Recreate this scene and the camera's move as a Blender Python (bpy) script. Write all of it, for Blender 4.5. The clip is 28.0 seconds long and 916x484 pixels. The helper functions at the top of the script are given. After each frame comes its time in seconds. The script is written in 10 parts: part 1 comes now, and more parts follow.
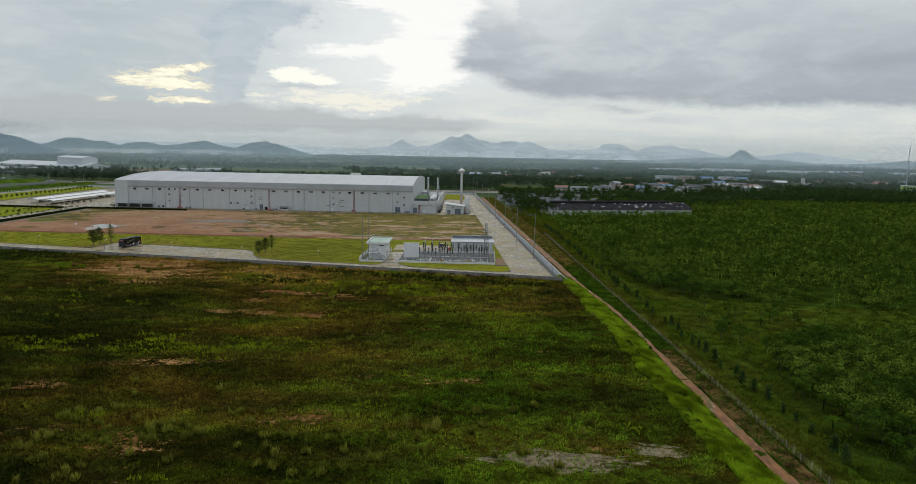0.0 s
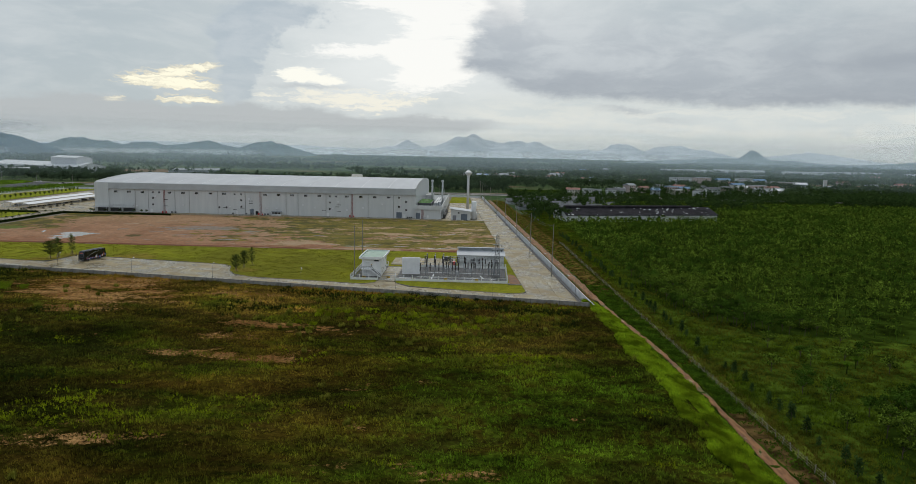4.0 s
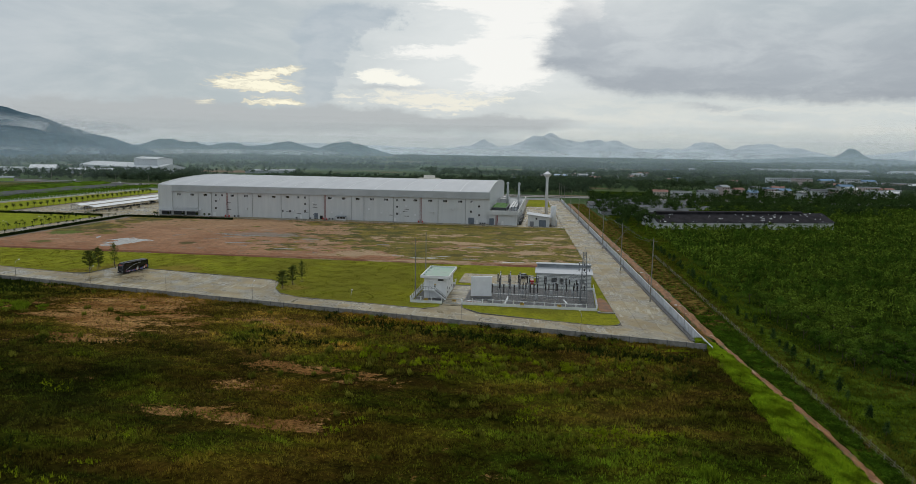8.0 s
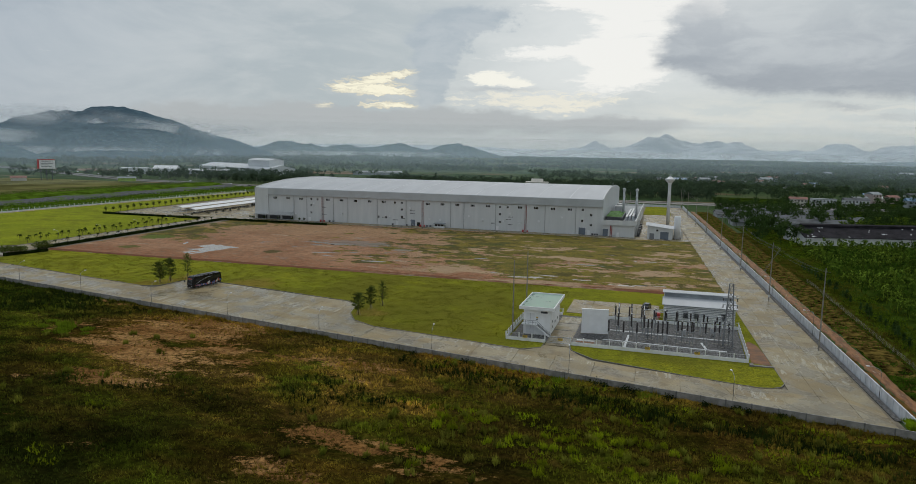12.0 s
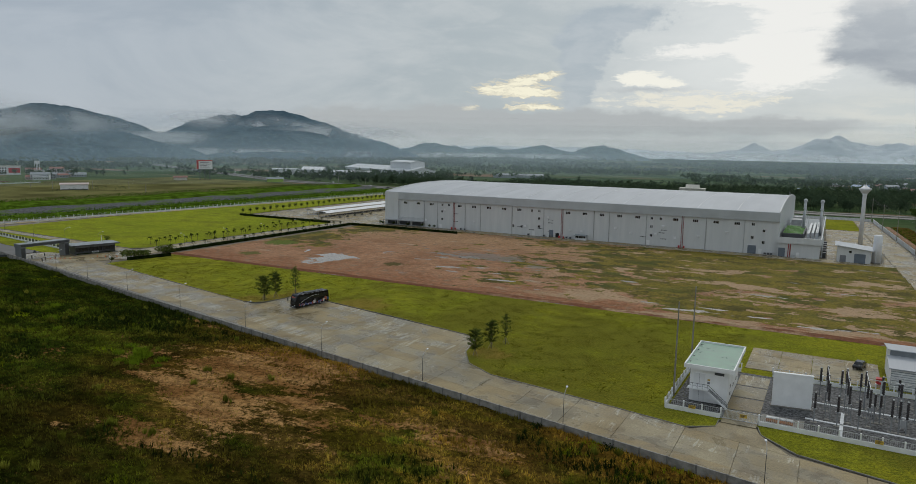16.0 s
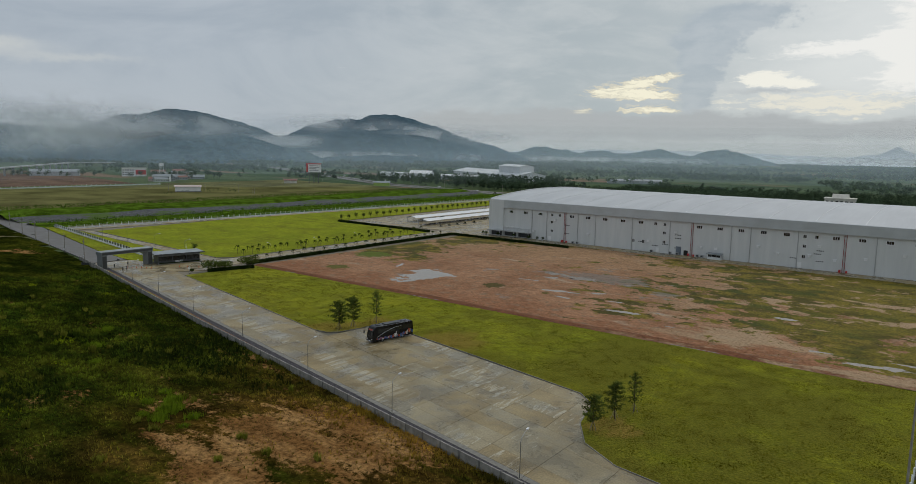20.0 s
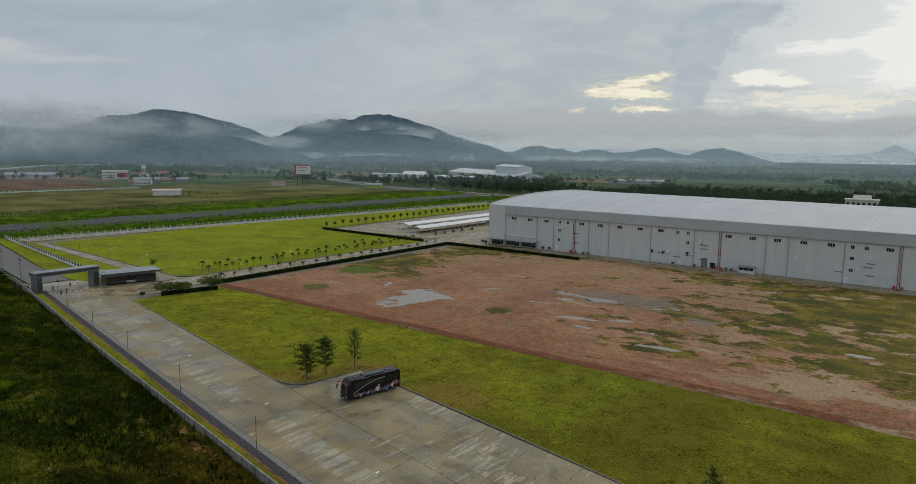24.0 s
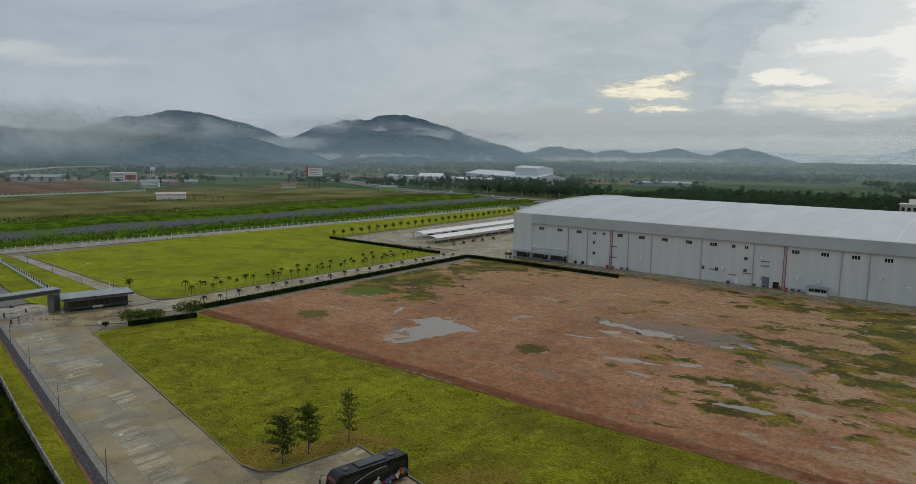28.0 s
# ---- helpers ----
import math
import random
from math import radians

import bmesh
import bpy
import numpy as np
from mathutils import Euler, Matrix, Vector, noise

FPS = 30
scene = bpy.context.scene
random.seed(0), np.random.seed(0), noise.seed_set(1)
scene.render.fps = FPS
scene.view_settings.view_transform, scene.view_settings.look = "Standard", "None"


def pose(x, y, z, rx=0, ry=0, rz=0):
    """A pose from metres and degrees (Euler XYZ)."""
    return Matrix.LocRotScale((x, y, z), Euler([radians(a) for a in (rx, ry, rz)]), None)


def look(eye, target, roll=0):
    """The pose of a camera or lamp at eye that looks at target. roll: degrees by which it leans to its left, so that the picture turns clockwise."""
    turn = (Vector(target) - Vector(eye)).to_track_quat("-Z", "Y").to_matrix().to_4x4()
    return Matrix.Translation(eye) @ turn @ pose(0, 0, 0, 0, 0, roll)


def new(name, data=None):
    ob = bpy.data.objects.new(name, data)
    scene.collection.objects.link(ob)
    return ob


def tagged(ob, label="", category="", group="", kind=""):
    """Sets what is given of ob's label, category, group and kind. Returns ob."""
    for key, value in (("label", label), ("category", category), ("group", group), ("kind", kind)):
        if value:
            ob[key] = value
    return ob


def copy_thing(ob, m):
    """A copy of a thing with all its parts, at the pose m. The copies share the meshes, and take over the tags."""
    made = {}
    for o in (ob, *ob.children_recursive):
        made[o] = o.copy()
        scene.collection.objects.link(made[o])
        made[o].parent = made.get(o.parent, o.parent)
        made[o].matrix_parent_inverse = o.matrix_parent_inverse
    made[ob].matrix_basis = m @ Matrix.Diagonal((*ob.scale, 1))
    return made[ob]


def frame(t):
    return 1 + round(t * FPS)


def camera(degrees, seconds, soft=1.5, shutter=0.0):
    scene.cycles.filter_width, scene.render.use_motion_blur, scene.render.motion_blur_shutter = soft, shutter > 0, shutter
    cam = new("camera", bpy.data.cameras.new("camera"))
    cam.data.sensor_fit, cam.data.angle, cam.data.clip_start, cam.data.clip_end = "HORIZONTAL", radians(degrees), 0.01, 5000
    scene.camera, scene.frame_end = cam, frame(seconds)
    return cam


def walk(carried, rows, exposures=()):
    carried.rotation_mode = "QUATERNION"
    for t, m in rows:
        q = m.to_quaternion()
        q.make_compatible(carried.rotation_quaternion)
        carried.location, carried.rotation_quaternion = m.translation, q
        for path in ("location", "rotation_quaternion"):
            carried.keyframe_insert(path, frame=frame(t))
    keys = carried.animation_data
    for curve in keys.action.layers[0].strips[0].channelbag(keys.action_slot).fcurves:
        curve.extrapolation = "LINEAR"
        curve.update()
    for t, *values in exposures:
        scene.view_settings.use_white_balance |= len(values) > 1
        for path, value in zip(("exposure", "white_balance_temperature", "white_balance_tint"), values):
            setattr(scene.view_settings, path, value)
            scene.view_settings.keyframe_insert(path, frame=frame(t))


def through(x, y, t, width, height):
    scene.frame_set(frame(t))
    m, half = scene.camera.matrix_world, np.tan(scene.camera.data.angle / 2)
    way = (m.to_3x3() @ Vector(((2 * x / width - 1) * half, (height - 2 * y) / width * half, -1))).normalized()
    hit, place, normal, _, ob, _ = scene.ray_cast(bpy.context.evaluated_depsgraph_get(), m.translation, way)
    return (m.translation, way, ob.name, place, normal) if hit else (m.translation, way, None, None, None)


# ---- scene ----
PATH = [
    (0, (-36.164, -251.27, 46.751), (-36.194, -249.287, 46.485), 1.1),
    (1, (-36.239, -241.663, 46.676), (-36.272, -239.682, 46.409), 1.0),
    (2, (-36.35, -231.881, 46.693), (-36.384, -229.899, 46.427), 1.1),
    (2.5, (-36.453, -226.944, 46.725), (-36.489, -224.962, 46.46), 1.2),
    (4.5, (-37.321, -207.1, 47.001), (-37.378, -205.119, 46.734), 1.0),
    (5, (-37.542, -202.136, 47.046), (-37.618, -200.156, 46.777), 0.7),
    (6, (-38.103, -192.211, 47.119), (-38.235, -190.234, 46.849), 0.9),
    (7, (-38.668, -182.439, 47.108), (-38.863, -180.467, 46.836), 0.8),
    (8, (-39.361, -172.775, 47.067), (-39.625, -170.812, 46.796), 0.9),
    (9, (-40.458, -162.941, 47.096), (-40.792, -160.988, 46.822), 0.9),
    (10, (-41.775, -153.09, 47.083), (-42.183, -151.151, 46.81), 0.9),
    (11, (-43.244, -143.337, 47.047), (-43.73, -141.416, 46.776), 0.9),
    (12, (-44.914, -133.764, 47.102), (-45.482, -131.866, 46.831), 0.9),
    (12.5, (-46.01, -129.03, 47.114), (-46.617, -127.144, 46.843), 0.9),
    (14.5, (-51.423, -110.281, 47.253), (-52.207, -108.461, 46.981), 1.0),
    (15, (-53.018, -105.608, 47.274), (-53.852, -103.811, 47.002), 1.0),
    (16, (-56.754, -96.648, 47.252), (-57.698, -94.905, 46.98), 1.0),
    (17, (-60.913, -88.096, 47.236), (-61.978, -86.425, 46.965), 1.0),
    (18, (-65.736, -79.528, 47.146), (-66.899, -77.923, 46.876), 1.0),
    (18.5, (-68.217, -75.388, 47.121), (-69.423, -73.816, 46.851), 1.1),
    (19, (-70.788, -71.347, 47.105), (-71.998, -69.778, 46.836), 1.1),
    (20, (-76.158, -63.409, 47.084), (-77.365, -61.836, 46.817), 1.1),
    (21, (-82.079, -55.704, 47.022), (-83.283, -54.129, 46.756), 1.1),
    (21.5, (-85.085, -51.934, 47.036), (-86.286, -50.357, 46.769), 1.0),
    (23.5, (-97.121, -37.278, 47.174), (-98.317, -35.697, 46.907), 0.8),
    (24, (-100.111, -33.636, 47.217), (-101.306, -32.055, 46.95), 0.8),
    (24.5, (-103.14, -30.059, 47.257), (-104.343, -28.484, 46.99), 0.7),
    (25, (-106.157, -26.435, 47.293), (-107.372, -24.869, 47.025), 0.8),
    (25.5, (-109.159, -22.786, 47.318), (-110.389, -21.231, 47.052), 0.8),
    (26, (-112.195, -19.168, 47.349), (-113.432, -17.62, 47.083), 0.9),
    (27, (-118.265, -12.026, 47.442), (-119.501, -10.476, 47.176), 0.8),
    (28, (-124.251, -4.994, 47.557), (-125.484, -3.442, 47.291), 0.7),
]
cam = camera(67.13, 28.0, soft=0.35)
walk(cam, [(t, look(eye, target, roll)) for t, eye, target, roll in PATH],
     exposures=[(0, 0.16), (5, 0.13), (9, 0.06), (13, 0.0), (20, -0.05), (28, -0.08)])

# ---- light ----
SUN_AZ = radians(5.0)      # to the left of +y
SUN_EL = radians(48.0)
sun = new("sun", bpy.data.lights.new("sun", "SUN"))
sun.data.energy, sun.data.angle, sun.data.color = 0.9, radians(25), (1.0, 0.95, 0.87)
sun.matrix_world = look((0, 0, 0), (math.sin(SUN_AZ) * math.cos(SUN_EL), -math.cos(SUN_AZ) * math.cos(SUN_EL), -math.sin(SUN_EL)))
scene.view_settings.exposure = 0.0


class Nodes:
    """Short hand for a node tree."""

    def __init__(self, tree):
        self.t = tree
        tree.nodes.clear()

    def add(self, kind, **props):
        n = self.t.nodes.new(kind)
        for k, v in props.items():
            if k == "operation":
                n.operation = v
        return n

    def put(self, socket, v):
        if isinstance(v, bpy.types.NodeSocket):
            self.t.links.new(v, socket)
        elif v is not None:
            if isinstance(v, (tuple, list)) and len(v) == 3 and socket.type == "RGBA":
                v = (*v, 1)
            socket.default_value = v

    def math(self, op, a, b=None, c=None, clamp=False):
        n = self.t.nodes.new("ShaderNodeMath")
        n.operation, n.use_clamp = op, clamp
        for s, v in zip(n.inputs, (a, b, c)):
            self.put(s, v)
        return n.outputs[0]

    def vmath(self, op, a, b=None):
        n = self.t.nodes.new("ShaderNodeVectorMath")
        n.operation = op
        self.put(n.inputs[0], a)
        self.put(n.inputs[1], b)
        return n.outputs["Value"] if op in ("LENGTH", "DOT_PRODUCT", "DISTANCE") else n.outputs[0]

    def noise(self, vec, scale, detail=4.0, rough=0.55, distort=0.0):
        n = self.t.nodes.new("ShaderNodeTexNoise")
        self.put(n.inputs["Vector"], vec)
        n.inputs["Scale"].default_value = scale
        n.inputs["Detail"].default_value = detail
        n.inputs["Roughness"].default_value = rough
        n.inputs["Distortion"].default_value = distort
        return n.outputs["Fac"]

    def wave(self, vec, scale, axis="X", distort=0.0, dscale=1.0):
        n = self.t.nodes.new("ShaderNodeTexWave")
        n.bands_direction = axis
        self.put(n.inputs["Vector"], vec)
        n.inputs["Scale"].default_value = scale
        n.inputs["Distortion"].default_value = distort
        n.inputs["Detail Scale"].default_value = dscale
        return n.outputs["Fac"]

    def span(self, v, a, b, lo=0.0, hi=1.0):
        n = self.t.nodes.new("ShaderNodeMapRange")
        n.interpolation_type = "SMOOTHSTEP"
        self.put(n.inputs[0], v)
        for i, x in enumerate((a, b, lo, hi)):
            n.inputs[i + 1].default_value = x
        return n.outputs[0]

    def mix(self, f, a, b):
        n = self.t.nodes.new("ShaderNodeMix")
        n.data_type = "RGBA"
        self.put(n.inputs["Factor"], f)
        self.put(n.inputs[6], a)
        self.put(n.inputs[7], b)
        return n.outputs[2]

    def mul(self, col, f):
        n = self.t.nodes.new("ShaderNodeMix")
        n.data_type, n.blend_type = "RGBA", "MULTIPLY"
        n.inputs["Factor"].default_value = 1.0
        self.put(n.inputs[6], col)
        self.put(n.inputs[7], f)
        return n.outputs[2]

    def xyz(self, vec):
        n = self.t.nodes.new("ShaderNodeSeparateXYZ")
        self.put(n.inputs[0], vec)
        return n.outputs

    def vec(self, x, y, z):
        n = self.t.nodes.new("ShaderNodeCombineXYZ")
        for s, v in zip(n.inputs, (x, y, z)):
            self.put(s, v)
        return n.outputs[0]

    def scaled(self, vec, s, rz=0.0):
        n = self.t.nodes.new("ShaderNodeMapping")
        self.put(n.inputs["Vector"], vec)
        n.inputs["Scale"].default_value = s
        n.inputs["Rotation"].default_value = (0, 0, rz)
        return n.outputs[0]

    def here(self):
        return self.t.nodes.new("ShaderNodeNewGeometry").outputs["Position"]

    def chance(self):
        return self.t.nodes.new("ShaderNodeObjectInfo").outputs["Random"]

    def island(self):
        return self.t.nodes.new("ShaderNodeNewGeometry").outputs["Random Per Island"]

    def bump(self, h, strength, dist):
        n = self.t.nodes.new("ShaderNodeBump")
        self.put(n.inputs["Height"], h)
        n.inputs["Strength"].default_value, n.inputs["Distance"].default_value = strength, dist
        return n.outputs[0]

    def leaf(self, col, through=0.45):
        """A thin leaf: light comes off it and through it."""
        d = self.t.nodes.new("ShaderNodeBsdfDiffuse")
        s = self.t.nodes.new("ShaderNodeBsdfTranslucent")
        self.put(d.inputs[0], col)
        self.put(s.inputs[0], col)
        x = self.t.nodes.new("ShaderNodeMixShader")
        x.inputs[0].default_value = through
        self.t.links.new(d.outputs[0], x.inputs[1])
        self.t.links.new(s.outputs[0], x.inputs[2])
        o = self.t.nodes.new("ShaderNodeOutputMaterial")
        self.t.links.new(x.outputs[0], o.inputs[0])

    def surface(self, col, rough=0.6, metal=0.0, normal=None, spec=0.5, alpha=None, trans=0.0, sheen=None):
        p = self.t.nodes.new("ShaderNodeBsdfPrincipled")
        self.put(p.inputs["Base Color"], col)
        self.put(p.inputs["Roughness"], rough)
        self.put(p.inputs["Metallic"], metal)
        self.put(p.inputs["Specular IOR Level"], spec)
        p.inputs["Transmission Weight"].default_value = trans
        if sheen:       # fine upright fibres: weight and tint
            p.inputs["Sheen Weight"].default_value = sheen[0]
            p.inputs["Sheen Roughness"].default_value = 0.55
            self.put(p.inputs["Sheen Tint"], sheen[1])
        if normal is not None:
            self.put(p.inputs["Normal"], normal)
        if alpha is not None:
            self.put(p.inputs["Alpha"], alpha)
        o = self.t.nodes.new("ShaderNodeOutputMaterial")
        self.t.links.new(p.outputs[0], o.inputs[0])
        return p


# ---- sky ----
world = bpy.data.worlds.new("overcast_sky")
scene.world = world
world.use_nodes = True
w = Nodes(world.node_tree)
ray = w.t.nodes.new("ShaderNodeTexCoord").outputs["Generated"]
dx, dy, dz = w.xyz(ray)
az = w.math("MULTIPLY", w.math("ARCTAN2", w.math("MULTIPLY", dx, -1.0), dy), 57.2958)       # degrees to the left of +y
el = w.math("MULTIPLY", w.math("ARCSINE", dz), 57.2958)


def sheet_noise(fa, fe, seed, detail=6, rough=0.56, distort=0.0, a=None, e=None):
    """Cloud noise, with its grain given as features for each degree of azimuth and height."""
    return w.noise(w.vec(w.math("MULTIPLY", az if a is None else a, fa), w.math("MULTIPLY", el if e is None else e, fe), seed), 1.0, detail, rough, distort)


warp_a = sheet_noise(0.16, 0.42, 0.0, 7, 0.6)
warp_e = sheet_noise(0.17, 0.46, 7.0, 7, 0.6)
curl = sheet_noise(1.1, 1.5, 21.0, 5, 0.6)
azw = w.math("ADD", az, w.math("ADD", w.math("MULTIPLY", w.math("SUBTRACT", warp_a, 0.5), 6.0), w.math("MULTIPLY", w.math("SUBTRACT", curl, 0.5), 1.1)))
elw = w.math("ADD", el, w.math("ADD", w.math("MULTIPLY", w.math("SUBTRACT", warp_e, 0.5), 2.2), w.math("MULTIPLY", w.math("SUBTRACT", curl, 0.5), 0.6)))
aze = w.math("ADD", az, w.math("MULTIPLY", w.math("SUBTRACT", curl, 0.5), 1.6))
ele = w.math("ADD", el, w.math("MULTIPLY", w.math("SUBTRACT", sheet_noise(1.0, 1.6, 33.0, 5, 0.6), 0.5), 0.8))


def lobe(azd, eld, wa, we, slope=0.0, crisp=False):
    """A ragged spot of the cloud deck, by azimuth, height and half widths in degrees; slope: its rise for each degree of azimuth."""
    pa, pe = (aze, ele) if crisp else (azw, elw)
    da = w.math("SUBTRACT", pa, azd)
    de = w.math("SUBTRACT", pe, eld)
    if slope:
        de = w.math("SUBTRACT", de, w.math("MULTIPLY", da, slope))
    p = w.math("DIVIDE", da, wa)
    q = w.math("DIVIDE", de, we)
    r = w.math("ADD", w.math("MULTIPLY", p, p), w.math("MULTIPLY", q, q))
    return w.math("POWER", 2.718, w.math("MULTIPLY", r, -1.0))


def total(*lobes):
    out = None
    for k, *q in lobes:
        v = w.math("MULTIPLY", lobe(*q), k)
        out = v if out is None else w.math("ADD", out, v)
    return out


def blend(mask, under, colour, most=1.0):
    return w.mix(w.math("MULTIPLY", mask, most, clamp=True), under, colour)


sky = w.t.nodes.new("ShaderNodeTexSky")
sky.sky_type, sky.sun_disc = "NISHITA", False
sky.sun_elevation, sky.sun_rotation = SUN_EL, -SUN_AZ
broad_n = sheet_noise(0.055, 0.16, 3.0, 7, 0.6, 0.6)
mottle_n = sheet_noise(0.22, 0.62, 11.0, 7, 0.6, 0.4)
streak_n = sheet_noise(0.20, 1.5, 5.0, 6, 0.6, 0.3, azw, elw)
wisp_n = sheet_noise(0.55, 3.4, 15.0, 6, 0.6, 0.3, aze, ele)
deck = w.mix(w.span(broad_n, 0.36, 0.64), (0.42, 0.475, 0.500), (0.535, 0.575, 0.585))
deck = blend(w.span(mottle_n, 0.44, 0.70), deck, (0.58, 0.61, 0.615), 0.4)
deck = blend(w.span(az, 24.0, 62.0), deck, w.mix(w.span(broad_n, 0.34, 0.66), (0.348, 0.405, 0.475), (0.428, 0.482, 0.545)), 0.85)
# the bright part of the deck, below the hidden sun
glow = total((1.0, 4, 10.5, 12, 5.5), (0.55, 7, 5.5, 9, 2.4))
deck = blend(glow, deck, (0.79, 0.81, 0.795), 0.8)
# pale clear strip over the eastern horizon
strip = w.math("MULTIPLY", w.span(az, 6.0, -3.0), w.span(el, 5.6, 2.6))
deck = blend(strip, deck, w.mix(w.span(streak_n, 0.36, 0.66), (0.585, 0.63, 0.63), (0.685, 0.70, 0.662)), 0.85)
deck = blend(w.math("MULTIPLY", w.span(az, 6.0, -3.0), w.span(el, 1.6, 0.3)), deck, (0.53, 0.56, 0.55), 0.6)
# breaks, where the light behind the deck comes through
gap = total((1.1, 3.0, 10.4, 4.4, 3.4), (1.1, 7.6, 7.5, 5.6, 0.8), (1.25, 4.0, 5.9, 3.6, 1.4), (0.8, -2.2, 11.0, 2.0, 1.2), (0.7, 8.0, 11.4, 3.0, 0.9))
gap = w.math("ADD", gap, w.math("ADD", w.math("MULTIPLY", w.math("SUBTRACT", streak_n, 0.5), 1.5), w.math("MULTIPLY", w.math("SUBTRACT", wisp_n, 0.5), 0.8)))
gap = w.math("SUBTRACT", gap, total((0.85, 11.0, 9.4, 3.4, 0.9), (0.5, 4.5, 7.0, 2.2, 0.25), (0.7, 10.0, 6.4, 3.6, 0.4)))
lit = blend(w.span(gap, 0.30, 0.85), deck, (0.88, 0.875, 0.84))
def ragged(shape, grain, amount):
    """The shape with its inside and rim broken up by the grain."""
    return w.math("ADD", shape, w.math("MULTIPLY", w.math("MULTIPLY", w.math("SUBTRACT", grain, 0.5), amount), w.span(shape, 0.06, 0.4)))


soft_gap = ragged(total((0.95, 12.0, 3.9, 5.5, 0.9), (0.6, 6.0, 3.9, 4.0, 0.7)), wisp_n, 2.6)
lit = blend(w.span(soft_gap, 0.40, 1.05), lit, (0.84, 0.805, 0.69), 0.8)
hole = ragged(total((1.2, 14.4, 5.6, 1.9, 0.62, -0.05, True), (1.0, 12.0, 5.2, 1.4, 0.4, 0.0, True)), wisp_n, 1.8)
lit = blend(w.span(hole, 0.32, 0.85), lit, (0.90, 0.885, 0.80))
rift = total((1.15, 23.6, 4.5, 3.4, 0.62, 0.03, True), (0.95, 22.6, 3.3, 2.6, 0.28, 0.0, True), (0.95, 22.6, 5.6, 2.6, 0.34, -0.16, True), (0.8, 27.8, 3.2, 1.3, 0.24, -0.1, True))
rift = w.math("SUBTRACT", rift, total((0.8, 25.6, 3.55, 0.85, 0.6, 0.0, True), (0.5, 23.2, 3.95, 2.4, 0.14, 0.02, True)))
rift = ragged(rift, wisp_n, 2.8)
lit = blend(w.span(rift, 0.24, 0.55), lit, w.mix(w.span(rift, 0.45, 1.0), (0.66, 0.63, 0.52), (0.93, 0.885, 0.70)))
lit = blend(total((0.8, 13.8, 4.72, 2.8, 0.16, 0.0, True)), lit, (0.47, 0.50, 0.52))
# the towering column and its spreading head
tower = total((1.15, 18.9, 5.0, 1.75, 2.6), (1.0, 18.2, 8.6, 3.4, 1.9), (0.7, 15.5, 10.2, 4.5, 1.2))
tower = w.math("ADD", tower, w.math("MULTIPLY", w.math("SUBTRACT", curl, 0.5), 0.7))
lit = blend(w.span(tower, 0.34, 0.72), lit, w.mix(w.span(mottle_n, 0.36, 0.64), (0.395, 0.455, 0.50), (0.465, 0.515, 0.55)), 0.92)
# low grey stratus under the breaks
low = w.math("ADD", total((1.2, 17, 2.0, 15, 0.95), (0.8, 4, 1.9, 5, 0.5), (1.0, 33, 2.1, 12, 1.2)), w.math("MULTIPLY", w.math("SUBTRACT", mottle_n, 0.5), 0.8))
lit = blend(w.span(low, 0.25, 0.85), lit, (0.415, 0.445, 0.465), 0.95)
lit = blend(w.math("MULTIPLY", w.span(az, 2.0, 12.0), w.span(el, 1.5, 0.5)), lit, (0.53, 0.555, 0.555), 0.7)
# the heavy bank to the east, dark and ragged along its foot
foot = w.math("ADD", w.span(az, -8.0, 3.0, 3.75, 6.3), w.math("MULTIPLY", w.span(az, -12.0, -21.0), -0.5))
above = w.math("SUBTRACT", w.math("ADD", el, w.math("ADD", w.math("MULTIPLY", w.math("SUBTRACT", warp_e, 0.5), 1.8), w.math("MULTIPLY", w.math("SUBTRACT", curl, 0.5), 0.8))), foot)
nose = w.span(w.math("ADD", azw, w.math("MULTIPLY", el, 0.45)), 5.6, 3.6)
bank = w.math("MULTIPLY", w.math("MULTIPLY", w.span(above, -0.1, 0.9), nose), w.span(above, 9.0, 3.0))
heavy = w.math("MULTIPLY", w.span(above, 3.6, 0.5), w.span(streak_n, 0.30, 0.66, 0.45, 1.0))
dark = w.mix(w.span(mottle_n, 0.36, 0.66), (0.40, 0.435, 0.47), (0.495, 0.53, 0.555))
dark = blend(heavy, dark, (0.30, 0.335, 0.38), 0.9)
dark = blend(total((0.9, -31, 6.6, 6, 1.0), (0.8, -27, 4.1, 7, 0.8), (0.5, -8, 5.4, 6, 0.8)), dark, (0.30, 0.33, 0.375), 0.8)
dark = blend(total((0.9, -31, 8.0, 9, 3.2)), dark, (0.29, 0.32, 0.355), 0.6)
lit = blend(bank, lit, dark, 0.95)
lit = blend(total((0.9, -11.8, 3.15, 1.8, 0.22), (0.5, -15.5, 2.5, 2.0, 0.15), (0.6, 0.8, 2.2, 2.4, 0.2)), lit, (0.44, 0.475, 0.50))
lit = blend(total((0.8, 71, 6.5, 3.0, 0.5), (0.5, 66, 5.9, 4.0, 0.3)), lit, (0.60, 0.62, 0.61))
clear = w.mul(sky.outputs[0], (0.10, 0.10, 0.10))
over = w.mix(0.95, clear, lit)
below = w.mix(w.span(dz, -0.02, 0.0), (0.10, 0.12, 0.10), over)
bg = w.t.nodes.new("ShaderNodeBackground")
w.put(bg.inputs[0], below)
bg.inputs[1].default_value = 1.0
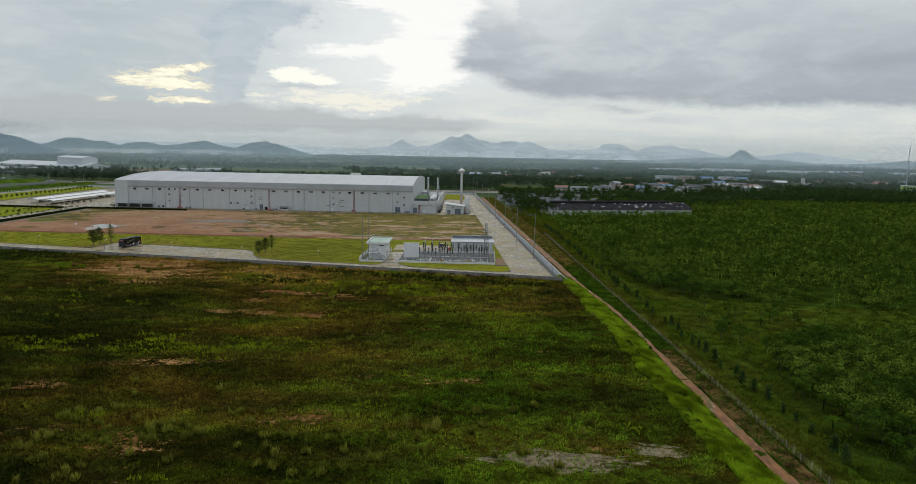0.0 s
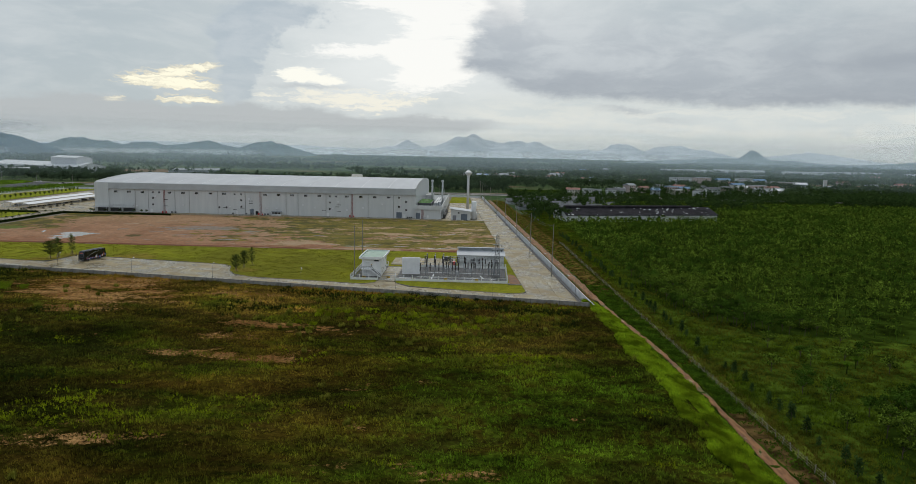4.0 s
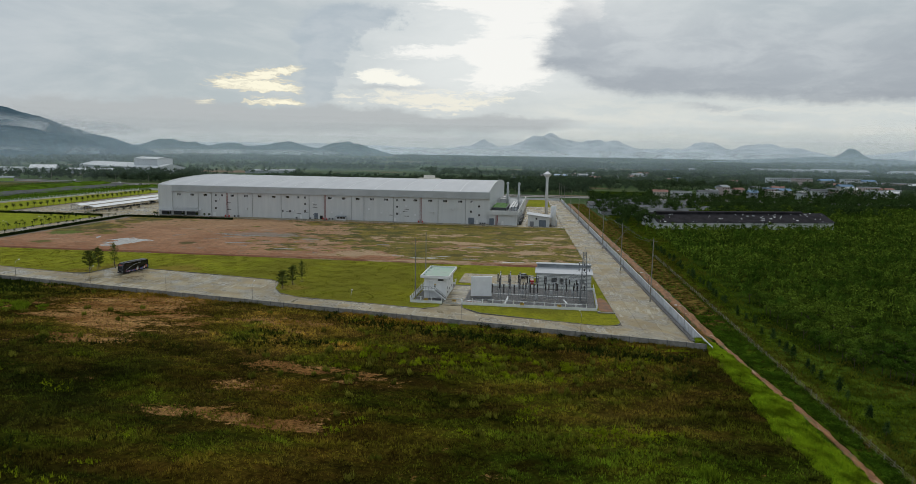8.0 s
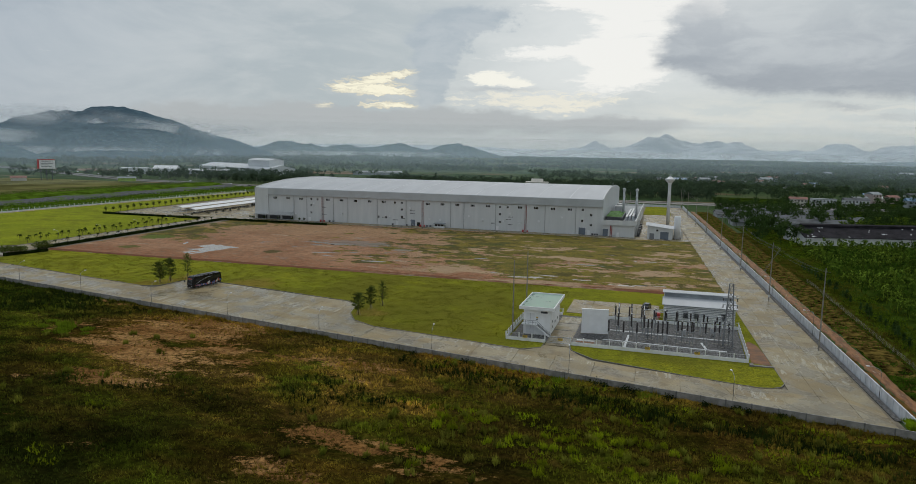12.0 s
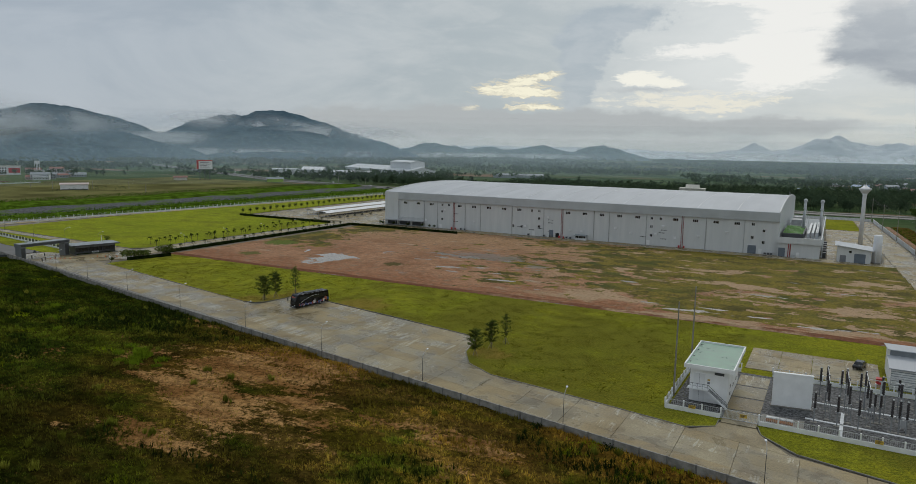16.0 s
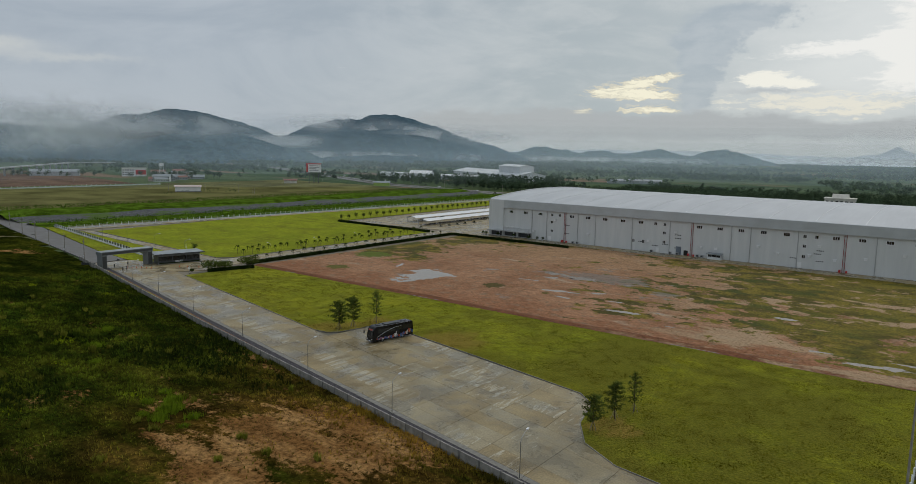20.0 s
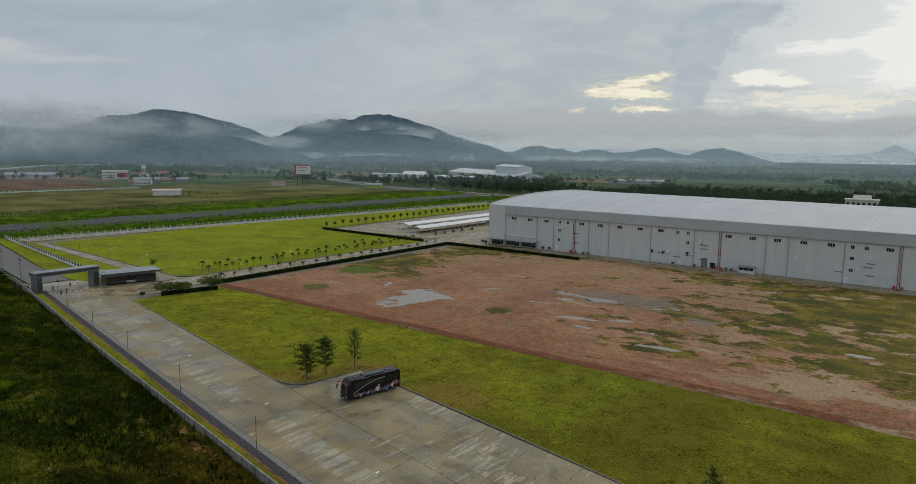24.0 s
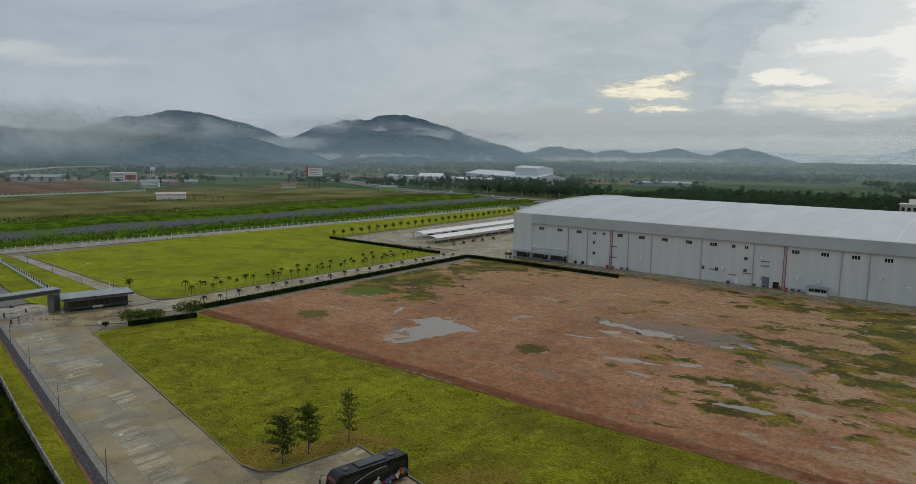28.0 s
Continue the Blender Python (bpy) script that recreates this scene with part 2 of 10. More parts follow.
wo = w.t.nodes.new("ShaderNodeOutputWorld")
w.t.links.new(bg.outputs[0], wo.inputs[0])

# ---- materials ----
def wall_y(x):
    """The line of the front boundary wall."""
    return -11.2 - 0.190 * np.maximum(x, -250.0) + 0.205 * np.maximum(0.0, -250.0 - x)


def material(name):
    m = bpy.data.materials.new(name)
    m.use_nodes = True
    return m, Nodes(m.node_tree)


def plain(name, base, rough=0.6, metal=0.0, vary=0.12, patch=2.5, grain=14.0, bump=0.15, depth=0.01, spec=0.5):
    """A surface with patches and grain at two sizes, in metres."""
    m, n = material(name)
    p = n.here()
    a = n.noise(p, 1.0 / patch, 5)
    b = n.noise(p, grain, 3, 0.6)
    dark = tuple(c * (1 - 1.6 * vary) for c in base)
    pale = tuple(min(1.0, c * (1 + vary)) for c in base)
    col = n.mix(n.span(a, 0.3, 0.7), dark, pale)
    col = n.mul(col, n.mix(b, (1 - vary,) * 3, (1 + vary * 0.5,) * 3))
    r = n.span(a, 0.25, 0.75, max(0.02, rough - 0.1), min(1, rough + 0.1))
    n.surface(col, r, metal, n.bump(b, bump, depth), spec)
    return m


def leafy(name, a, b, c, rough=0.6, size=6.0, clump=0.35, lo=0.62, hi=1.4, through=0.45):
    """Foliage: leaves of their own tone, clumps, and a slow change over the place."""
    m, n = material(name)
    p = n.here()
    col = n.mix(n.island(), a, b)
    col = n.mix(n.span(n.noise(p, 1.0 / size, 4, 0.6), 0.40, 0.62), col, c)
    col = n.mul(col, n.mix(n.span(n.noise(p, clump, 3, 0.6), 0.34, 0.66), (lo,) * 3, (hi, hi, hi * 0.96)))
    n.leaf(col, through)
    return m


WHITE_WALL = plain("white_painted_render", (0.84, 0.85, 0.85), 0.6, vary=0.05, patch=3, bump=0.1)
CLADDING, n = material("pale_grey_metal_cladding")
p = n.here()
x, y, z = n.xyz(p)
rib = n.wave(p, 1.6, "X")
stain = n.noise(n.scaled(p, (0.5, 0.5, 0.06)), 1.0, 5)
col = n.mix(n.span(stain, 0.3, 0.75), (0.585, 0.605, 0.615), (0.65, 0.665, 0.67))
n.surface(col, 0.45, 0.0, n.bump(rib, 0.25, 0.03), 0.4)
GATE_GREY = plain("dark_grey_panel", (0.17, 0.185, 0.195), 0.45, vary=0.1)
FASCIA = plain("grey_metal_fascia", (0.47, 0.50, 0.52), 0.4, vary=0.06, patch=8, bump=0.1)
ROOF, n = material("white_ribbed_roof_sheet")
p = n.here()
stain = n.noise(n.scaled(p, (0.12, 0.03, 0.1)), 1.0, 6)
streak = n.noise(n.scaled(p, (1.4, 0.03, 0.3)), 1.0, 4)
col = n.mix(n.span(stain, 0.35, 0.7), (0.475, 0.495, 0.525), (0.53, 0.55, 0.58))
col = n.mul(col, n.mix(n.span(streak, 0.4, 0.7), (0.97, 0.97, 0.97), (1.0, 1.0, 1.0)))
n.surface(col, 0.6, 0.0, n.bump(n.wave(p, 1.2, "X"), 0.2, 0.03), 0.3)
ROOF_STRIP = plain("pale_roof_strip", (0.60, 0.62, 0.645), 0.4, vary=0.04)
GLASS_DARK = plain("dark_window_glass", (0.015, 0.018, 0.02), 0.08, vary=0.1, bump=0.0, spec=0.6)
FRAME_DARK = plain("dark_aluminium_frame", (0.05, 0.055, 0.06), 0.4, vary=0.1)
PIPE_RED = plain("red_painted_pipe", (0.30, 0.055, 0.055), 0.5, vary=0.15)
PIPE_GREY = plain("grey_downpipe", (0.40, 0.41, 0.42), 0.5, vary=0.1)
STEEL = plain("galvanised_steel", (0.55, 0.57, 0.59), 0.45, 0.3, vary=0.12)
STEEL_MID = plain("weathered_grey_steel", (0.26, 0.27, 0.28), 0.5, 0.2, vary=0.15)
STEEL_DARK = plain("dark_steel", (0.07, 0.075, 0.08), 0.45, 0.3, vary=0.15)
PORCELAIN = plain("dark_insulator_porcelain", (0.03, 0.022, 0.02), 0.25, vary=0.2)
DOOR_BLUE = plain("grey_blue_roller_door", (0.14, 0.17, 0.21), 0.5, vary=0.08)
DOOR_WHITE = plain("white_door", (0.75, 0.76, 0.77), 0.5, vary=0.04)
GREEN_PIPE = plain("green_pipework", (0.16, 0.36, 0.08), 0.45, vary=0.15)
GREEN_ROOF = plain("pale_green_roof_membrane", (0.22, 0.36, 0.27), 0.35, vary=0.12, patch=2)
BLACK_PAINT = plain("glossy_black_coach_paint", (0.010, 0.010, 0.012), 0.22, vary=0.2, spec=0.3, bump=0.02)
RUBBER = plain("tyre_rubber", (0.02, 0.02, 0.02), 0.8, vary=0.15)
LIVERY = {k: plain("livery_" + k, c, 0.3, vary=0.25, patch=0.4) for k, c in
          dict(red=(0.38, 0.07, 0.045), orange=(0.45, 0.17, 0.08), white=(0.62, 0.6, 0.6), blue=(0.07, 0.13, 0.32), violet=(0.2, 0.10, 0.2)).items()}
LAMP_GLASS = plain("headlamp_glass", (0.6, 0.6, 0.6), 0.1, vary=0.05)
RED_PAINT = plain("red_paint", (0.5, 0.03, 0.03), 0.45, vary=0.1)
ORANGE = plain("orange_plastic", (0.6, 0.12, 0.02), 0.5, vary=0.1)
SIGN_WHITE = plain("white_sign_face", (0.75, 0.76, 0.78), 0.5, vary=0.05)
SIGN_GREY = plain("grey_print", (0.2, 0.21, 0.23), 0.5, vary=0.05)
YELLOW_SIGN = plain("yellow_warning_sign", (0.6, 0.4, 0.05), 0.5, vary=0.08)
BARK = plain("grey_brown_bark", (0.10, 0.075, 0.05), 0.85, vary=0.3, patch=0.4, bump=0.5)
WOOD_STAKE = plain("weathered_stake", (0.27, 0.235, 0.185), 0.85, vary=0.2)
TERRACOTTA = plain("faded_tile_roof", (0.28, 0.13, 0.10), 0.75, vary=0.2)
PASTEL = [plain("house_paint_" + k, c, 0.7, vary=0.08) for k, c in
          dict(cream=(0.6, 0.58, 0.52), pink=(0.55, 0.45, 0.42), white=(0.66, 0.68, 0.7), grey=(0.42, 0.45, 0.48)).items()]
ROOF_BLUE = plain("blue_sheet_roof", (0.10, 0.22, 0.38), 0.5, vary=0.12)
ROOF_GREY = plain("grey_sheet_roof", (0.30, 0.33, 0.35), 0.6, vary=0.15, spec=0.3)
ROOF_OLD = plain("old_grey_sheet_roof", (0.14, 0.15, 0.16), 0.8, vary=0.25, patch=5, spec=0.1)
ROOF_DARK = plain("dark_fibre_cement_roof", (0.035, 0.033, 0.038), 0.9, vary=0.3, patch=4, spec=0.05)
LIME = plain("lime_green_paint", (0.35, 0.5, 0.08), 0.6, vary=0.08)
CAR_DARK = plain("dark_car_paint", (0.02, 0.022, 0.025), 0.2, vary=0.1)
CAR_PALE = plain("pale_car_paint", (0.6, 0.6, 0.62), 0.25, vary=0.05)

CONCRETE, n = material("wet_concrete_slab")
p = n.here()
q = n.chance()
a = n.noise(p, 0.09, 6, 0.6)
b = n.noise(n.scaled(p, (1.0, 0.14, 1.0), radians(-12)), 1.0, 8, 0.68, 0.6)
c = n.noise(p, 3.0, 6, 0.7)
col = n.mix(n.span(q, 0.15, 0.85), (0.312, 0.245, 0.132), (0.325, 0.278, 0.180))
col = n.mix(n.span(a, 0.40, 0.62), n.mul(col, (0.74, 0.72, 0.68)), col)
pale = n.math("ADD", b, n.math("MULTIPLY", n.math("SUBTRACT", n.math("FRACT", n.math("MULTIPLY", q, 7.31)), 0.5), 0.22))
pale = n.math("ADD", pale, n.math("MULTIPLY", n.math("SUBTRACT", c, 0.5), 0.14))
col = n.mix(n.math("MULTIPLY", n.span(pale, 0.61, 0.655), 0.75), col, (0.46, 0.43, 0.34))
col = n.mix(n.math("MULTIPLY", n.span(n.noise(p, 0.16, 5, 0.6), 0.55, 0.68), 0.6), col, (0.15, 0.108, 0.05))
x, y, z = n.xyz(p)
lane = n.math("ADD", y, n.math("MULTIPLY_ADD", x, 0.2035, 8.3))
lane = n.math("MULTIPLY", n.math("MULTIPLY", n.span(lane, 4.8, 5.2), n.span(lane, 10.2, 9.6)), n.math("MULTIPLY", n.span(x, -150.0, -175.0), n.span(n.noise(p, 0.045, 4, 0.6), 0.40, 0.52)))
rung = n.noise(n.scaled(p, (1.0, 0.10, 1.0), radians(11.5)), 0.75, 5, 0.62, 0.4)
col = n.mix(n.math("MULTIPLY", lane, n.span(rung, 0.47, 0.56, 0.0, 0.7)), col, (0.45, 0.415, 0.33))
col = n.mul(col, n.mix(n.span(c, 0.3, 0.7), (0.74, 0.74, 0.74), (1.2, 1.2, 1.2)))
wet = n.span(n.noise(p, 0.13, 6, 0.62, 0.5), 0.42, 0.60)
col = n.mul(col, n.mix(wet, (1.08, 1.08, 1.08), (0.76, 0.77, 0.78)))
n.surface(col, n.span(wet, 0.0, 1.0, 0.6, 0.25), 0.0, n.bump(c, 0.15, 0.01), 0.22)
POLE = plain("weathered_pole_concrete", (0.27, 0.25, 0.215), 0.8, vary=0.15, patch=1.0)
CONCRETE_PALE = plain("pale_precast_concrete", (0.36, 0.37, 0.37), 0.75, vary=0.14, patch=1.5)
WALL_GREY = plain("grey_weathered_wall_panel", (0.285, 0.272, 0.245), 0.8, vary=0.2, patch=1.2)
WALL_POST = plain("dark_wall_post", (0.17, 0.165, 0.152), 0.8, vary=0.2, patch=1.0)
CONCRETE_WHITE = plain("white_precast_wall", (0.68, 0.70, 0.72), 0.7, vary=0.1, patch=2)
JOINT = plain("dark_joint_filler", (0.205, 0.178, 0.13), 0.9, vary=0.2)
KERB = plain("concrete_kerb", (0.225, 0.215, 0.19), 0.8, vary=0.15, patch=1.0)
ASPHALT = plain("old_asphalt", (0.125, 0.114, 0.102), 0.55, vary=0.15, patch=5)
GUTTER = plain("dark_gutter_stone", (0.075, 0.07, 0.078), 0.85, vary=0.4, patch=0.5, grain=3.0, bump=0.8, depth=0.06, spec=0.2)
GRAVEL = plain("grey_crushed_stone", (0.125, 0.126, 0.128), 0.85, vary=0.6, patch=0.5, grain=1.6, bump=0.8, depth=0.06)

LAWN, n = material("mown_lawn")
p = n.here()
a = n.noise(p, 0.035, 5, 0.6)
b = n.noise(n.scaled(p, (1.0, 0.4, 1.0)), 0.25, 6, 0.65)
c = n.noise(p, 2.2, 5, 0.7)
d = n.noise(n.scaled(p, (0.8, 1.1, 1.0), radians(-12)), 0.55, 6, 0.7)
e = n.noise(n.scaled(p, (0.5, 1.0, 1.0), radians(-12)), 0.085, 5, 0.6)
col = n.mix(n.span(a, 0.35, 0.68), (0.110, 0.122, 0.005), (0.215, 0.198, 0.009))
col = n.mix(n.math("MULTIPLY", n.span(e, 0.46, 0.62), 0.9), col, (0.074, 0.058, 0.009))
col = n.mix(n.math("MULTIPLY", n.span(b, 0.45, 0.66), 0.7), col, (0.230, 0.235, 0.015))
col = n.mix(n.math("MULTIPLY", n.span(d, 0.47, 0.62), 0.75), col, (0.052, 0.060, 0.007))
# greener in the west, browner towards the substation; lens falloff put in the colour
x, y, z = n.xyz(p)
col = n.mul(col, n.mix(n.span(x, -296.0, -330.0), (1.0, 1.0, 1.0), (1.02, 1.22, 1.1)))
thin = n.math("ADD", n.span(x, -215.0, -125.0, 0.0, 0.5), n.math("MULTIPLY", n.math("SUBTRACT", n.noise(p, 0.06, 6, 0.62), 0.5), 2.2))
thin = n.math("MULTIPLY", n.span(thin, 0.0, 0.6), n.span(x, -75.0, -95.0, 0.15, 0.85))
col = n.mix(thin, col, (0.064, 0.049, 0.007))
# worn brown ground round the young trees and beside the parking bay
worn = None
for wx, wy, wr in ((-209.0, 55.5, 8.0), (-203.5, 69.5, 7.0), (-206.5, 61.0, 7.5), (-178.0, 67.5, 11.0), (-124.0, 44.0, 6.0)):
    s = n.span(n.math("ADD", n.vmath("DISTANCE", n.scaled(p, (1, 1, 0)), (wx, wy, 0.0)), n.math("MULTIPLY", n.math("SUBTRACT", b, 0.5), 16.0)), wr, wr * 0.45)
    worn = s if worn is None else n.math("MAXIMUM", worn, s)
col = n.mix(n.math("MULTIPLY", worn, 0.85), col, (0.165, 0.088, 0.028))
col = n.mul(col, n.mix(n.span(c, 0.34, 0.66), (0.38, 0.40, 0.38), (1.5, 1.46, 1.36)))
n.surface(col, 0.9, 0.0, n.bump(c, 0.9, 0.2), 0.0, sheen=(0.38, (0.75, 0.8, 0.13)))

DIRT, n = material("bare_wet_earth_with_patchy_grass")
p = n.here()
x, y, z = n.xyz(p)
a = n.noise(p, 0.05, 8, 0.66)
c = n.noise(p, 1.3, 6, 0.74)
soil = n.mix(n.span(a, 0.35, 0.65), (0.245, 0.118, 0.062), (0.355, 0.190, 0.108))
soil = n.mix(n.span(n.math("ADD", y, n.math("MULTIPLY", a, 40.0)), 150.0, 122.0, 0.0, 0.6), soil, (0.250, 0.098, 0.046))
soil = n.mix(n.span(n.math("ADD", y, n.math("MULTIPLY", a, 60.0)), 190.0, 250.0, 0.0, 0.6), soil, (0.335, 0.215, 0.118))
soil = n.mix(n.span(n.noise(p, 0.3, 5), 0.5, 0.72), soil, (0.235, 0.155, 0.10))
soil = n.mix(n.math("MULTIPLY", n.span(n.noise(n.scaled(p, (0.4, 1.0, 1.0)), 0.11, 5), 0.60, 0.72), 0.8), soil, (0.37, 0.28, 0.20))
soil = n.mix(n.span(y, 105.0, 103.6, 0.0, 0.85), soil, (0.150, 0.055, 0.026))
g = n.noise(n.scaled(p, (0.7, 1.2, 1.0)), 0.9, 8, 0.78)
soil = n.mul(soil, n.mix(n.span(c, 0.34, 0.66), (0.70, 0.69, 0.68), (1.25, 1.25, 1.25)))
soil = n.mul(soil, n.mix(n.span(n.noise(p, 0.35, 6, 0.7), 0.38, 0.62), (0.84, 0.82, 0.80), (1.12, 1.13, 1.14)))
soil = n.mix(n.math("MULTIPLY", n.span(g, 0.63, 0.68), 0.40), soil, (0.43, 0.33, 0.24))      # pale dried crumbs
soil = n.mix(n.math("MULTIPLY", n.span(g, 0.38, 0.31), 0.45), soil, (0.085, 0.040, 0.020))    # dark wet clods
east = n.span(x, -230.0, -120.0, -0.09, 0.12)
east = n.math("ADD", east, n.math("MULTIPLY", n.span(x, -250.0, -295.0, 0.0, 0.22), n.span(y, 135.0, 185.0, 0.4, 1.0)))
east = n.math("ADD", east, n.math("MULTIPLY", n.math("SUBTRACT", n.noise(n.scaled(p, (0.8, 1.0, 1.0)), 0.028, 4, 0.6, 0.3), 0.5), 0.35))
patches = n.math("ADD", n.noise(n.scaled(p, (0.7, 1.0, 1.0), radians(14)), 0.06, 9, 0.72), east)
patches = n.math("ADD", patches, n.math("MULTIPLY", n.math("SUBTRACT", c, 0.5), 0.14))
patches = n.math("SUBTRACT", patches, n.math("MULTIPLY", n.span(y, 124.0, 108.0), n.span(x, -95.0, -125.0, 0.0, 0.10)))
patches = n.math("ADD", patches, n.math("MULTIPLY", n.math("SUBTRACT", n.noise(n.scaled(p, (0.8, 1.0, 1.0)), 0.16, 7, 0.62), 0.5), 0.62))
patches = n.math("SUBTRACT", patches, n.span(n.math("ADD", y, n.math("MULTIPLY", n.math("SUBTRACT", a, 0.5), 10.0)), 110.0, 105.0, 0.0, 0.3))
sand = n.math("MULTIPLY", n.span(x, -175.0, -120.0), n.span(n.noise(n.scaled(p, (0.5, 1.0, 1.0)), 0.07, 6, 0.66, 0.2), 0.46, 0.56))
soil = n.mix(n.math("MULTIPLY", sand, 0.75), soil, n.mul((0.40, 0.29, 0.18), n.mix(n.span(c, 0.34, 0.66), (0.75, 0.74, 0.72), (1.2, 1.2, 1.2))))
patches = n.math("ADD", patches, n.math("MULTIPLY", n.math("MULTIPLY", n.span(x, -165.0, -125.0), n.span(y, 140.0, 185.0)), 0.05))
patches = n.math("SUBTRACT", patches, n.math("MULTIPLY", n.math("MULTIPLY", n.span(x, -110.0, -150.0), n.span(y, 165.0, 135.0)), 0.06))
turf = n.mix(n.span(n.noise(p, 0.12, 6, 0.65), 0.44, 0.57), (0.044, 0.037, 0.005), (0.148, 0.112, 0.013))
patches = n.math("SUBTRACT", patches, n.math("MULTIPLY", sand, 0.09))
turf = n.mix(n.span(n.noise(n.scaled(p, (0.6, 1.0, 1.0)), 0.09, 5, 0.6), 0.52, 0.62), turf, (0.030, 0.044, 0.004))
turf = n.mix(n.math("MULTIPLY", n.span(x, -150.0, -100.0), n.span(n.noise(p, 0.07, 5, 0.6), 0.40, 0.58, 0.1, 0.7)), turf, (0.150, 0.122, 0.013))
col = n.mix(n.span(patches, 0.535, 0.555), soil, n.mul(turf, n.mix(n.span(c, 0.3, 0.7), (0.45, 0.45, 0.45), (1.6, 1.55, 1.45))))
for gx, gy, gr_, tone in ((-290.3, 153.8, 9.0, (0.070, 0.110, 0.010)), (-277.7, 121.2, 5.5, (0.085, 0.088, 0.012)), (-210.7, 132.7, 4.5, (0.062, 0.052, 0.010))):
    q = n.scaled(n.vmath("SUBTRACT", p, (gx, gy, 0.0)), (1.0, 1.0, 0.0))
    lush = n.span(n.math("ADD", n.math("DIVIDE", n.vmath("LENGTH", q), gr_), n.math("MULTIPLY", n.math("SUBTRACT", n.noise(p, 0.45, 6, 0.7), 0.5), 2.0)), 0.95, 0.75)
    col = n.mix(n.math("MULTIPLY", lush, 0.9), col, n.mul(tone, n.mix(n.span(c, 0.3, 0.7), (0.6, 0.6, 0.6), (1.4, 1.4, 1.35))))
wet = n.span(n.noise(n.scaled(p, (0.6, 1.2, 1.0)), 0.045, 6, 0.62), 0.63, 0.68)
bog = n.span(n.math("ADD", n.vmath("LENGTH", n.scaled(n.vmath("SUBTRACT", p, (-188.0, 171.0, 0.0)), (1 / 30.0, 1 / 13.0, 0))), n.math("MULTIPLY", n.noise(n.scaled(p, (0.6, 1.2, 1.0)), 0.2, 8, 0.7), 3.0)), 2.35, 1.95)
wet = n.math("MAXIMUM", wet, bog)
grey = n.mix(n.math("MULTIPLY", wet, 0.6), col, (0.066, 0.056, 0.048))
sh = n.surface(grey, n.span(wet, 0.0, 1.0, 0.9, 0.4), 0.0, n.bump(c, 0.35, 0.06), 0.15, sheen=(0.2, (0.85, 0.75, 0.16)))
n.put(sh.inputs["Sheen Weight"], n.span(patches, 0.53, 0.56, 0.02, 0.07))
PUDDLE, n = material("muddy_puddle_water")
p = n.here()
n.surface(n.mix(n.noise(p, 0.5, 3), (0.20, 0.165, 0.13), (0.27, 0.22, 0.175)), 0.14, 0.0, n.bump(n.noise(p, 1.5, 3), 0.1, 0.02), 0.3)

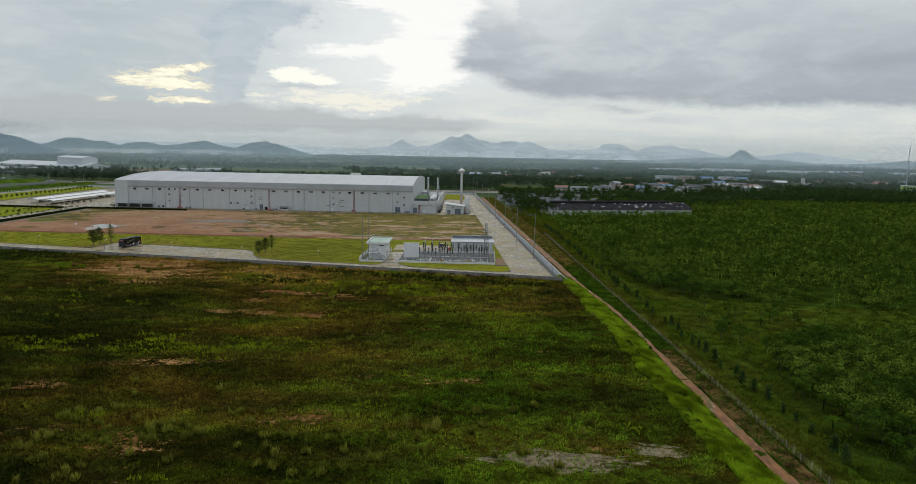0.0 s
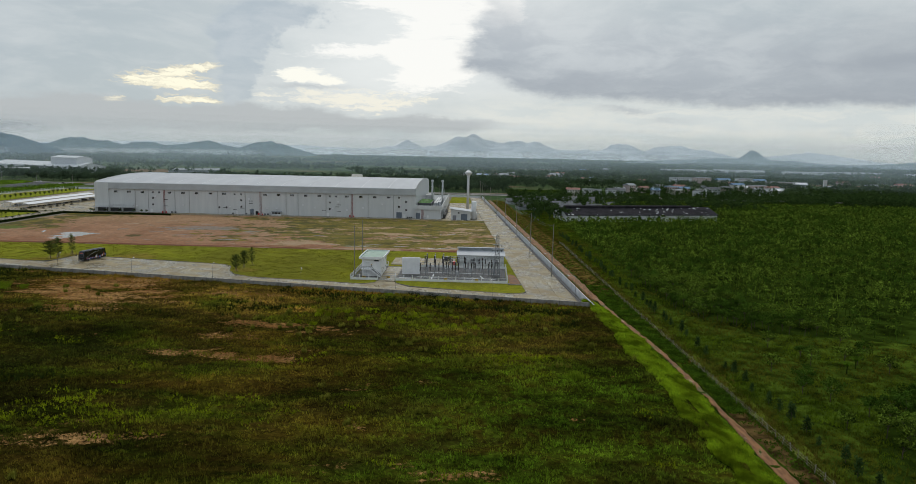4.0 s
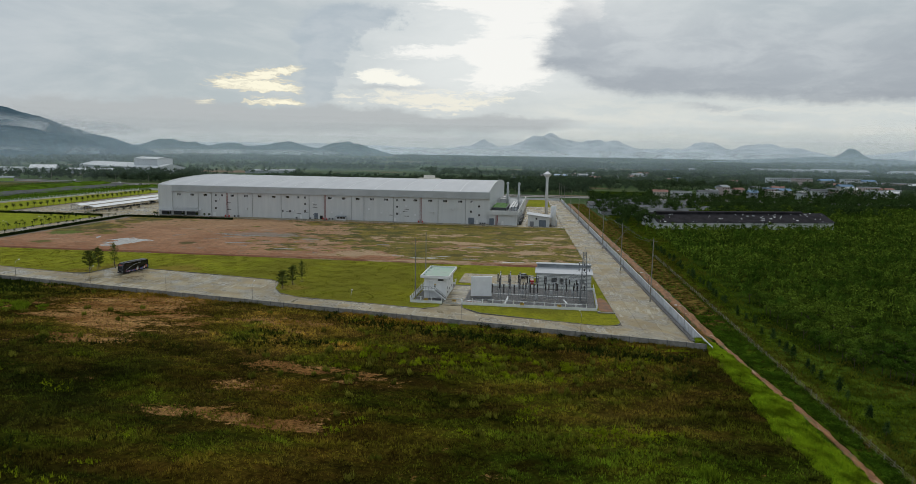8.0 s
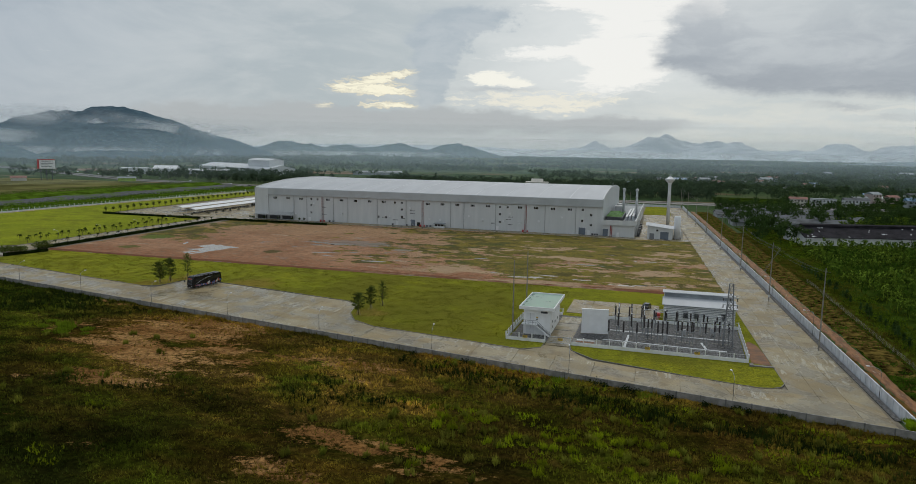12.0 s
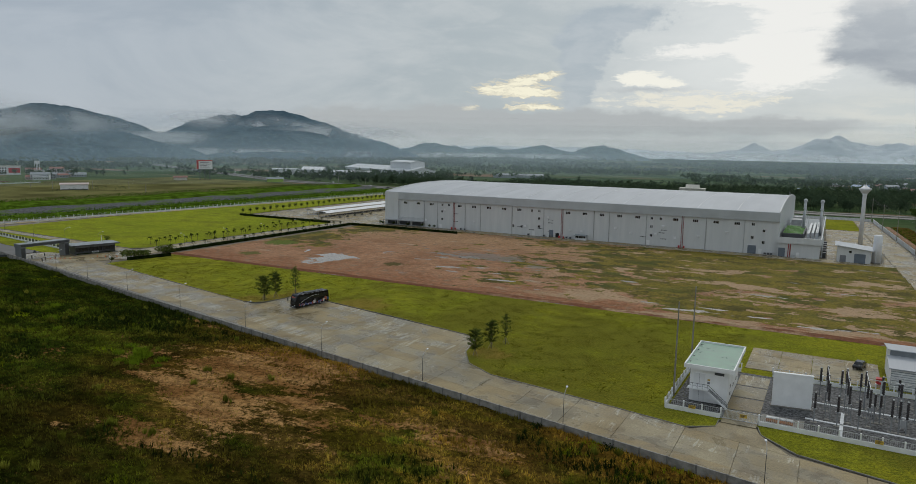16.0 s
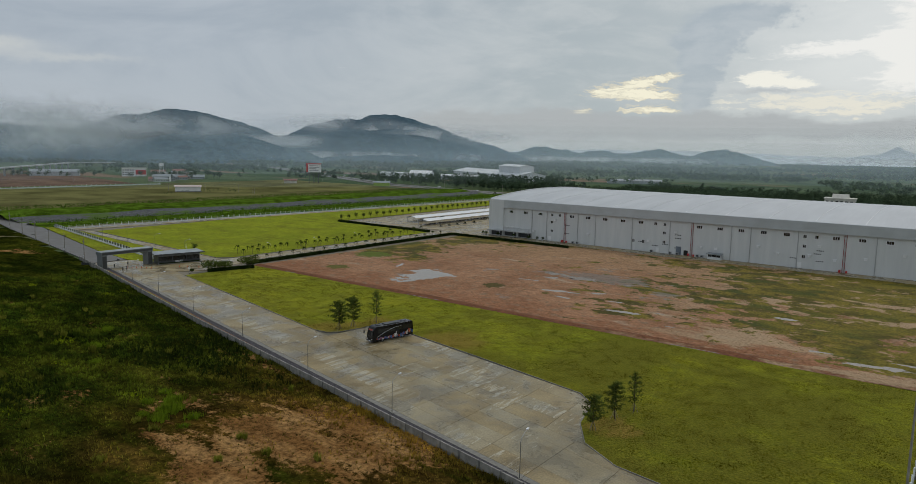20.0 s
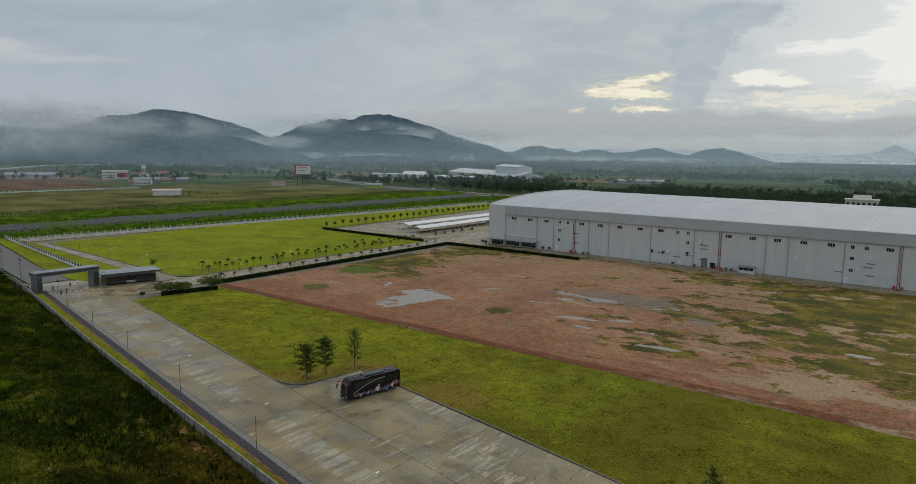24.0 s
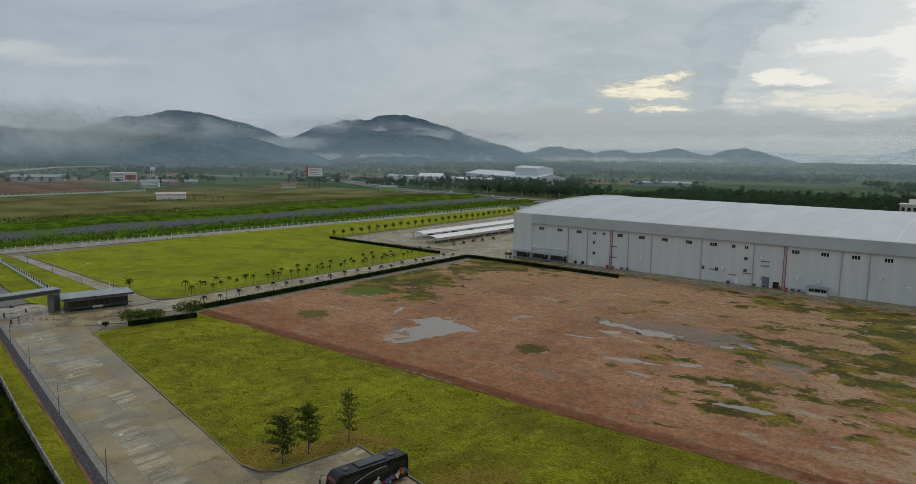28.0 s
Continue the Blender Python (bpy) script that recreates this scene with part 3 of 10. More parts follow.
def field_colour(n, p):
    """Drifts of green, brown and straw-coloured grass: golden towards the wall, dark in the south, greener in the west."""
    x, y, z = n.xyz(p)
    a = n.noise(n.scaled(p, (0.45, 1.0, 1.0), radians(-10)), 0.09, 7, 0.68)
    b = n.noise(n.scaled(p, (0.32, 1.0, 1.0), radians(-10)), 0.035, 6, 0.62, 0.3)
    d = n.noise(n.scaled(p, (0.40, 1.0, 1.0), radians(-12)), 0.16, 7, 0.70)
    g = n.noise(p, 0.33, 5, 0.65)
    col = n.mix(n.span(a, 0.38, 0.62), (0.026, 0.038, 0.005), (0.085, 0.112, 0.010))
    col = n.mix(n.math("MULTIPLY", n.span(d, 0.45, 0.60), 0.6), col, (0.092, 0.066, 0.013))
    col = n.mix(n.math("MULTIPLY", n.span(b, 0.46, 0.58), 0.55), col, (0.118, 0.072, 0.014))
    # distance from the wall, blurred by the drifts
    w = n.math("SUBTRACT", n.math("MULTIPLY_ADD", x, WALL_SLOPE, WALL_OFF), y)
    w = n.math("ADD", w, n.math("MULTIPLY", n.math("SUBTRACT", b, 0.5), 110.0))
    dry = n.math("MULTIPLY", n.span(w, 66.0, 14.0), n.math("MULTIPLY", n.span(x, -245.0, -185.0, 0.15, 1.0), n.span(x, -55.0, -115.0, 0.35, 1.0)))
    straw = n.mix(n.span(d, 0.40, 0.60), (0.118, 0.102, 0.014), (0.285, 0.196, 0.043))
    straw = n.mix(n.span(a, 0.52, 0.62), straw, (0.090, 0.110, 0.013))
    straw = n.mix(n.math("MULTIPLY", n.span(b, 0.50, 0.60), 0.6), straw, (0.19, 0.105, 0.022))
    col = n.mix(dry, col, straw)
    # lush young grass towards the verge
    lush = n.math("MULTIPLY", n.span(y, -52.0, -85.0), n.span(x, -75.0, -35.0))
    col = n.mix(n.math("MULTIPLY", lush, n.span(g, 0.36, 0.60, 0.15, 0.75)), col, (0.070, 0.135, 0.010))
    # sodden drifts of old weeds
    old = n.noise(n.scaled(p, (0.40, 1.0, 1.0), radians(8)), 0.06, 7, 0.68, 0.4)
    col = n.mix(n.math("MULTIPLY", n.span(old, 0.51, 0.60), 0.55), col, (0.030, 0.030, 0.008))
    # dark weeds in the south, deepened: shade and lens falloff put into the colour
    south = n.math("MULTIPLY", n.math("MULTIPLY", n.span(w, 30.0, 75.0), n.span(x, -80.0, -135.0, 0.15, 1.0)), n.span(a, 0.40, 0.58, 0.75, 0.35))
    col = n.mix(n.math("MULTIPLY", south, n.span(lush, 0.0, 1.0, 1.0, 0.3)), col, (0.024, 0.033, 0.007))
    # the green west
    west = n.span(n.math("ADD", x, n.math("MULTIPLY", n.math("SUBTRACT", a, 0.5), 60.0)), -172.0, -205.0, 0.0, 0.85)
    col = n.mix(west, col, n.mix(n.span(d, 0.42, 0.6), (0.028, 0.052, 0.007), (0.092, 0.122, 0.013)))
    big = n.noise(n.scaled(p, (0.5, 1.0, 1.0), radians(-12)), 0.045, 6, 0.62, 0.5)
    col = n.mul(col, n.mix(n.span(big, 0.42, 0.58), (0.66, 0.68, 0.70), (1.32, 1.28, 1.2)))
    # brightness set in the colour: lower in the west, higher in the east
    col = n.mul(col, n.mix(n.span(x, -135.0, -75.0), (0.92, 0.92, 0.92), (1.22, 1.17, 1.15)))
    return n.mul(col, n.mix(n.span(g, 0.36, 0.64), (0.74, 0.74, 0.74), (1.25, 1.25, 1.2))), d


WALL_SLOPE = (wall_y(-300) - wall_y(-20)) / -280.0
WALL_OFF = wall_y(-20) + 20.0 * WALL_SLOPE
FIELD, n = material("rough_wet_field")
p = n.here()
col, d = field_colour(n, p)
# ground darkened to carry the shade between the blades
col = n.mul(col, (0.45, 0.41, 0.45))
c = n.noise(p, 1.1, 7, 0.75)


def near(cx, cy, rx, ry, turn):
    q = n.scaled(n.vmath("SUBTRACT", p, (cx, cy, 0.0)), (1, 1, 0), turn)
    return n.span(n.vmath("LENGTH", n.scaled(q, (1 / rx, 1 / ry, 0))), 1.3, 0.2)


bare = n.noise(n.scaled(p, (0.45, 1.1, 1.0), radians(-10)), 0.05, 8, 0.70)
bare = n.math("ADD", bare, n.math("MULTIPLY", near(-157, -6, 46, 23, radians(11)), 0.15))
bare = n.math("ADD", bare, n.math("MULTIPLY", near(-79, -44, 34, 7, radians(12)), 0.13))
x, y, z = n.xyz(p)
off = n.math("SUBTRACT", n.math("MULTIPLY_ADD", x, WALL_SLOPE, WALL_OFF), y)
strip = n.math("MULTIPLY", n.span(off, 20.0, 4.0), n.math("MULTIPLY", n.span(x, -215.0, -190.0), n.span(x, -95.0, -125.0)))
bare = n.math("ADD", bare, n.math("MULTIPLY", strip, 0.10))
for px, py, rx, ry, k in ((-92, -7, 18, 4, 0.09), (-66, -31, 15, 4, 0.10), (-106, -66, 16, 3.5, 0.12), (-84, -70, 14, 3.0, 0.11), (-60, -73, 10, 2.5, 0.11), (-150, -29, 16, 5, 0.10)):
    bare = n.math("ADD", bare, n.math("MULTIPLY", near(px, py, rx, ry, radians(10)), k))
bare = n.math("ADD", bare, n.math("MULTIPLY", n.math("SUBTRACT", c, 0.5), 0.24))
soil = n.mix(n.span(d, 0.42, 0.62), (0.185, 0.092, 0.032), (0.335, 0.192, 0.078))
col = n.mix(n.span(bare, 0.605, 0.655), col, soil)
pool = n.math("ADD", n.math("MAXIMUM", near(-22, -154, 15, 4.5, radians(4)), near(-6, -150, 6, 4.0, 0.3)), n.math("MULTIPLY", n.math("SUBTRACT", n.noise(n.scaled(p, (0.4, 1, 1)), 0.6, 7, 0.74), 0.5), 3.2))
col = n.mix(n.span(pool, 0.55, 0.80), col, (0.205, 0.165, 0.100))
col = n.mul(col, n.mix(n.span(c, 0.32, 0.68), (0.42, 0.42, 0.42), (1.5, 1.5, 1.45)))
n.surface(col, n.span(pool, 0.6, 0.8, 0.9, 0.5), 0.0, n.bump(c, 0.9, 0.3), n.span(pool, 0.6, 0.8, 0.0, 0.06))


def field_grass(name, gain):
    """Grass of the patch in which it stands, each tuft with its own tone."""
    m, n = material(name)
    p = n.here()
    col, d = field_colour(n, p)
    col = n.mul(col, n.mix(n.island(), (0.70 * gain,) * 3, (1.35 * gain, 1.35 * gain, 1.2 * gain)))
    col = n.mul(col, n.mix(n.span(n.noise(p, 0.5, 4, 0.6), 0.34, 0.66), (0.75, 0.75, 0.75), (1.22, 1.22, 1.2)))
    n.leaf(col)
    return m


# gain brightens the blades as lit tips over the darkened ground
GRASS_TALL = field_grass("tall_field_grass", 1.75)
GRASS_DEAD = leafy("dead_brown_tufts", (0.030, 0.020, 0.007), (0.085, 0.062, 0.020), (0.050, 0.045, 0.012), 0.9, 3, 0.25)
GRASS_DARK = leafy("dark_sodden_weeds", (0.010, 0.020, 0.005), (0.040, 0.058, 0.011), (0.022, 0.034, 0.007), 0.8, 8, 0.3)
GRASS_TURF = leafy("patchy_turf", (0.055, 0.054, 0.005), (0.150, 0.122, 0.011), (0.100, 0.080, 0.008), 0.9, 10, 0.2)
GRASS_LAWN = leafy("lawn_blades", (0.052, 0.058, 0.004), (0.170, 0.164, 0.009), (0.100, 0.086, 0.007), 0.9, 16, 0.25, 0.6, 1.4)
LEAF_REED = leafy("bright_green_reeds", (0.085, 0.145, 0.010), (0.250, 0.330, 0.022), (0.150, 0.215, 0.014), 0.8, 4, 0.5)
GRASS_WEED = leafy("weedy_grass", (0.050, 0.092, 0.006), (0.145, 0.205, 0.013), (0.120, 0.120, 0.016), 0.9, 24, 0.2)
GRASS_BRIGHT = leafy("bright_reed_grass", (0.13, 0.21, 0.008), (0.34, 0.37, 0.015), (0.23, 0.28, 0.011), 0.8, 12, 0.2)
GRASS_DRY = leafy("dry_olive_grass", (0.082, 0.066, 0.011), (0.178, 0.130, 0.028), (0.070, 0.074, 0.009), 0.9, 9, 0.12)
GRASS_PALE = leafy("pale_green_clumps", (0.14, 0.15, 0.020), (0.27, 0.26, 0.045), (0.16, 0.18, 0.022), 0.8, 12)
GRASS_VERGE = leafy("lush_verge_grass", (0.10, 0.21, 0.010), (0.33, 0.42, 0.020), (0.22, 0.31, 0.014), 0.8, 6, 0.25, 0.5, 1.5)
VERGE = plain("bright_verge_grass", (0.062, 0.108, 0.006), 0.9, vary=0.4, patch=2.5, grain=2.0, bump=0.8, depth=0.15, spec=0.0)
VERGE_DULL = plain("weedy_verge", (0.145, 0.088, 0.028), 0.9, vary=0.4, patch=4, grain=1.5, bump=0.8, depth=0.15, spec=0.0)
MEADOW = plain("weedy_meadow", (0.060, 0.094, 0.010), 0.9, vary=0.5, patch=4, grain=0.9, bump=0.9, depth=0.25, spec=0.0)
VINE_FLOOR = plain("creeping_vine_ground", (0.050, 0.082, 0.006), 0.9, vary=0.4, patch=3, grain=2.0, bump=0.8, depth=0.15, spec=0.0)
WEED_STRIP = plain("brown_weeds_and_soil", (0.120, 0.086, 0.022), 0.9, vary=0.6, patch=2.5, grain=1.0, bump=0.8, depth=0.15, spec=0.0)
STRAW = plain("dry_fence_grass", (0.098, 0.122, 0.014), 0.9, vary=0.45, patch=4, grain=1.5, bump=0.8, depth=0.15, spec=0.0)
ORCHARD_FLOOR = plain("weedy_orchard_floor", (0.034, 0.058, 0.007), 0.9, vary=0.45, patch=9, grain=1.2, bump=0.8, depth=0.2, spec=0.0)
DRY_STRIP = plain("reddish_soil_with_dry_grass", (0.125, 0.082, 0.030), 0.9, vary=0.5, patch=3.0, grain=1.2, bump=0.8, depth=0.12, spec=0.0)
TRACK, n = material("rutted_orange_earth")
p = n.here()
a = n.noise(n.scaled(p, (1.0, 0.18, 1.0)), 1.1, 6, 0.66)
c = n.noise(p, 1.7, 5, 0.7)
col = n.mix(n.span(a, 0.36, 0.62), (0.135, 0.056, 0.018), (0.275, 0.122, 0.042))
col = n.mix(n.math("MULTIPLY", n.span(n.noise(n.scaled(p, (0.9, 0.22, 1.0)), 0.8, 6, 0.7), 0.60, 0.66), 0.6), col, (0.50, 0.39, 0.28))
col = n.mix(n.math("MULTIPLY", n.span(n.noise(n.scaled(p, (1.0, 0.3, 1.0)), 0.45, 6, 0.7), 0.56, 0.63), 0.8), col, (0.075, 0.095, 0.016))
col = n.mul(col, n.mix(c, (0.7, 0.7, 0.7), (1.25, 1.25, 1.25)))
n.surface(col, 0.7, 0.0, n.bump(a, 0.6, 0.08), 0.25)
TRAIL = plain("red_earth_track", (0.215, 0.098, 0.042), 0.7, vary=0.35, patch=3, grain=1.5, bump=0.5, depth=0.05, spec=0.3)
LEAF_VINE = leafy("creeping_vine_leaves", (0.032, 0.070, 0.006), (0.100, 0.175, 0.014), (0.058, 0.115, 0.010), 0.7, 4, 0.3)
LEAF_ORCHARD = leafy("rubber_tree_leaves", (0.010, 0.028, 0.005), (0.230, 0.325, 0.040), (0.050, 0.098, 0.012), 0.8, 14, 0.30, 0.5, 1.5, 0.2)
LEAF_DARK = leafy("dark_tree_leaves", (0.024, 0.050, 0.016), (0.068, 0.110, 0.032), (0.040, 0.074, 0.021), 0.8, 30)
LEAF_YOUNG = leafy("young_tree_leaves", (0.050, 0.080, 0.018), (0.150, 0.185, 0.045), (0.085, 0.110, 0.028), 0.8, 3)
LEAF_HEDGE = leafy("hedge_leaves", (0.014, 0.026, 0.008), (0.035, 0.052, 0.014), (0.022, 0.036, 0.010), 0.6, 2)
LEAF_PALM = leafy("palm_fronds", (0.025, 0.045, 0.010), (0.06, 0.085, 0.02), (0.04, 0.06, 0.014), 0.5, 5)
# woods further off: haze toned into the leaf colours, paler and bluer
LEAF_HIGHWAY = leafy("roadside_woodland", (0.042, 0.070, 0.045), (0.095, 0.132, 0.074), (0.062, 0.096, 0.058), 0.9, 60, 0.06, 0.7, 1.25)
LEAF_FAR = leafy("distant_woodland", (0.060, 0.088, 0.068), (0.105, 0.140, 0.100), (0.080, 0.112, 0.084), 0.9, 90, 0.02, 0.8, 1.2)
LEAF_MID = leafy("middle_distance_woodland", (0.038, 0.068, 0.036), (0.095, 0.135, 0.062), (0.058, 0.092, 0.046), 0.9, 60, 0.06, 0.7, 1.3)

GROUND, n = material("farm_land")
p = n.here()
x, y, z = n.xyz(p)
a = n.noise(n.scaled(p, (0.4, 1.0, 0.0), radians(8)), 0.006, 4, 0.5)
b = n.noise(p, 0.02, 5, 0.6)
c = n.noise(p, 0.4, 5, 0.65)
col = n.mix(n.span(a, 0.42, 0.58), (0.058, 0.096, 0.042), (0.098, 0.132, 0.062))
col = n.mix(n.span(n.noise(n.scaled(p, (0.25, 1.0, 0.0), radians(-12)), 0.008, 3, 0.5), 0.56, 0.63), col, (0.24, 0.16, 0.11))
col = n.mix(n.math("MULTIPLY", n.span(b, 0.5, 0.7), 0.7), col, (0.05, 0.068, 0.03))
col = n.mul(col, n.mix(c, (0.75, 0.75, 0.75), (1.15, 1.15, 1.15)))
n.surface(col, 0.95, 0.0, n.bump(c, 0.5, 0.3), 0.0)
WEST_SOIL = plain("brown_scrub_ground", (0.155, 0.150, 0.060), 0.9, vary=0.26, patch=45, grain=0.25, bump=0.4, depth=0.2, spec=0.0)
RED_SOIL = plain("ploughed_red_soil", (0.17, 0.105, 0.070), 0.95, vary=0.25, patch=30, grain=0.4, bump=0.4, depth=0.2, spec=0.0)
BANK = plain("grassy_embankment", (0.080, 0.138, 0.014), 0.9, vary=0.35, patch=7, grain=0.8, bump=0.7, depth=0.25, spec=0.0)
CANAL_STONE, n = material("grey_stone_lining")
p = n.here()
c = n.noise(p, 0.7, 5, 0.7)
col = n.mix(n.span(c, 0.34, 0.66), (0.050, 0.052, 0.055), (0.135, 0.138, 0.142))
col = n.mix(n.math("MULTIPLY", n.span(n.noise(n.scaled(p, (1.0, 0.35, 1.0)), 0.09, 6, 0.68), 0.50, 0.57), 0.9), col, n.mix(c, (0.040, 0.075, 0.010), (0.105, 0.165, 0.020)))
n.surface(col, 0.9, 0.0, n.bump(c, 0.7, 0.25), 0.1)

# haze put into the hill colours: paler and bluer the further off
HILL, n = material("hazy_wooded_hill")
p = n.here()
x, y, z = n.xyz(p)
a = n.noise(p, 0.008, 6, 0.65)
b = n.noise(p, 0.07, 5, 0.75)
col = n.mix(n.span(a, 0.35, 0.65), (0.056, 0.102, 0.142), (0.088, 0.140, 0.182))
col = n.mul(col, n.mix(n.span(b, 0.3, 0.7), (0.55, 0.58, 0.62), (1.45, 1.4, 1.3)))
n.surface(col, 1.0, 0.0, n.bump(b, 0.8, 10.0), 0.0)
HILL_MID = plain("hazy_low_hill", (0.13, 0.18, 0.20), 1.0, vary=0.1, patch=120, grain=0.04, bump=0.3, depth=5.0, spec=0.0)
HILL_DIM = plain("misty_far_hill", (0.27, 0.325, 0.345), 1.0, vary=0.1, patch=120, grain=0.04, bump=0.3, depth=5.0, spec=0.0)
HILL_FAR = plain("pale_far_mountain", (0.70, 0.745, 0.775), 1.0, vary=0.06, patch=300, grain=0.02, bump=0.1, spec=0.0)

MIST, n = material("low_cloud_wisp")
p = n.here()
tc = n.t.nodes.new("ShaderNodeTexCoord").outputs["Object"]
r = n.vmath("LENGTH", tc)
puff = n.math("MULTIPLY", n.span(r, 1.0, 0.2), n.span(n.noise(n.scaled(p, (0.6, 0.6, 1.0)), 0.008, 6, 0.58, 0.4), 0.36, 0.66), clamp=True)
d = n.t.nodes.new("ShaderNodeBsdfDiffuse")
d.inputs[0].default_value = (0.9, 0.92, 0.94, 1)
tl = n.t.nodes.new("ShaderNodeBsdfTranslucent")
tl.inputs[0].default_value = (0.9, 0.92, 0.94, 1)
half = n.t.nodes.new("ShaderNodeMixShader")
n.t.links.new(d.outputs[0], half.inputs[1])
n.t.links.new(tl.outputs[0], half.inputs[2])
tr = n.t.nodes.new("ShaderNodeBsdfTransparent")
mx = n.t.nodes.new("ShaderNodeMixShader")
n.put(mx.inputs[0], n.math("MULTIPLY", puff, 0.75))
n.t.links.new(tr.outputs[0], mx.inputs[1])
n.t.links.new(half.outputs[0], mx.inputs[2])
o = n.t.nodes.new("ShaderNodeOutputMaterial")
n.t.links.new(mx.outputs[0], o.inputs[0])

# pale blue see-through colour for the added haze sheets
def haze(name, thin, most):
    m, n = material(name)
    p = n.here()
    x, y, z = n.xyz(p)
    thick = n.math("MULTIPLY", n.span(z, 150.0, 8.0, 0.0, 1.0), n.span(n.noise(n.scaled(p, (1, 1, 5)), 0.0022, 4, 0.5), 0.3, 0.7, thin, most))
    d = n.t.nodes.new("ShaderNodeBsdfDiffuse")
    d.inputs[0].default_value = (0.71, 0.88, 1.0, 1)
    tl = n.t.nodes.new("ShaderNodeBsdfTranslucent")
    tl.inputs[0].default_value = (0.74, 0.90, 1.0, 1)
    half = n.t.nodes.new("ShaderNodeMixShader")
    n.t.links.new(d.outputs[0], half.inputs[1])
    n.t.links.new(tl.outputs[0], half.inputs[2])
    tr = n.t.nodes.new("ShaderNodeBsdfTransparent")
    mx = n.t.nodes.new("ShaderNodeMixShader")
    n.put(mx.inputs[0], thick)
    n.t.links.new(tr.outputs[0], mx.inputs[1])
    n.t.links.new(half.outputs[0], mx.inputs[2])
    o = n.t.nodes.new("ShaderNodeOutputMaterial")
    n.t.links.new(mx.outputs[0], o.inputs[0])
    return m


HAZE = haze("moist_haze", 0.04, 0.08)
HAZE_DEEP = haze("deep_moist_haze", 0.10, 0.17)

# ---- mesh helpers ----
class Shape:
    """Vertices and faces of one mesh, gathered from simple solids."""

    def __init__(self):
        self.v, self.f = [], []

    def add(self, vs, fs):
        k = len(self.v)
        self.v += [tuple(q) for q in vs]
        self.f += [tuple(i + k for i in f) for f in fs]
        return self

    def box(self, x0, x1, y0, y1, z0, z1):
        v = [(x, y, z) for z in (z0, z1) for x, y in ((x0, y0), (x1, y0), (x1, y1), (x0, y1))]
        return self.add(v, [(3, 2, 1, 0), (4, 5, 6, 7), (0, 1, 5, 4), (1, 2, 6, 5), (2, 3, 7, 6), (3, 0, 4, 7)])

    def bar(self, p, q, w, h):
        """A square bar from p to q."""
        p, q = Vector(p), Vector(q)
        d = (q - p).normalized()
        s = d.cross(Vector((0, 0, 1)))
        s = s.normalized() if s.length > 1e-4 else Vector((1, 0, 0))
        u = s.cross(d)
        v = [a + s * i * w / 2 + u * j * h / 2 for a in (p, q) for i, j in ((-1, -1), (1, -1), (1, 1), (-1, 1))]
        return self.add(v, [(0, 1, 2, 3), (7, 6, 5, 4), (0, 4, 5, 1), (1, 5, 6, 2), (2, 6, 7, 3), (3, 7, 4, 0)])

    def prism(self, poly, z0, z1):
        """An upright solid over a polygon, given anticlockwise."""
        k = len(poly)
        v = [(x, y, z0) for x, y in poly] + [(x, y, z1) for x, y in poly]
        return self.add(v, [tuple(range(k - 1, -1, -1)), tuple(range(k, 2 * k))] + [(i, (i + 1) % k, k + (i + 1) % k, k + i) for i in range(k)])

    def tube(self, rows, sides=8):
        """A round solid along rows of (point, radius)."""
        k = len(self.v)
        rows = [(Vector(p), r) for p, r in rows]
        for i, (p, r) in enumerate(rows):
            d = (rows[min(i + 1, len(rows) - 1)][0] - rows[max(i - 1, 0)][0]).normalized()
            s = d.cross(Vector((0, 0, 1)))
            s = s.normalized() if s.length > 1e-3 else Vector((1, 0, 0))
            u = s.cross(d)
            self.v += [tuple(p + (s * math.cos(a) + u * math.sin(a)) * r) for a in [2 * math.pi * j / sides for j in range(sides)]]
        for i in range(len(rows) - 1):
            a, b = k + i * sides, k + (i + 1) * sides
            self.f += [(a + j, a + (j + 1) % sides, b + (j + 1) % sides, b + j) for j in range(sides)]
        self.f += [tuple(k + j for j in range(sides - 1, -1, -1)), tuple(k + (len(rows) - 1) * sides + j for j in range(sides))]
        return self

    def can(self, x, y, z0, z1, r0, r1=None, sides=10):
        return self.tube([((x, y, z0), r0), ((x, y, z1), r0 if r1 is None else r1)], sides)

    def extrude_x(self, prof, x0, x1):
        """A solid with the outline prof of (y, z), from x0 to x1."""
        k = len(prof)
        v = [(x0, y, z) for y, z in prof] + [(x1, y, z) for y, z in prof]
        return self.add(v, [tuple(range(k)), tuple(range(2 * k - 1, k - 1, -1))] + [(i, k + i, k + (i + 1) % k, (i + 1) % k) for i in range(k)])

    def mesh(self, name, m, smooth=False):
        me = bpy.data.meshes.new(name)
        me.from_pydata(self.v, [], self.f)
        me.materials.append(m)
        if smooth:
            me.shade_smooth()
        me.validate()
        return me


def part(name, shape, m, parent, label="", smooth=False, at=None):
    """One mesh object under a thing or a part."""
    ob = new(name, shape if isinstance(shape, bpy.types.Mesh) else shape.mesh(name, m, smooth))
    ob.parent = parent
    if at is not None:
        ob.matrix_basis = at
    if label:
        tagged(ob, label)
    return ob


def thing(name, m, label, category, group="", kind=""):
    ob = new(name)
    ob.empty_display_size = 0.5
    ob.matrix_basis = m
    return tagged(ob, label, category, group, kind)


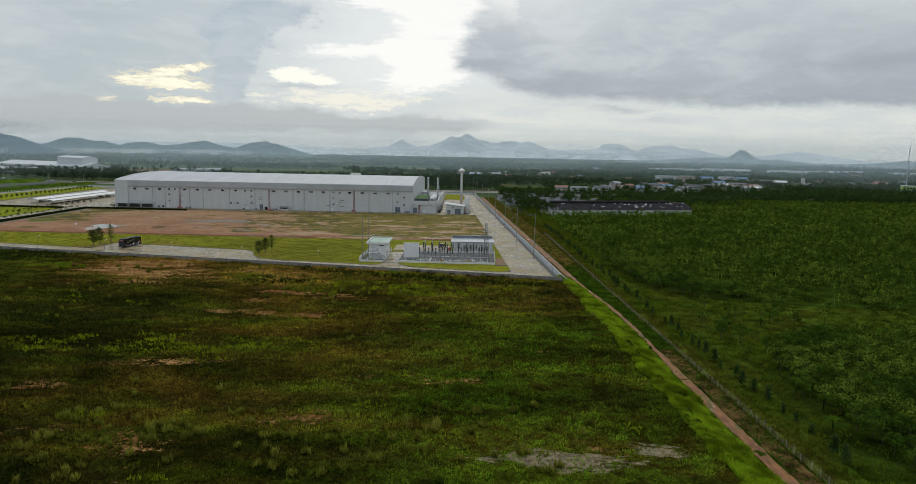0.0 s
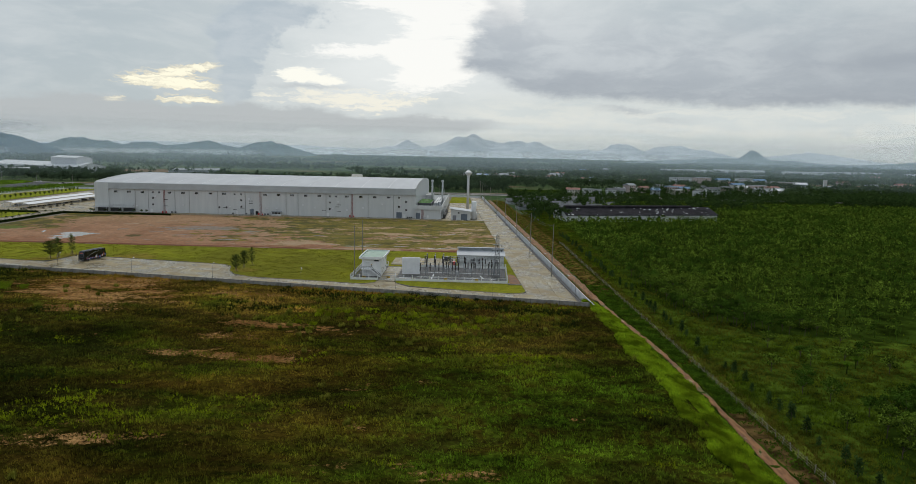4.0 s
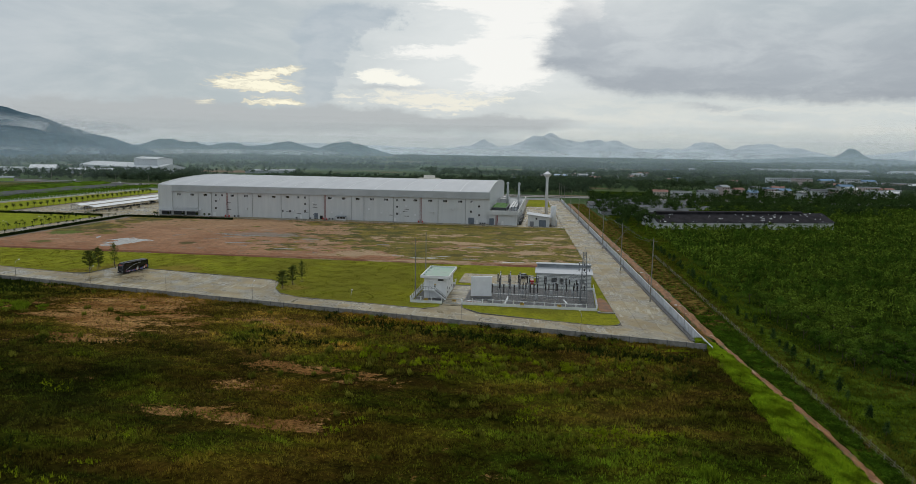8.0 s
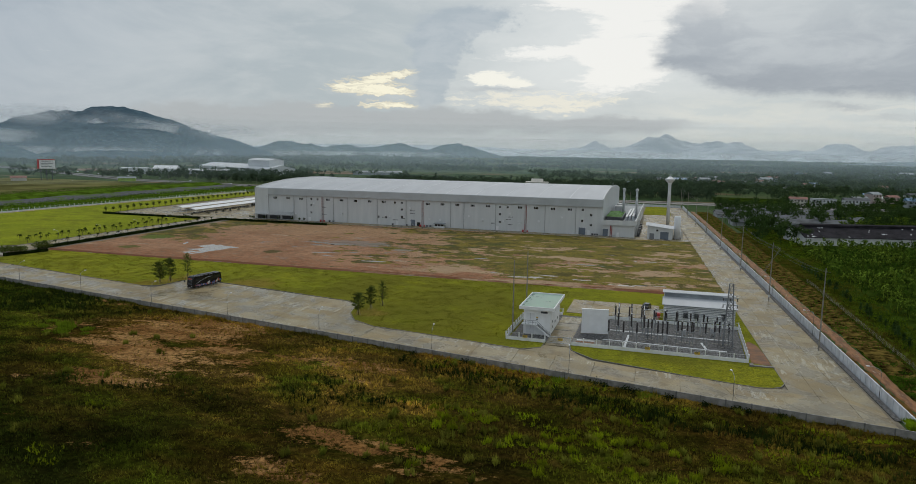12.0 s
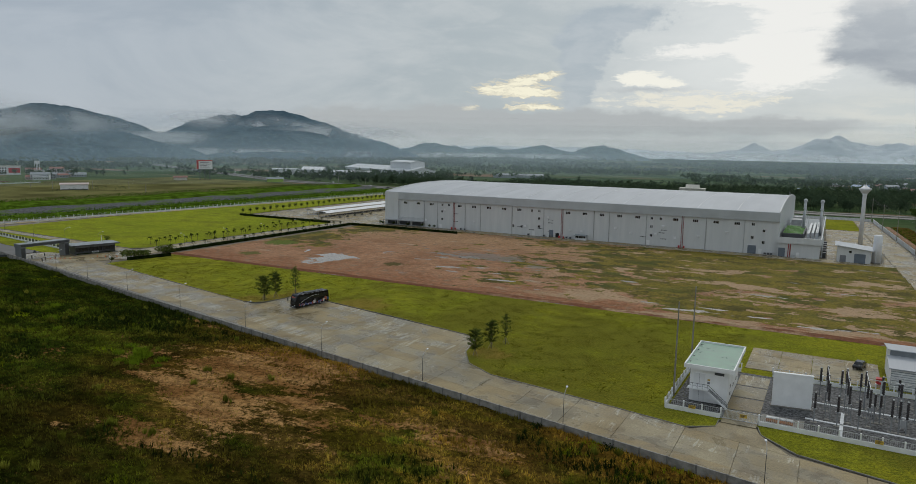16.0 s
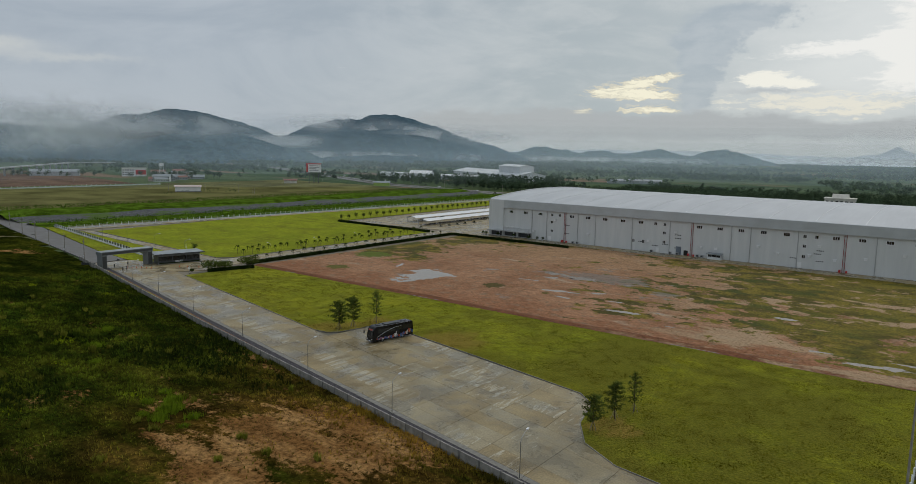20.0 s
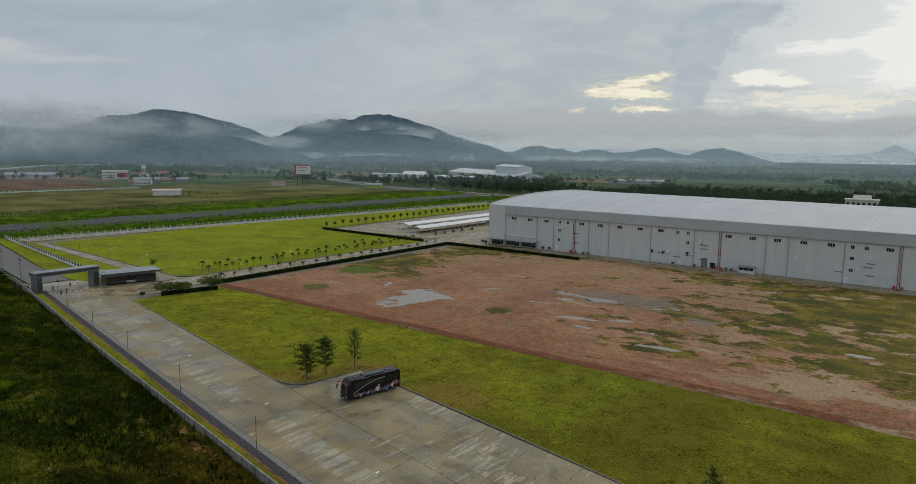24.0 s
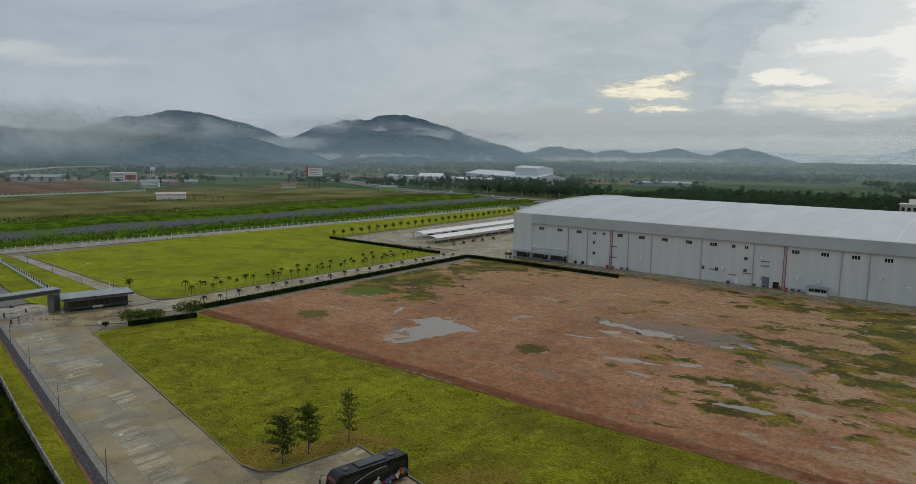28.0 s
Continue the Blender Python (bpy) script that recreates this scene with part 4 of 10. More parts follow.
def alone(name, shape, m, label, category="", kind="", smooth=False, at=None, group=""):
    """A thing that is one mesh."""
    ob = new(name, shape if isinstance(shape, bpy.types.Mesh) else shape.mesh(name, m, smooth))
    if at is not None:
        ob.matrix_basis = at
    return tagged(ob, label, category, group, kind)


def mesh_np(name, v, f, m):
    """A mesh from arrays: v (N, 3), f (M, 3 or 4)."""
    me = bpy.data.meshes.new(name)
    v, f = np.asarray(v, np.float32), np.asarray(f, np.int32)
    k = f.shape[1]
    me.vertices.add(len(v))
    me.vertices.foreach_set("co", v.ravel())
    me.loops.add(f.size)
    me.loops.foreach_set("vertex_index", f.ravel())
    me.polygons.add(len(f))
    me.polygons.foreach_set("loop_start", np.arange(0, f.size, k, dtype=np.int32))
    me.materials.append(m)
    me.update(calc_edges=True)
    return me


def leaves(rng, centre, radius, leaf, squash=0.8):
    """Leaf blades, one quad for each centre, spread by radius: arrays of vertices and faces."""
    c = np.asarray(centre, float)
    k = len(c)
    d = rng.normal(size=(k, 3))
    d /= np.linalg.norm(d, axis=1, keepdims=True)
    pos = c + d * (np.asarray(radius).reshape(-1, 1) * rng.uniform(0.35, 1.0, (k, 1)) ** 0.5) * (1, 1, squash)
    a = rng.normal(size=(k, 3))
    a /= np.linalg.norm(a, axis=1, keepdims=True)
    b = np.cross(a, d + 0.3 * rng.normal(size=(k, 3)))
    b /= np.linalg.norm(b, axis=1, keepdims=True) + 1e-9
    s = np.broadcast_to(np.asarray(leaf, float).reshape(-1, 1), (k, 1)) * rng.uniform(0.6, 1.3, (k, 1))
    v = np.stack([pos - a * s, pos + b * s * 0.55, pos + a * s, pos - b * s * 0.55], 1).reshape(-1, 3)
    return v, np.arange(4 * k).reshape(-1, 4)


def fbm(x, y, size, seed=0, octaves=3, gain=0.5):
    """Smooth value noise in -1..1 over the plan, on arrays; size in metres."""
    out, amp, tot = 0.0, 1.0, 0.0
    for o in range(octaves):
        u, v = x / size * 2 ** o + 17.3 * o, y / size * 2 ** o - 9.1 * o
        i, j = np.floor(u), np.floor(v)
        fu, fv = u - i, v - j
        fu, fv = fu * fu * (3 - 2 * fu), fv * fv * (3 - 2 * fv)

        def cell(a, b):
            h = np.sin(a * 127.1 + b * 311.7 + seed * 74.7) * 43758.5453
            return h - np.floor(h)
        top = cell(i, j) * (1 - fu) + cell(i + 1, j) * fu
        low = cell(i, j + 1) * (1 - fu) + cell(i + 1, j + 1) * fu
        out = out + amp * (2 * (top * (1 - fv) + low * fv) - 1)
        tot += amp
        amp *= gain
    return out / tot


def tufts(rng, xy, z, height, spread, blades):
    """Grass tufts: triangles that fan out from each place."""
    k = len(xy)
    h = np.broadcast_to(np.asarray(height, float), (k,))
    a = rng.uniform(0, 2 * np.pi, (k, blades))
    lean = rng.uniform(0.1, 1.0, (k, blades)) * np.broadcast_to(np.asarray(spread, float), (k,))[:, None]
    foot = np.repeat(np.c_[xy, np.broadcast_to(z, (k,))][:, None, :], blades, 1)
    foot = foot + np.stack([np.cos(a), np.sin(a), 0 * a], -1) * (lean * 0.35)[..., None]
    tip = foot + np.stack([np.cos(a) * lean * 0.8, np.sin(a) * lean * 0.8, h[:, None] * rng.uniform(0.55, 1.1, (k, blades))], -1)
    side = np.stack([-np.sin(a), np.cos(a), 0 * a], -1) * (0.03 + 0.032 * h[:, None])[..., None]
    v = np.stack([foot - side, foot + side, tip], 2).reshape(-1, 3)
    return v, np.arange(len(v)).reshape(-1, 3)


def sheet(name, poly, z, m, label, thick=0.12, kind="structure"):
    return alone(name, Shape().prism(poly, z - thick, z), m, label, kind=kind)


def grid_sheet(name, x0, x1, y0, y1, nx, ny, height, m, label, keep=None):
    """A gently uneven sheet; height(x, y) on arrays."""
    if nx:
        x0, y0 = np.linspace(x0, x1, nx), np.linspace(y0, y1, ny)
    nx, ny = len(x0), len(y0)
    X, Y = np.meshgrid(x0, y0)
    v = np.c_[X.ravel(), Y.ravel(), height(X, Y).ravel()]
    i = (np.arange(ny - 1)[:, None] * nx + np.arange(nx - 1)).ravel()
    f = np.c_[i, i + 1, i + nx + 1, i + nx]
    if keep is not None:
        f = f[keep(v[f].mean(1))]
    me = mesh_np(name, v, f, m)
    me.shade_smooth()
    return alone(name, me, m, label, kind="structure")


def lamp_y(x):
    """The line of the lamp posts and the drain beside the front road."""
    return max(-8.3 - 0.2035 * x, wall_y(x) + 1.0)


def wall_x(y):
    """The line of the side boundary wall."""
    return -2.0 - 0.0617 * y


def strip_slabs(parent, left, right, across, length, z, thick=0.18, gap=0.035, m=CONCRETE):
    """Concrete slabs between two edge lines, each a part of its road."""
    L, R = [Vector((*q, 0)) for q in left], [Vector((*q, 0)) for q in right]
    for i in range(len(L) - 1):
        k = max(1, round(((L[i + 1] - L[i]).length + (R[i + 1] - R[i]).length) / 2 / length))
        for j in range(k):
            for c in range(across):
                q = []
                for s, t in ((j / k, c / across), (j / k, (c + 1) / across), ((j + 1) / k, (c + 1) / across), ((j + 1) / k, c / across)):
                    q.append(L[i].lerp(L[i + 1], s).lerp(R[i].lerp(R[i + 1], s), t))
                mid = sum(q, Vector()) / 4
                q = [p + (mid - p).normalized() * gap for p in q]
                area = sum(q[a].x * q[(a + 1) % 4].y - q[(a + 1) % 4].x * q[a].y for a in range(4))
                if area < 0:
                    q.reverse()
                part("concrete_slab", Shape().prism([(p.x, p.y) for p in q], z - thick, z + random.uniform(-0.006, 0.006)), m, parent)

# ---- ground and roads ----
rng = np.random.default_rng(5)
OUT = -0.25          # level of the land outside the walls
LAND = 1.45          # level of the raised field in front of the boundary wall


def fence_x(y):
    return 15.2 - 0.034 * (y + 120) if y < -5 else 11.3 - 0.028 * (y + 5) if y < 140 else 7.2 - 0.06 * (y - 140)


def fence_xs(y):
    return np.array([fence_x(t) for t in y])


def ring_ground():
    rad = np.r_[0, np.geomspace(40, 4890, 60)]
    ang = np.linspace(0, 2 * np.pi, 97)[:-1]
    v = [(-60, 0, OUT - 0.15)]
    f3 = []
    for r in rad[1:]:
        v += [(-60 + r * np.cos(a), r * np.sin(a), OUT - 0.15) for a in ang]
    k = len(ang)
    s = Shape()
    s.v = v
    s.f = [(0, 1 + j, 1 + (j + 1) % k) for j in range(k)]
    for i in range(len(rad) - 2):
        a, b = 1 + i * k, 1 + (i + 1) * k
        s.f += [(a + j, b + j, b + (j + 1) % k, a + (j + 1) % k) for j in range(k)]
    return s


alone("ground", ring_ground(), GROUND, "patchwork of green and brown farm land", kind="structure")


def rough(x, y):
    """Clumpy surface of the field, flatter where it is bare."""
    k = np.clip(bare_zone(x, y) - 0.2, 0.25, 1)
    return np.interp(x, [-430, -356], [OUT, LAND]) + k * (0.30 * fbm(x, y, 9.0, 1, 2) + 0.34 * np.clip(fbm(x * 0.75, y, 2.6, 2, 2), -0.4, 1) + 0.16 * fbm(x, y, 1.5, 3, 1))


def bare_zone(x, y):
    """Under 1 inside the two trampled patches of the field."""
    a = ((x + 157) * 0.978 - (y + 6) * 0.208) / 40, ((x + 157) * 0.208 + (y + 6) * 0.978) / 19
    b = ((x + 79) * 0.978 - (y + 44) * 0.208) / 30, ((x + 79) * 0.208 + (y + 44) * 0.978) / 6
    return np.minimum(a[0] ** 2 + a[1] ** 2, b[0] ** 2 + b[1] ** 2)


def verge_w(y):
    """West edge of the bright verge."""
    return np.interp(y, [-420, -230, -160, -137, -85, -19, -4], [11, 5.6, 3.2, 2.7, 1.6, -1.2, -1.8])


def track_mid(y):
    return np.interp(y, [-420, -260, -151, -129, -95, -80, -52, -24, 0, 60, 440], [20, 15, 11.2, 10.3, 9.6, 9.4, 8.4, 5.6, 3.4, wall_x(60) + 5.2, wall_x(440) + 5.4])


def track_half(y):
    """Half the width of the earth track: broad and rutted in the south."""
    return np.interp(y, [-160, -110, -85, 0, 20, 60], [1.35, 1.1, 0.65, 0.75, 1.3, 1.7])


XS = np.r_[np.linspace(-620, -340, 60), np.arange(-339.4, 14, 0.72)]
YS = np.r_[np.linspace(-420, -181, 50), np.arange(-180, 64, 0.68), np.linspace(66, 120, 8)]
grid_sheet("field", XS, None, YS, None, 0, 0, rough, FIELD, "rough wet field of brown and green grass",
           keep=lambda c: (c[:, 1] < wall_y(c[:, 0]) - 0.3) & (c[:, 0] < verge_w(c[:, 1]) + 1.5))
grid_sheet("orchard_ground", 2, 640, -420, 640, 160, 260, lambda x, y: OUT - 0.02 + 0.1 * np.sin(x * 0.2) * np.cos(y * 0.17), ORCHARD_FLOOR, "weedy green ground under young trees")

# raised pad of the works, with its lawns
PAD = [(-2.2, -10.4), (wall_x(480), 480), (-440, 480), (-486, 101), (-376, 84), (-357, 62), (-356, wall_y(-356) + 0.3), (-222, wall_y(-222) + 0.3)]
sheet("yard_base", PAD, -0.2, JOINT, "dark compacted fill under the yard", thick=0.5)


def east_edge(y):
    return -19.6 - 0.052 * (y - 18.8)


LAWN_FRONT = [(-303.5, 71.2), (-256, 61.6), (-211, 52.2), (-207, 52.8), (-204.8, 55.0), (-202.2, 68.2), (-165.8, 61.3), (-136, 55.0), (-131.5, 51.0),
              (-129, 41.5), (-124.5, 34.5), (-117, 30.0), (-100, 27.2), (-76, 22.8), (-71.5, 25.6), (-71.4, 28.9), (-65.0, 28.9), (-64.2, 25.5), (-58.6, 20.3), (-39.5, 15.4), (-28.3, 12.9),
              (-24.4, 12.3), (-22.0, 12.8), (-20.3, 14.2), (-19.4, 16.6), (east_edge(30), 30), (east_edge(101), 101), (-302.5, 101)]
sheet("lawn_front", LAWN_FRONT, 0.06, LAWN, "mown yellow-green lawn in front of the works", 0.2)
LAWN_WEST = [(-452, 108.5), (-330, 101.5), (-325.5, 107), (-325.2, 234), (-400.5, 235), (-404, 240), (-416, 470), (-452, 470), (-462, 250)]
sheet("lawn_west", LAWN_WEST, 0.06, LAWN, "wide mown green lawn west of the works", 0.2)
sheet("lawn_gate", [(-486, 97), (-384, 78), (-352, 74.5), (-338, 78), (-331, 95), (-342, 95.5), (-455, 103.5), (-484, 102)], 0.05, LAWN, "strip of lawn beside the gate", 0.2)
sheet("lawn_back", [(-60, 395), (-40, 395), (-43, 470), (-60, 470)], 0.06, LAWN, "lawn behind the works", 0.2)


# rain puddles: place, half sizes and turn of the hollow
HOLLOWS = [(-241.5, 132, 8.0, 14.0, -0.34), (-194, 167, 13.0, 3.6, -0.12), (-204, 160, 4.5, 1.9, 0.3), (-190, 139, 4.0, 1.2, 0.3), (-60, 111, 8, 1.7, 0.1), (-93, 114, 6, 1.2, 0.2),
           (-159, 126, 5.0, 1.4, 0.15), (-118, 150, 4, 1.0, 0.1), (-76, 150, 4, 1.0, -0.1), (-50, 168, 5, 1.1, 0.1), (-176, 146, 3.5, 1.2, 0.4), (-262, 140, 1.0, 4.0, 0.4),
           (-206, 151, 3.0, 0.7, 0.2), (-183, 132, 2.2, 0.6, -0.1), (-168, 137, 3.2, 0.8, 0.2), (-150, 131, 2.0, 0.5, 0.1), (-104, 119, 3.2, 0.7, 0.15), (-85, 120, 2.6, 0.6, 0.0),
           (-72, 116, 3.6, 0.8, 0.1), (-46, 114, 4.5, 0.9, 0.05), (-112, 133, 2.4, 0.6, 0.2), (-222, 178, 4.0, 0.7, 0.1), (-229, 160, 2.4, 0.5, 0.3), (-141, 118, 1.8, 0.5, 0.0)]


def ripple(x, y):
    out, amp = 0.0, 1.0
    for k, (a, b, c) in enumerate(((0.21, 0.13, 0.4), (0.37, -0.31, 1.7), (0.83, 0.55, 2.9), (-0.71, 1.21, 0.8), (1.9, 1.3, 2.2), (-2.3, 1.7, 5.1), (3.7, -2.9, 0.3))):
        out = out + amp * np.sin(a * x + b * y + c + 1.3 * np.sin(b * x - a * y + 2 * c))
        amp *= 0.72
    return out


def mounds(x, y):
    z = 0.10 + 0.05 * np.sin(x * 0.09 + np.sin(y * 0.13)) * np.sin(y * 0.12) + 0.042 * ripple(x, y)
    for cx, cy, rx, ry, t in HOLLOWS:
        u, v = (x - cx) * math.cos(t) + (y - cy) * math.sin(t), -(x - cx) * math.sin(t) + (y - cy) * math.cos(t)
        z = z - 0.17 * np.exp(-((u / rx) ** 2 + (v / ry) ** 2))
    # the ridge of spoil along the lawn
    return z + 0.28 * np.exp(-((y - 103.0 - 0.6 * np.sin(x * 0.08)) / 1.1) ** 2)


grid_sheet("earth_plot", -303.5, -18, 100.5, 242.5, 420, 210, mounds, DIRT, "bare reddish earth plot with patchy grass and puddles",
           keep=lambda c: c[:, 0] < east_edge(c[:, 1]))


def blob(cx, cy, rx, ry, turn, seed, k=26):
    r = random.Random(seed)
    ph = [r.uniform(0, 6.28) for _ in range(4)]
    out = []
    for i in range(k):
        a = 2 * math.pi * i / k
        s = 1 + 0.22 * math.sin(2 * a + ph[0]) + 0.18 * math.sin(3 * a + ph[1]) + 0.13 * math.sin(5 * a + ph[2]) + 0.08 * math.sin(9 * a + ph[3])
        x, y = rx * s * math.cos(a), ry * s * math.sin(a)
        out.append((cx + x * math.cos(turn) - y * math.sin(turn), cy + x * math.sin(turn) + y * math.cos(turn)))
    return out


for i, (cx, cy, rx, ry, t) in enumerate(HOLLOWS):
    alone("puddle", Shape().prism(blob(cx, cy, rx * 1.6, ry * 1.6, t, i, 40), -0.1, 0.022), PUDDLE, "shallow muddy rain puddle on the earth", "puddle", group="puddles on the earth plot")

# kerbs
def kerb(name, line, w=0.18, h=0.16, z=0.0):
    s = Shape()
    for a, b in zip(line, line[1:]):
        s.bar((*a, z + h / 2 - 0.05), (*b, z + h / 2 - 0.05), w, h + 0.1)
    alone(name, s, KERB, "low grey concrete kerb along the lawn", kind="structure")


kerb("kerb_front", LAWN_FRONT[:27], 0.14, 0.12)
kerb("kerb_west", LAWN_WEST[:4])
kerb("kerb_gate", [(-474, 101), (-455, 103.5), (-342, 95.5), (-331, 95)])

edging = thing("plot_edging", Matrix(), "pale concrete edging between lawn and bare earth", "edging", kind="structure")
er = random.Random(8)
for i in range(60):
    if er.random() < 0.62:
        x0 = -301 + i * 4.6
        part("edge_block", Shape().box(x0, x0 + er.uniform(3.2, 4.5), 101.0, 101.35, -0.1, 0.10 + er.uniform(-0.03, 0.03)), KERB, edging)

# roads, slab by slab
def road(name, label):
    return thing(name, Matrix(), label, "road", kind="structure")


front = road("road_front", "wet grey concrete road inside the front wall")
STATIONS = (-8, -40, -76, -126, -206, -256, -322)
inner = [(-3.4, -6.6)] + [(x, lamp_y(x) + 1.25) for x in STATIONS[1:]]
outer = [(-19.0, 13.0), (-40, 15.3), (-76, 22.7), (-126, 34.4), (-206, 51.1), (-256, 61.3), (-318, 74.2)]
strip_slabs(front, inner, outer, 4, 10.0, 0.0)
bay = road("parking_bay", "wet stained concrete parking bay beside the road")
strip_slabs(bay, [(-122.5, 33.7), (-204.5, 50.9)], [(-124.5, 52.5), (-202.5, 68.0)], 4, 10.0, -0.003)
drain = road("drain_strip", "row of pale concrete drain covers beside the road")
for i in range(230):
    x0, x1 = -100 - i, -100.96 - i
    part("drain_cover", Shape().add([(x0, lamp_y(x0) + 0.1, 0.01), (x0, lamp_y(x0) + 1.2, 0.01), (x1, lamp_y(x1) + 1.2, 0.01), (x1, lamp_y(x1) + 0.1, 0.01), (x0, lamp_y(x0) + 0.1, -0.15), (x0, lamp_y(x0) + 1.2, -0.15), (x1, lamp_y(x1) + 1.2, -0.15), (x1, lamp_y(x1) + 0.1, -0.15)],
         [(0, 1, 2, 3), (7, 6, 5, 4), (0, 4, 5, 1), (1, 5, 6, 2), (2, 6, 7, 3), (3, 7, 4, 0)]), KERB, drain)
def beside(a, b, z, name, m, label):
    """A strip along the front road between the lines a(x) and b(x)."""
    xs = np.linspace(-338, -3, 60)
    sheet(name, [(x, a(x)) for x in xs] + [(x, b(x)) for x in xs[::-1]], z, m, label, 0.2)


beside(lambda x: wall_y(x) + 0.1, lambda x: max(wall_y(x) + 0.2, lamp_y(x) - 1.9 - 0.15 * math.sin(x * 0.7)), 0.02, "lawn_strip", LAWN, "narrow grass strip inside the boundary wall")
beside(lambda x: lamp_y(x) - 1.9, lambda x: lamp_y(x) - 1.35, 0.01, "soil_edge", TRAIL, "bare red soil edge beside the gutter")
beside(lambda x: lamp_y(x) - 1.4, lambda x: lamp_y(x) + 0.05, 0.03, "gutter", GUTTER, "dark crushed stone gutter beside the front road")
side = road("road_side", "wet pale concrete road along the side wall")
strip_slabs(side, [(-3.6, -6.9)] + [(wall_x(y) - 1.4, y) for y in (120, 240, 470)], [(-19.3, 12.7)] + [(east_edge(y) + 0.2, y) for y in (120, 240, 470)], 3, 6.0, -0.014)
works = road("road_works", "concrete apron in front of the works")
strip_slabs(works, [(-318, 242.8), (-200, 242.8), (-31.5, 242.8)], [(-318, 253.0), (-200, 253.0), (-31.5, 253.0)], 2, 7.0, 0.0)
tank_yard = road("road_tanks", "wet concrete yard between the annex and the tanks")
strip_slabs(tank_yard, [(-57.0, 253.3), (-59.0, 394.0)], [(-32.2, 253.3), (-39.6, 394.0)], 3, 8.0, -0.004)
avenue = road("road_avenue", "concrete avenue with palms and hedge")
strip_slabs(avenue, [(-325.0, 76), (-325.0, 100), (-325.0, 258)], [(-311.5, 76), (-311.5, 100), (-311.5, 258)], 2, 7.0, 0.0)
west = road("road_west", "concrete road beside the west lawn")
strip_slabs(west, [(-326, 92.5), (-342, 95.7), (-454, 104)], [(-326, 101), (-331, 101.3), (-454, 108)], 1, 8.0, 0.0)
rim = road("road_rim", "narrow concrete road along the west fence")
strip_slabs(rim, [(-470.5, 104), (-462, 250), (-449, 470)], [(-463.5, 104), (-455.5, 250), (-442.5, 470)], 1, 8.0, 0.07)
yard = road("road_forecourt", "wet concrete forecourt inside the gate")
strip_slabs(yard, [(-352, 59.5), (-322, 58.6)], [(-345, 92), (-304, 88)], 3, 9.0, -0.012)
carpark = road("car_park", "wet concrete car park with roofed bays")
strip_slabs(carpark, [(-398, 239), (-410, 440)], [(-301, 253.5), (-301, 440)], 10, 10.0, 0.0)
approach = road("road_approach", "brown-grey asphalt road outside the gate")
part("carriageway", Shape().prism([(-352.2, 61.6), (-352.2, 74.3), (-384.5, 77.6), (-507, 100), (-900, 172), (-900, 154), (-490, 82)][::-1], -0.25, 0.02), ASPHALT, approach)
back = road("road_back", "grey public highway behind the works")
part("carriageway", Shape().prism([(600, 512), (-300, 512), (-700, 580), (-1500, 960), (-1500, 990), (-700, 612), (-300, 542), (600, 542)], OUT - 0.2, OUT + 0.15), ASPHALT, back)
part("median", Shape().prism([(600, 526), (-300, 526), (-700, 595), (-1500, 974), (-1500, 976.5), (-700, 597.5), (-300, 528), (600, 528)], OUT, OUT + 0.7), KERB, back)

# verge and track on the east side
def band(name, west, east, y0, y1, z, m, label, lump, cols=9, step=0.8, rise=0.0):
    """A ground strip along the track with uneven edges and an uneven surface."""
    ys = np.arange(y0, y1, step)
    w = west(ys) + 0.5 * fbm(ys, 0 * ys, 5.0, 11) + 0.3 * fbm(ys, 0 * ys, 1.6, 12)
    e = east(ys) + 0.4 * fbm(ys, 0 * ys, 4.0, 13) + 0.25 * fbm(ys, 0 * ys, 1.4, 14)
    t = np.linspace(0, 1, cols)[None, :]
    X = w[:, None] + (e - w)[:, None] * t
    Y = np.repeat(ys[:, None], cols, 1)
    Z = z + rise * (1 - t) + lump * fbm(X, Y, 1.6, 15) - 0.35 * (np.abs(t - 0.5) > 0.49)
    i = (np.arange(len(ys) - 1)[:, None] * cols + np.arange(cols - 1)).ravel()
    me = mesh_np(name, np.c_[X.ravel(), Y.ravel(), Z.ravel()], np.c_[i, i + 1, i + cols + 1, i + cols], m)
    me.shade_smooth()
    alone(name, me, m, label, kind="structure")


band("verge", lambda y: verge_w(y) - 0.9, lambda y: track_mid(y) - track_half(y) + 0.05, -300, -9.0, OUT + 0.25, VERGE, "bright green grass verge beside the track", 0.35, 13, rise=1.5)
band("verge_wall", lambda y: wall_x(y) + 0.5, lambda y: track_mid(y) - track_half(y) + 0.05, -12.0, 440, OUT + 0.1, VERGE_DULL, "weedy strip between the white wall and the track", 0.1, 5, 1.6)
band("track", lambda y: track_mid(y) - track_half(y), lambda y: track_mid(y) + track_half(y), -300, 440, OUT + 0.1, TRACK, "narrow rutted red earth track", 0.12, 11, 0.6)
band("dry_strip", lambda y: track_mid(y) + track_half(y), fence_xs, -300, -88, OUT + 0.1, DRY_STRIP, "reddish soil with thin dry grass beside the track", 0.15, 9)
band("vine_strip", lambda y: track_mid(y) + track_half(y), fence_xs, -88.4, 14, OUT + 0.12, VINE_FLOOR, "creeping green vines beside the track", 0.25, 9)
band("weed_strip", lambda y: track_mid(y) + track_half(y), fence_xs, 13.4, 440, OUT + 0.12, WEED_STRIP, "brown weeds and bare soil between track and fence", 0.2, 9)
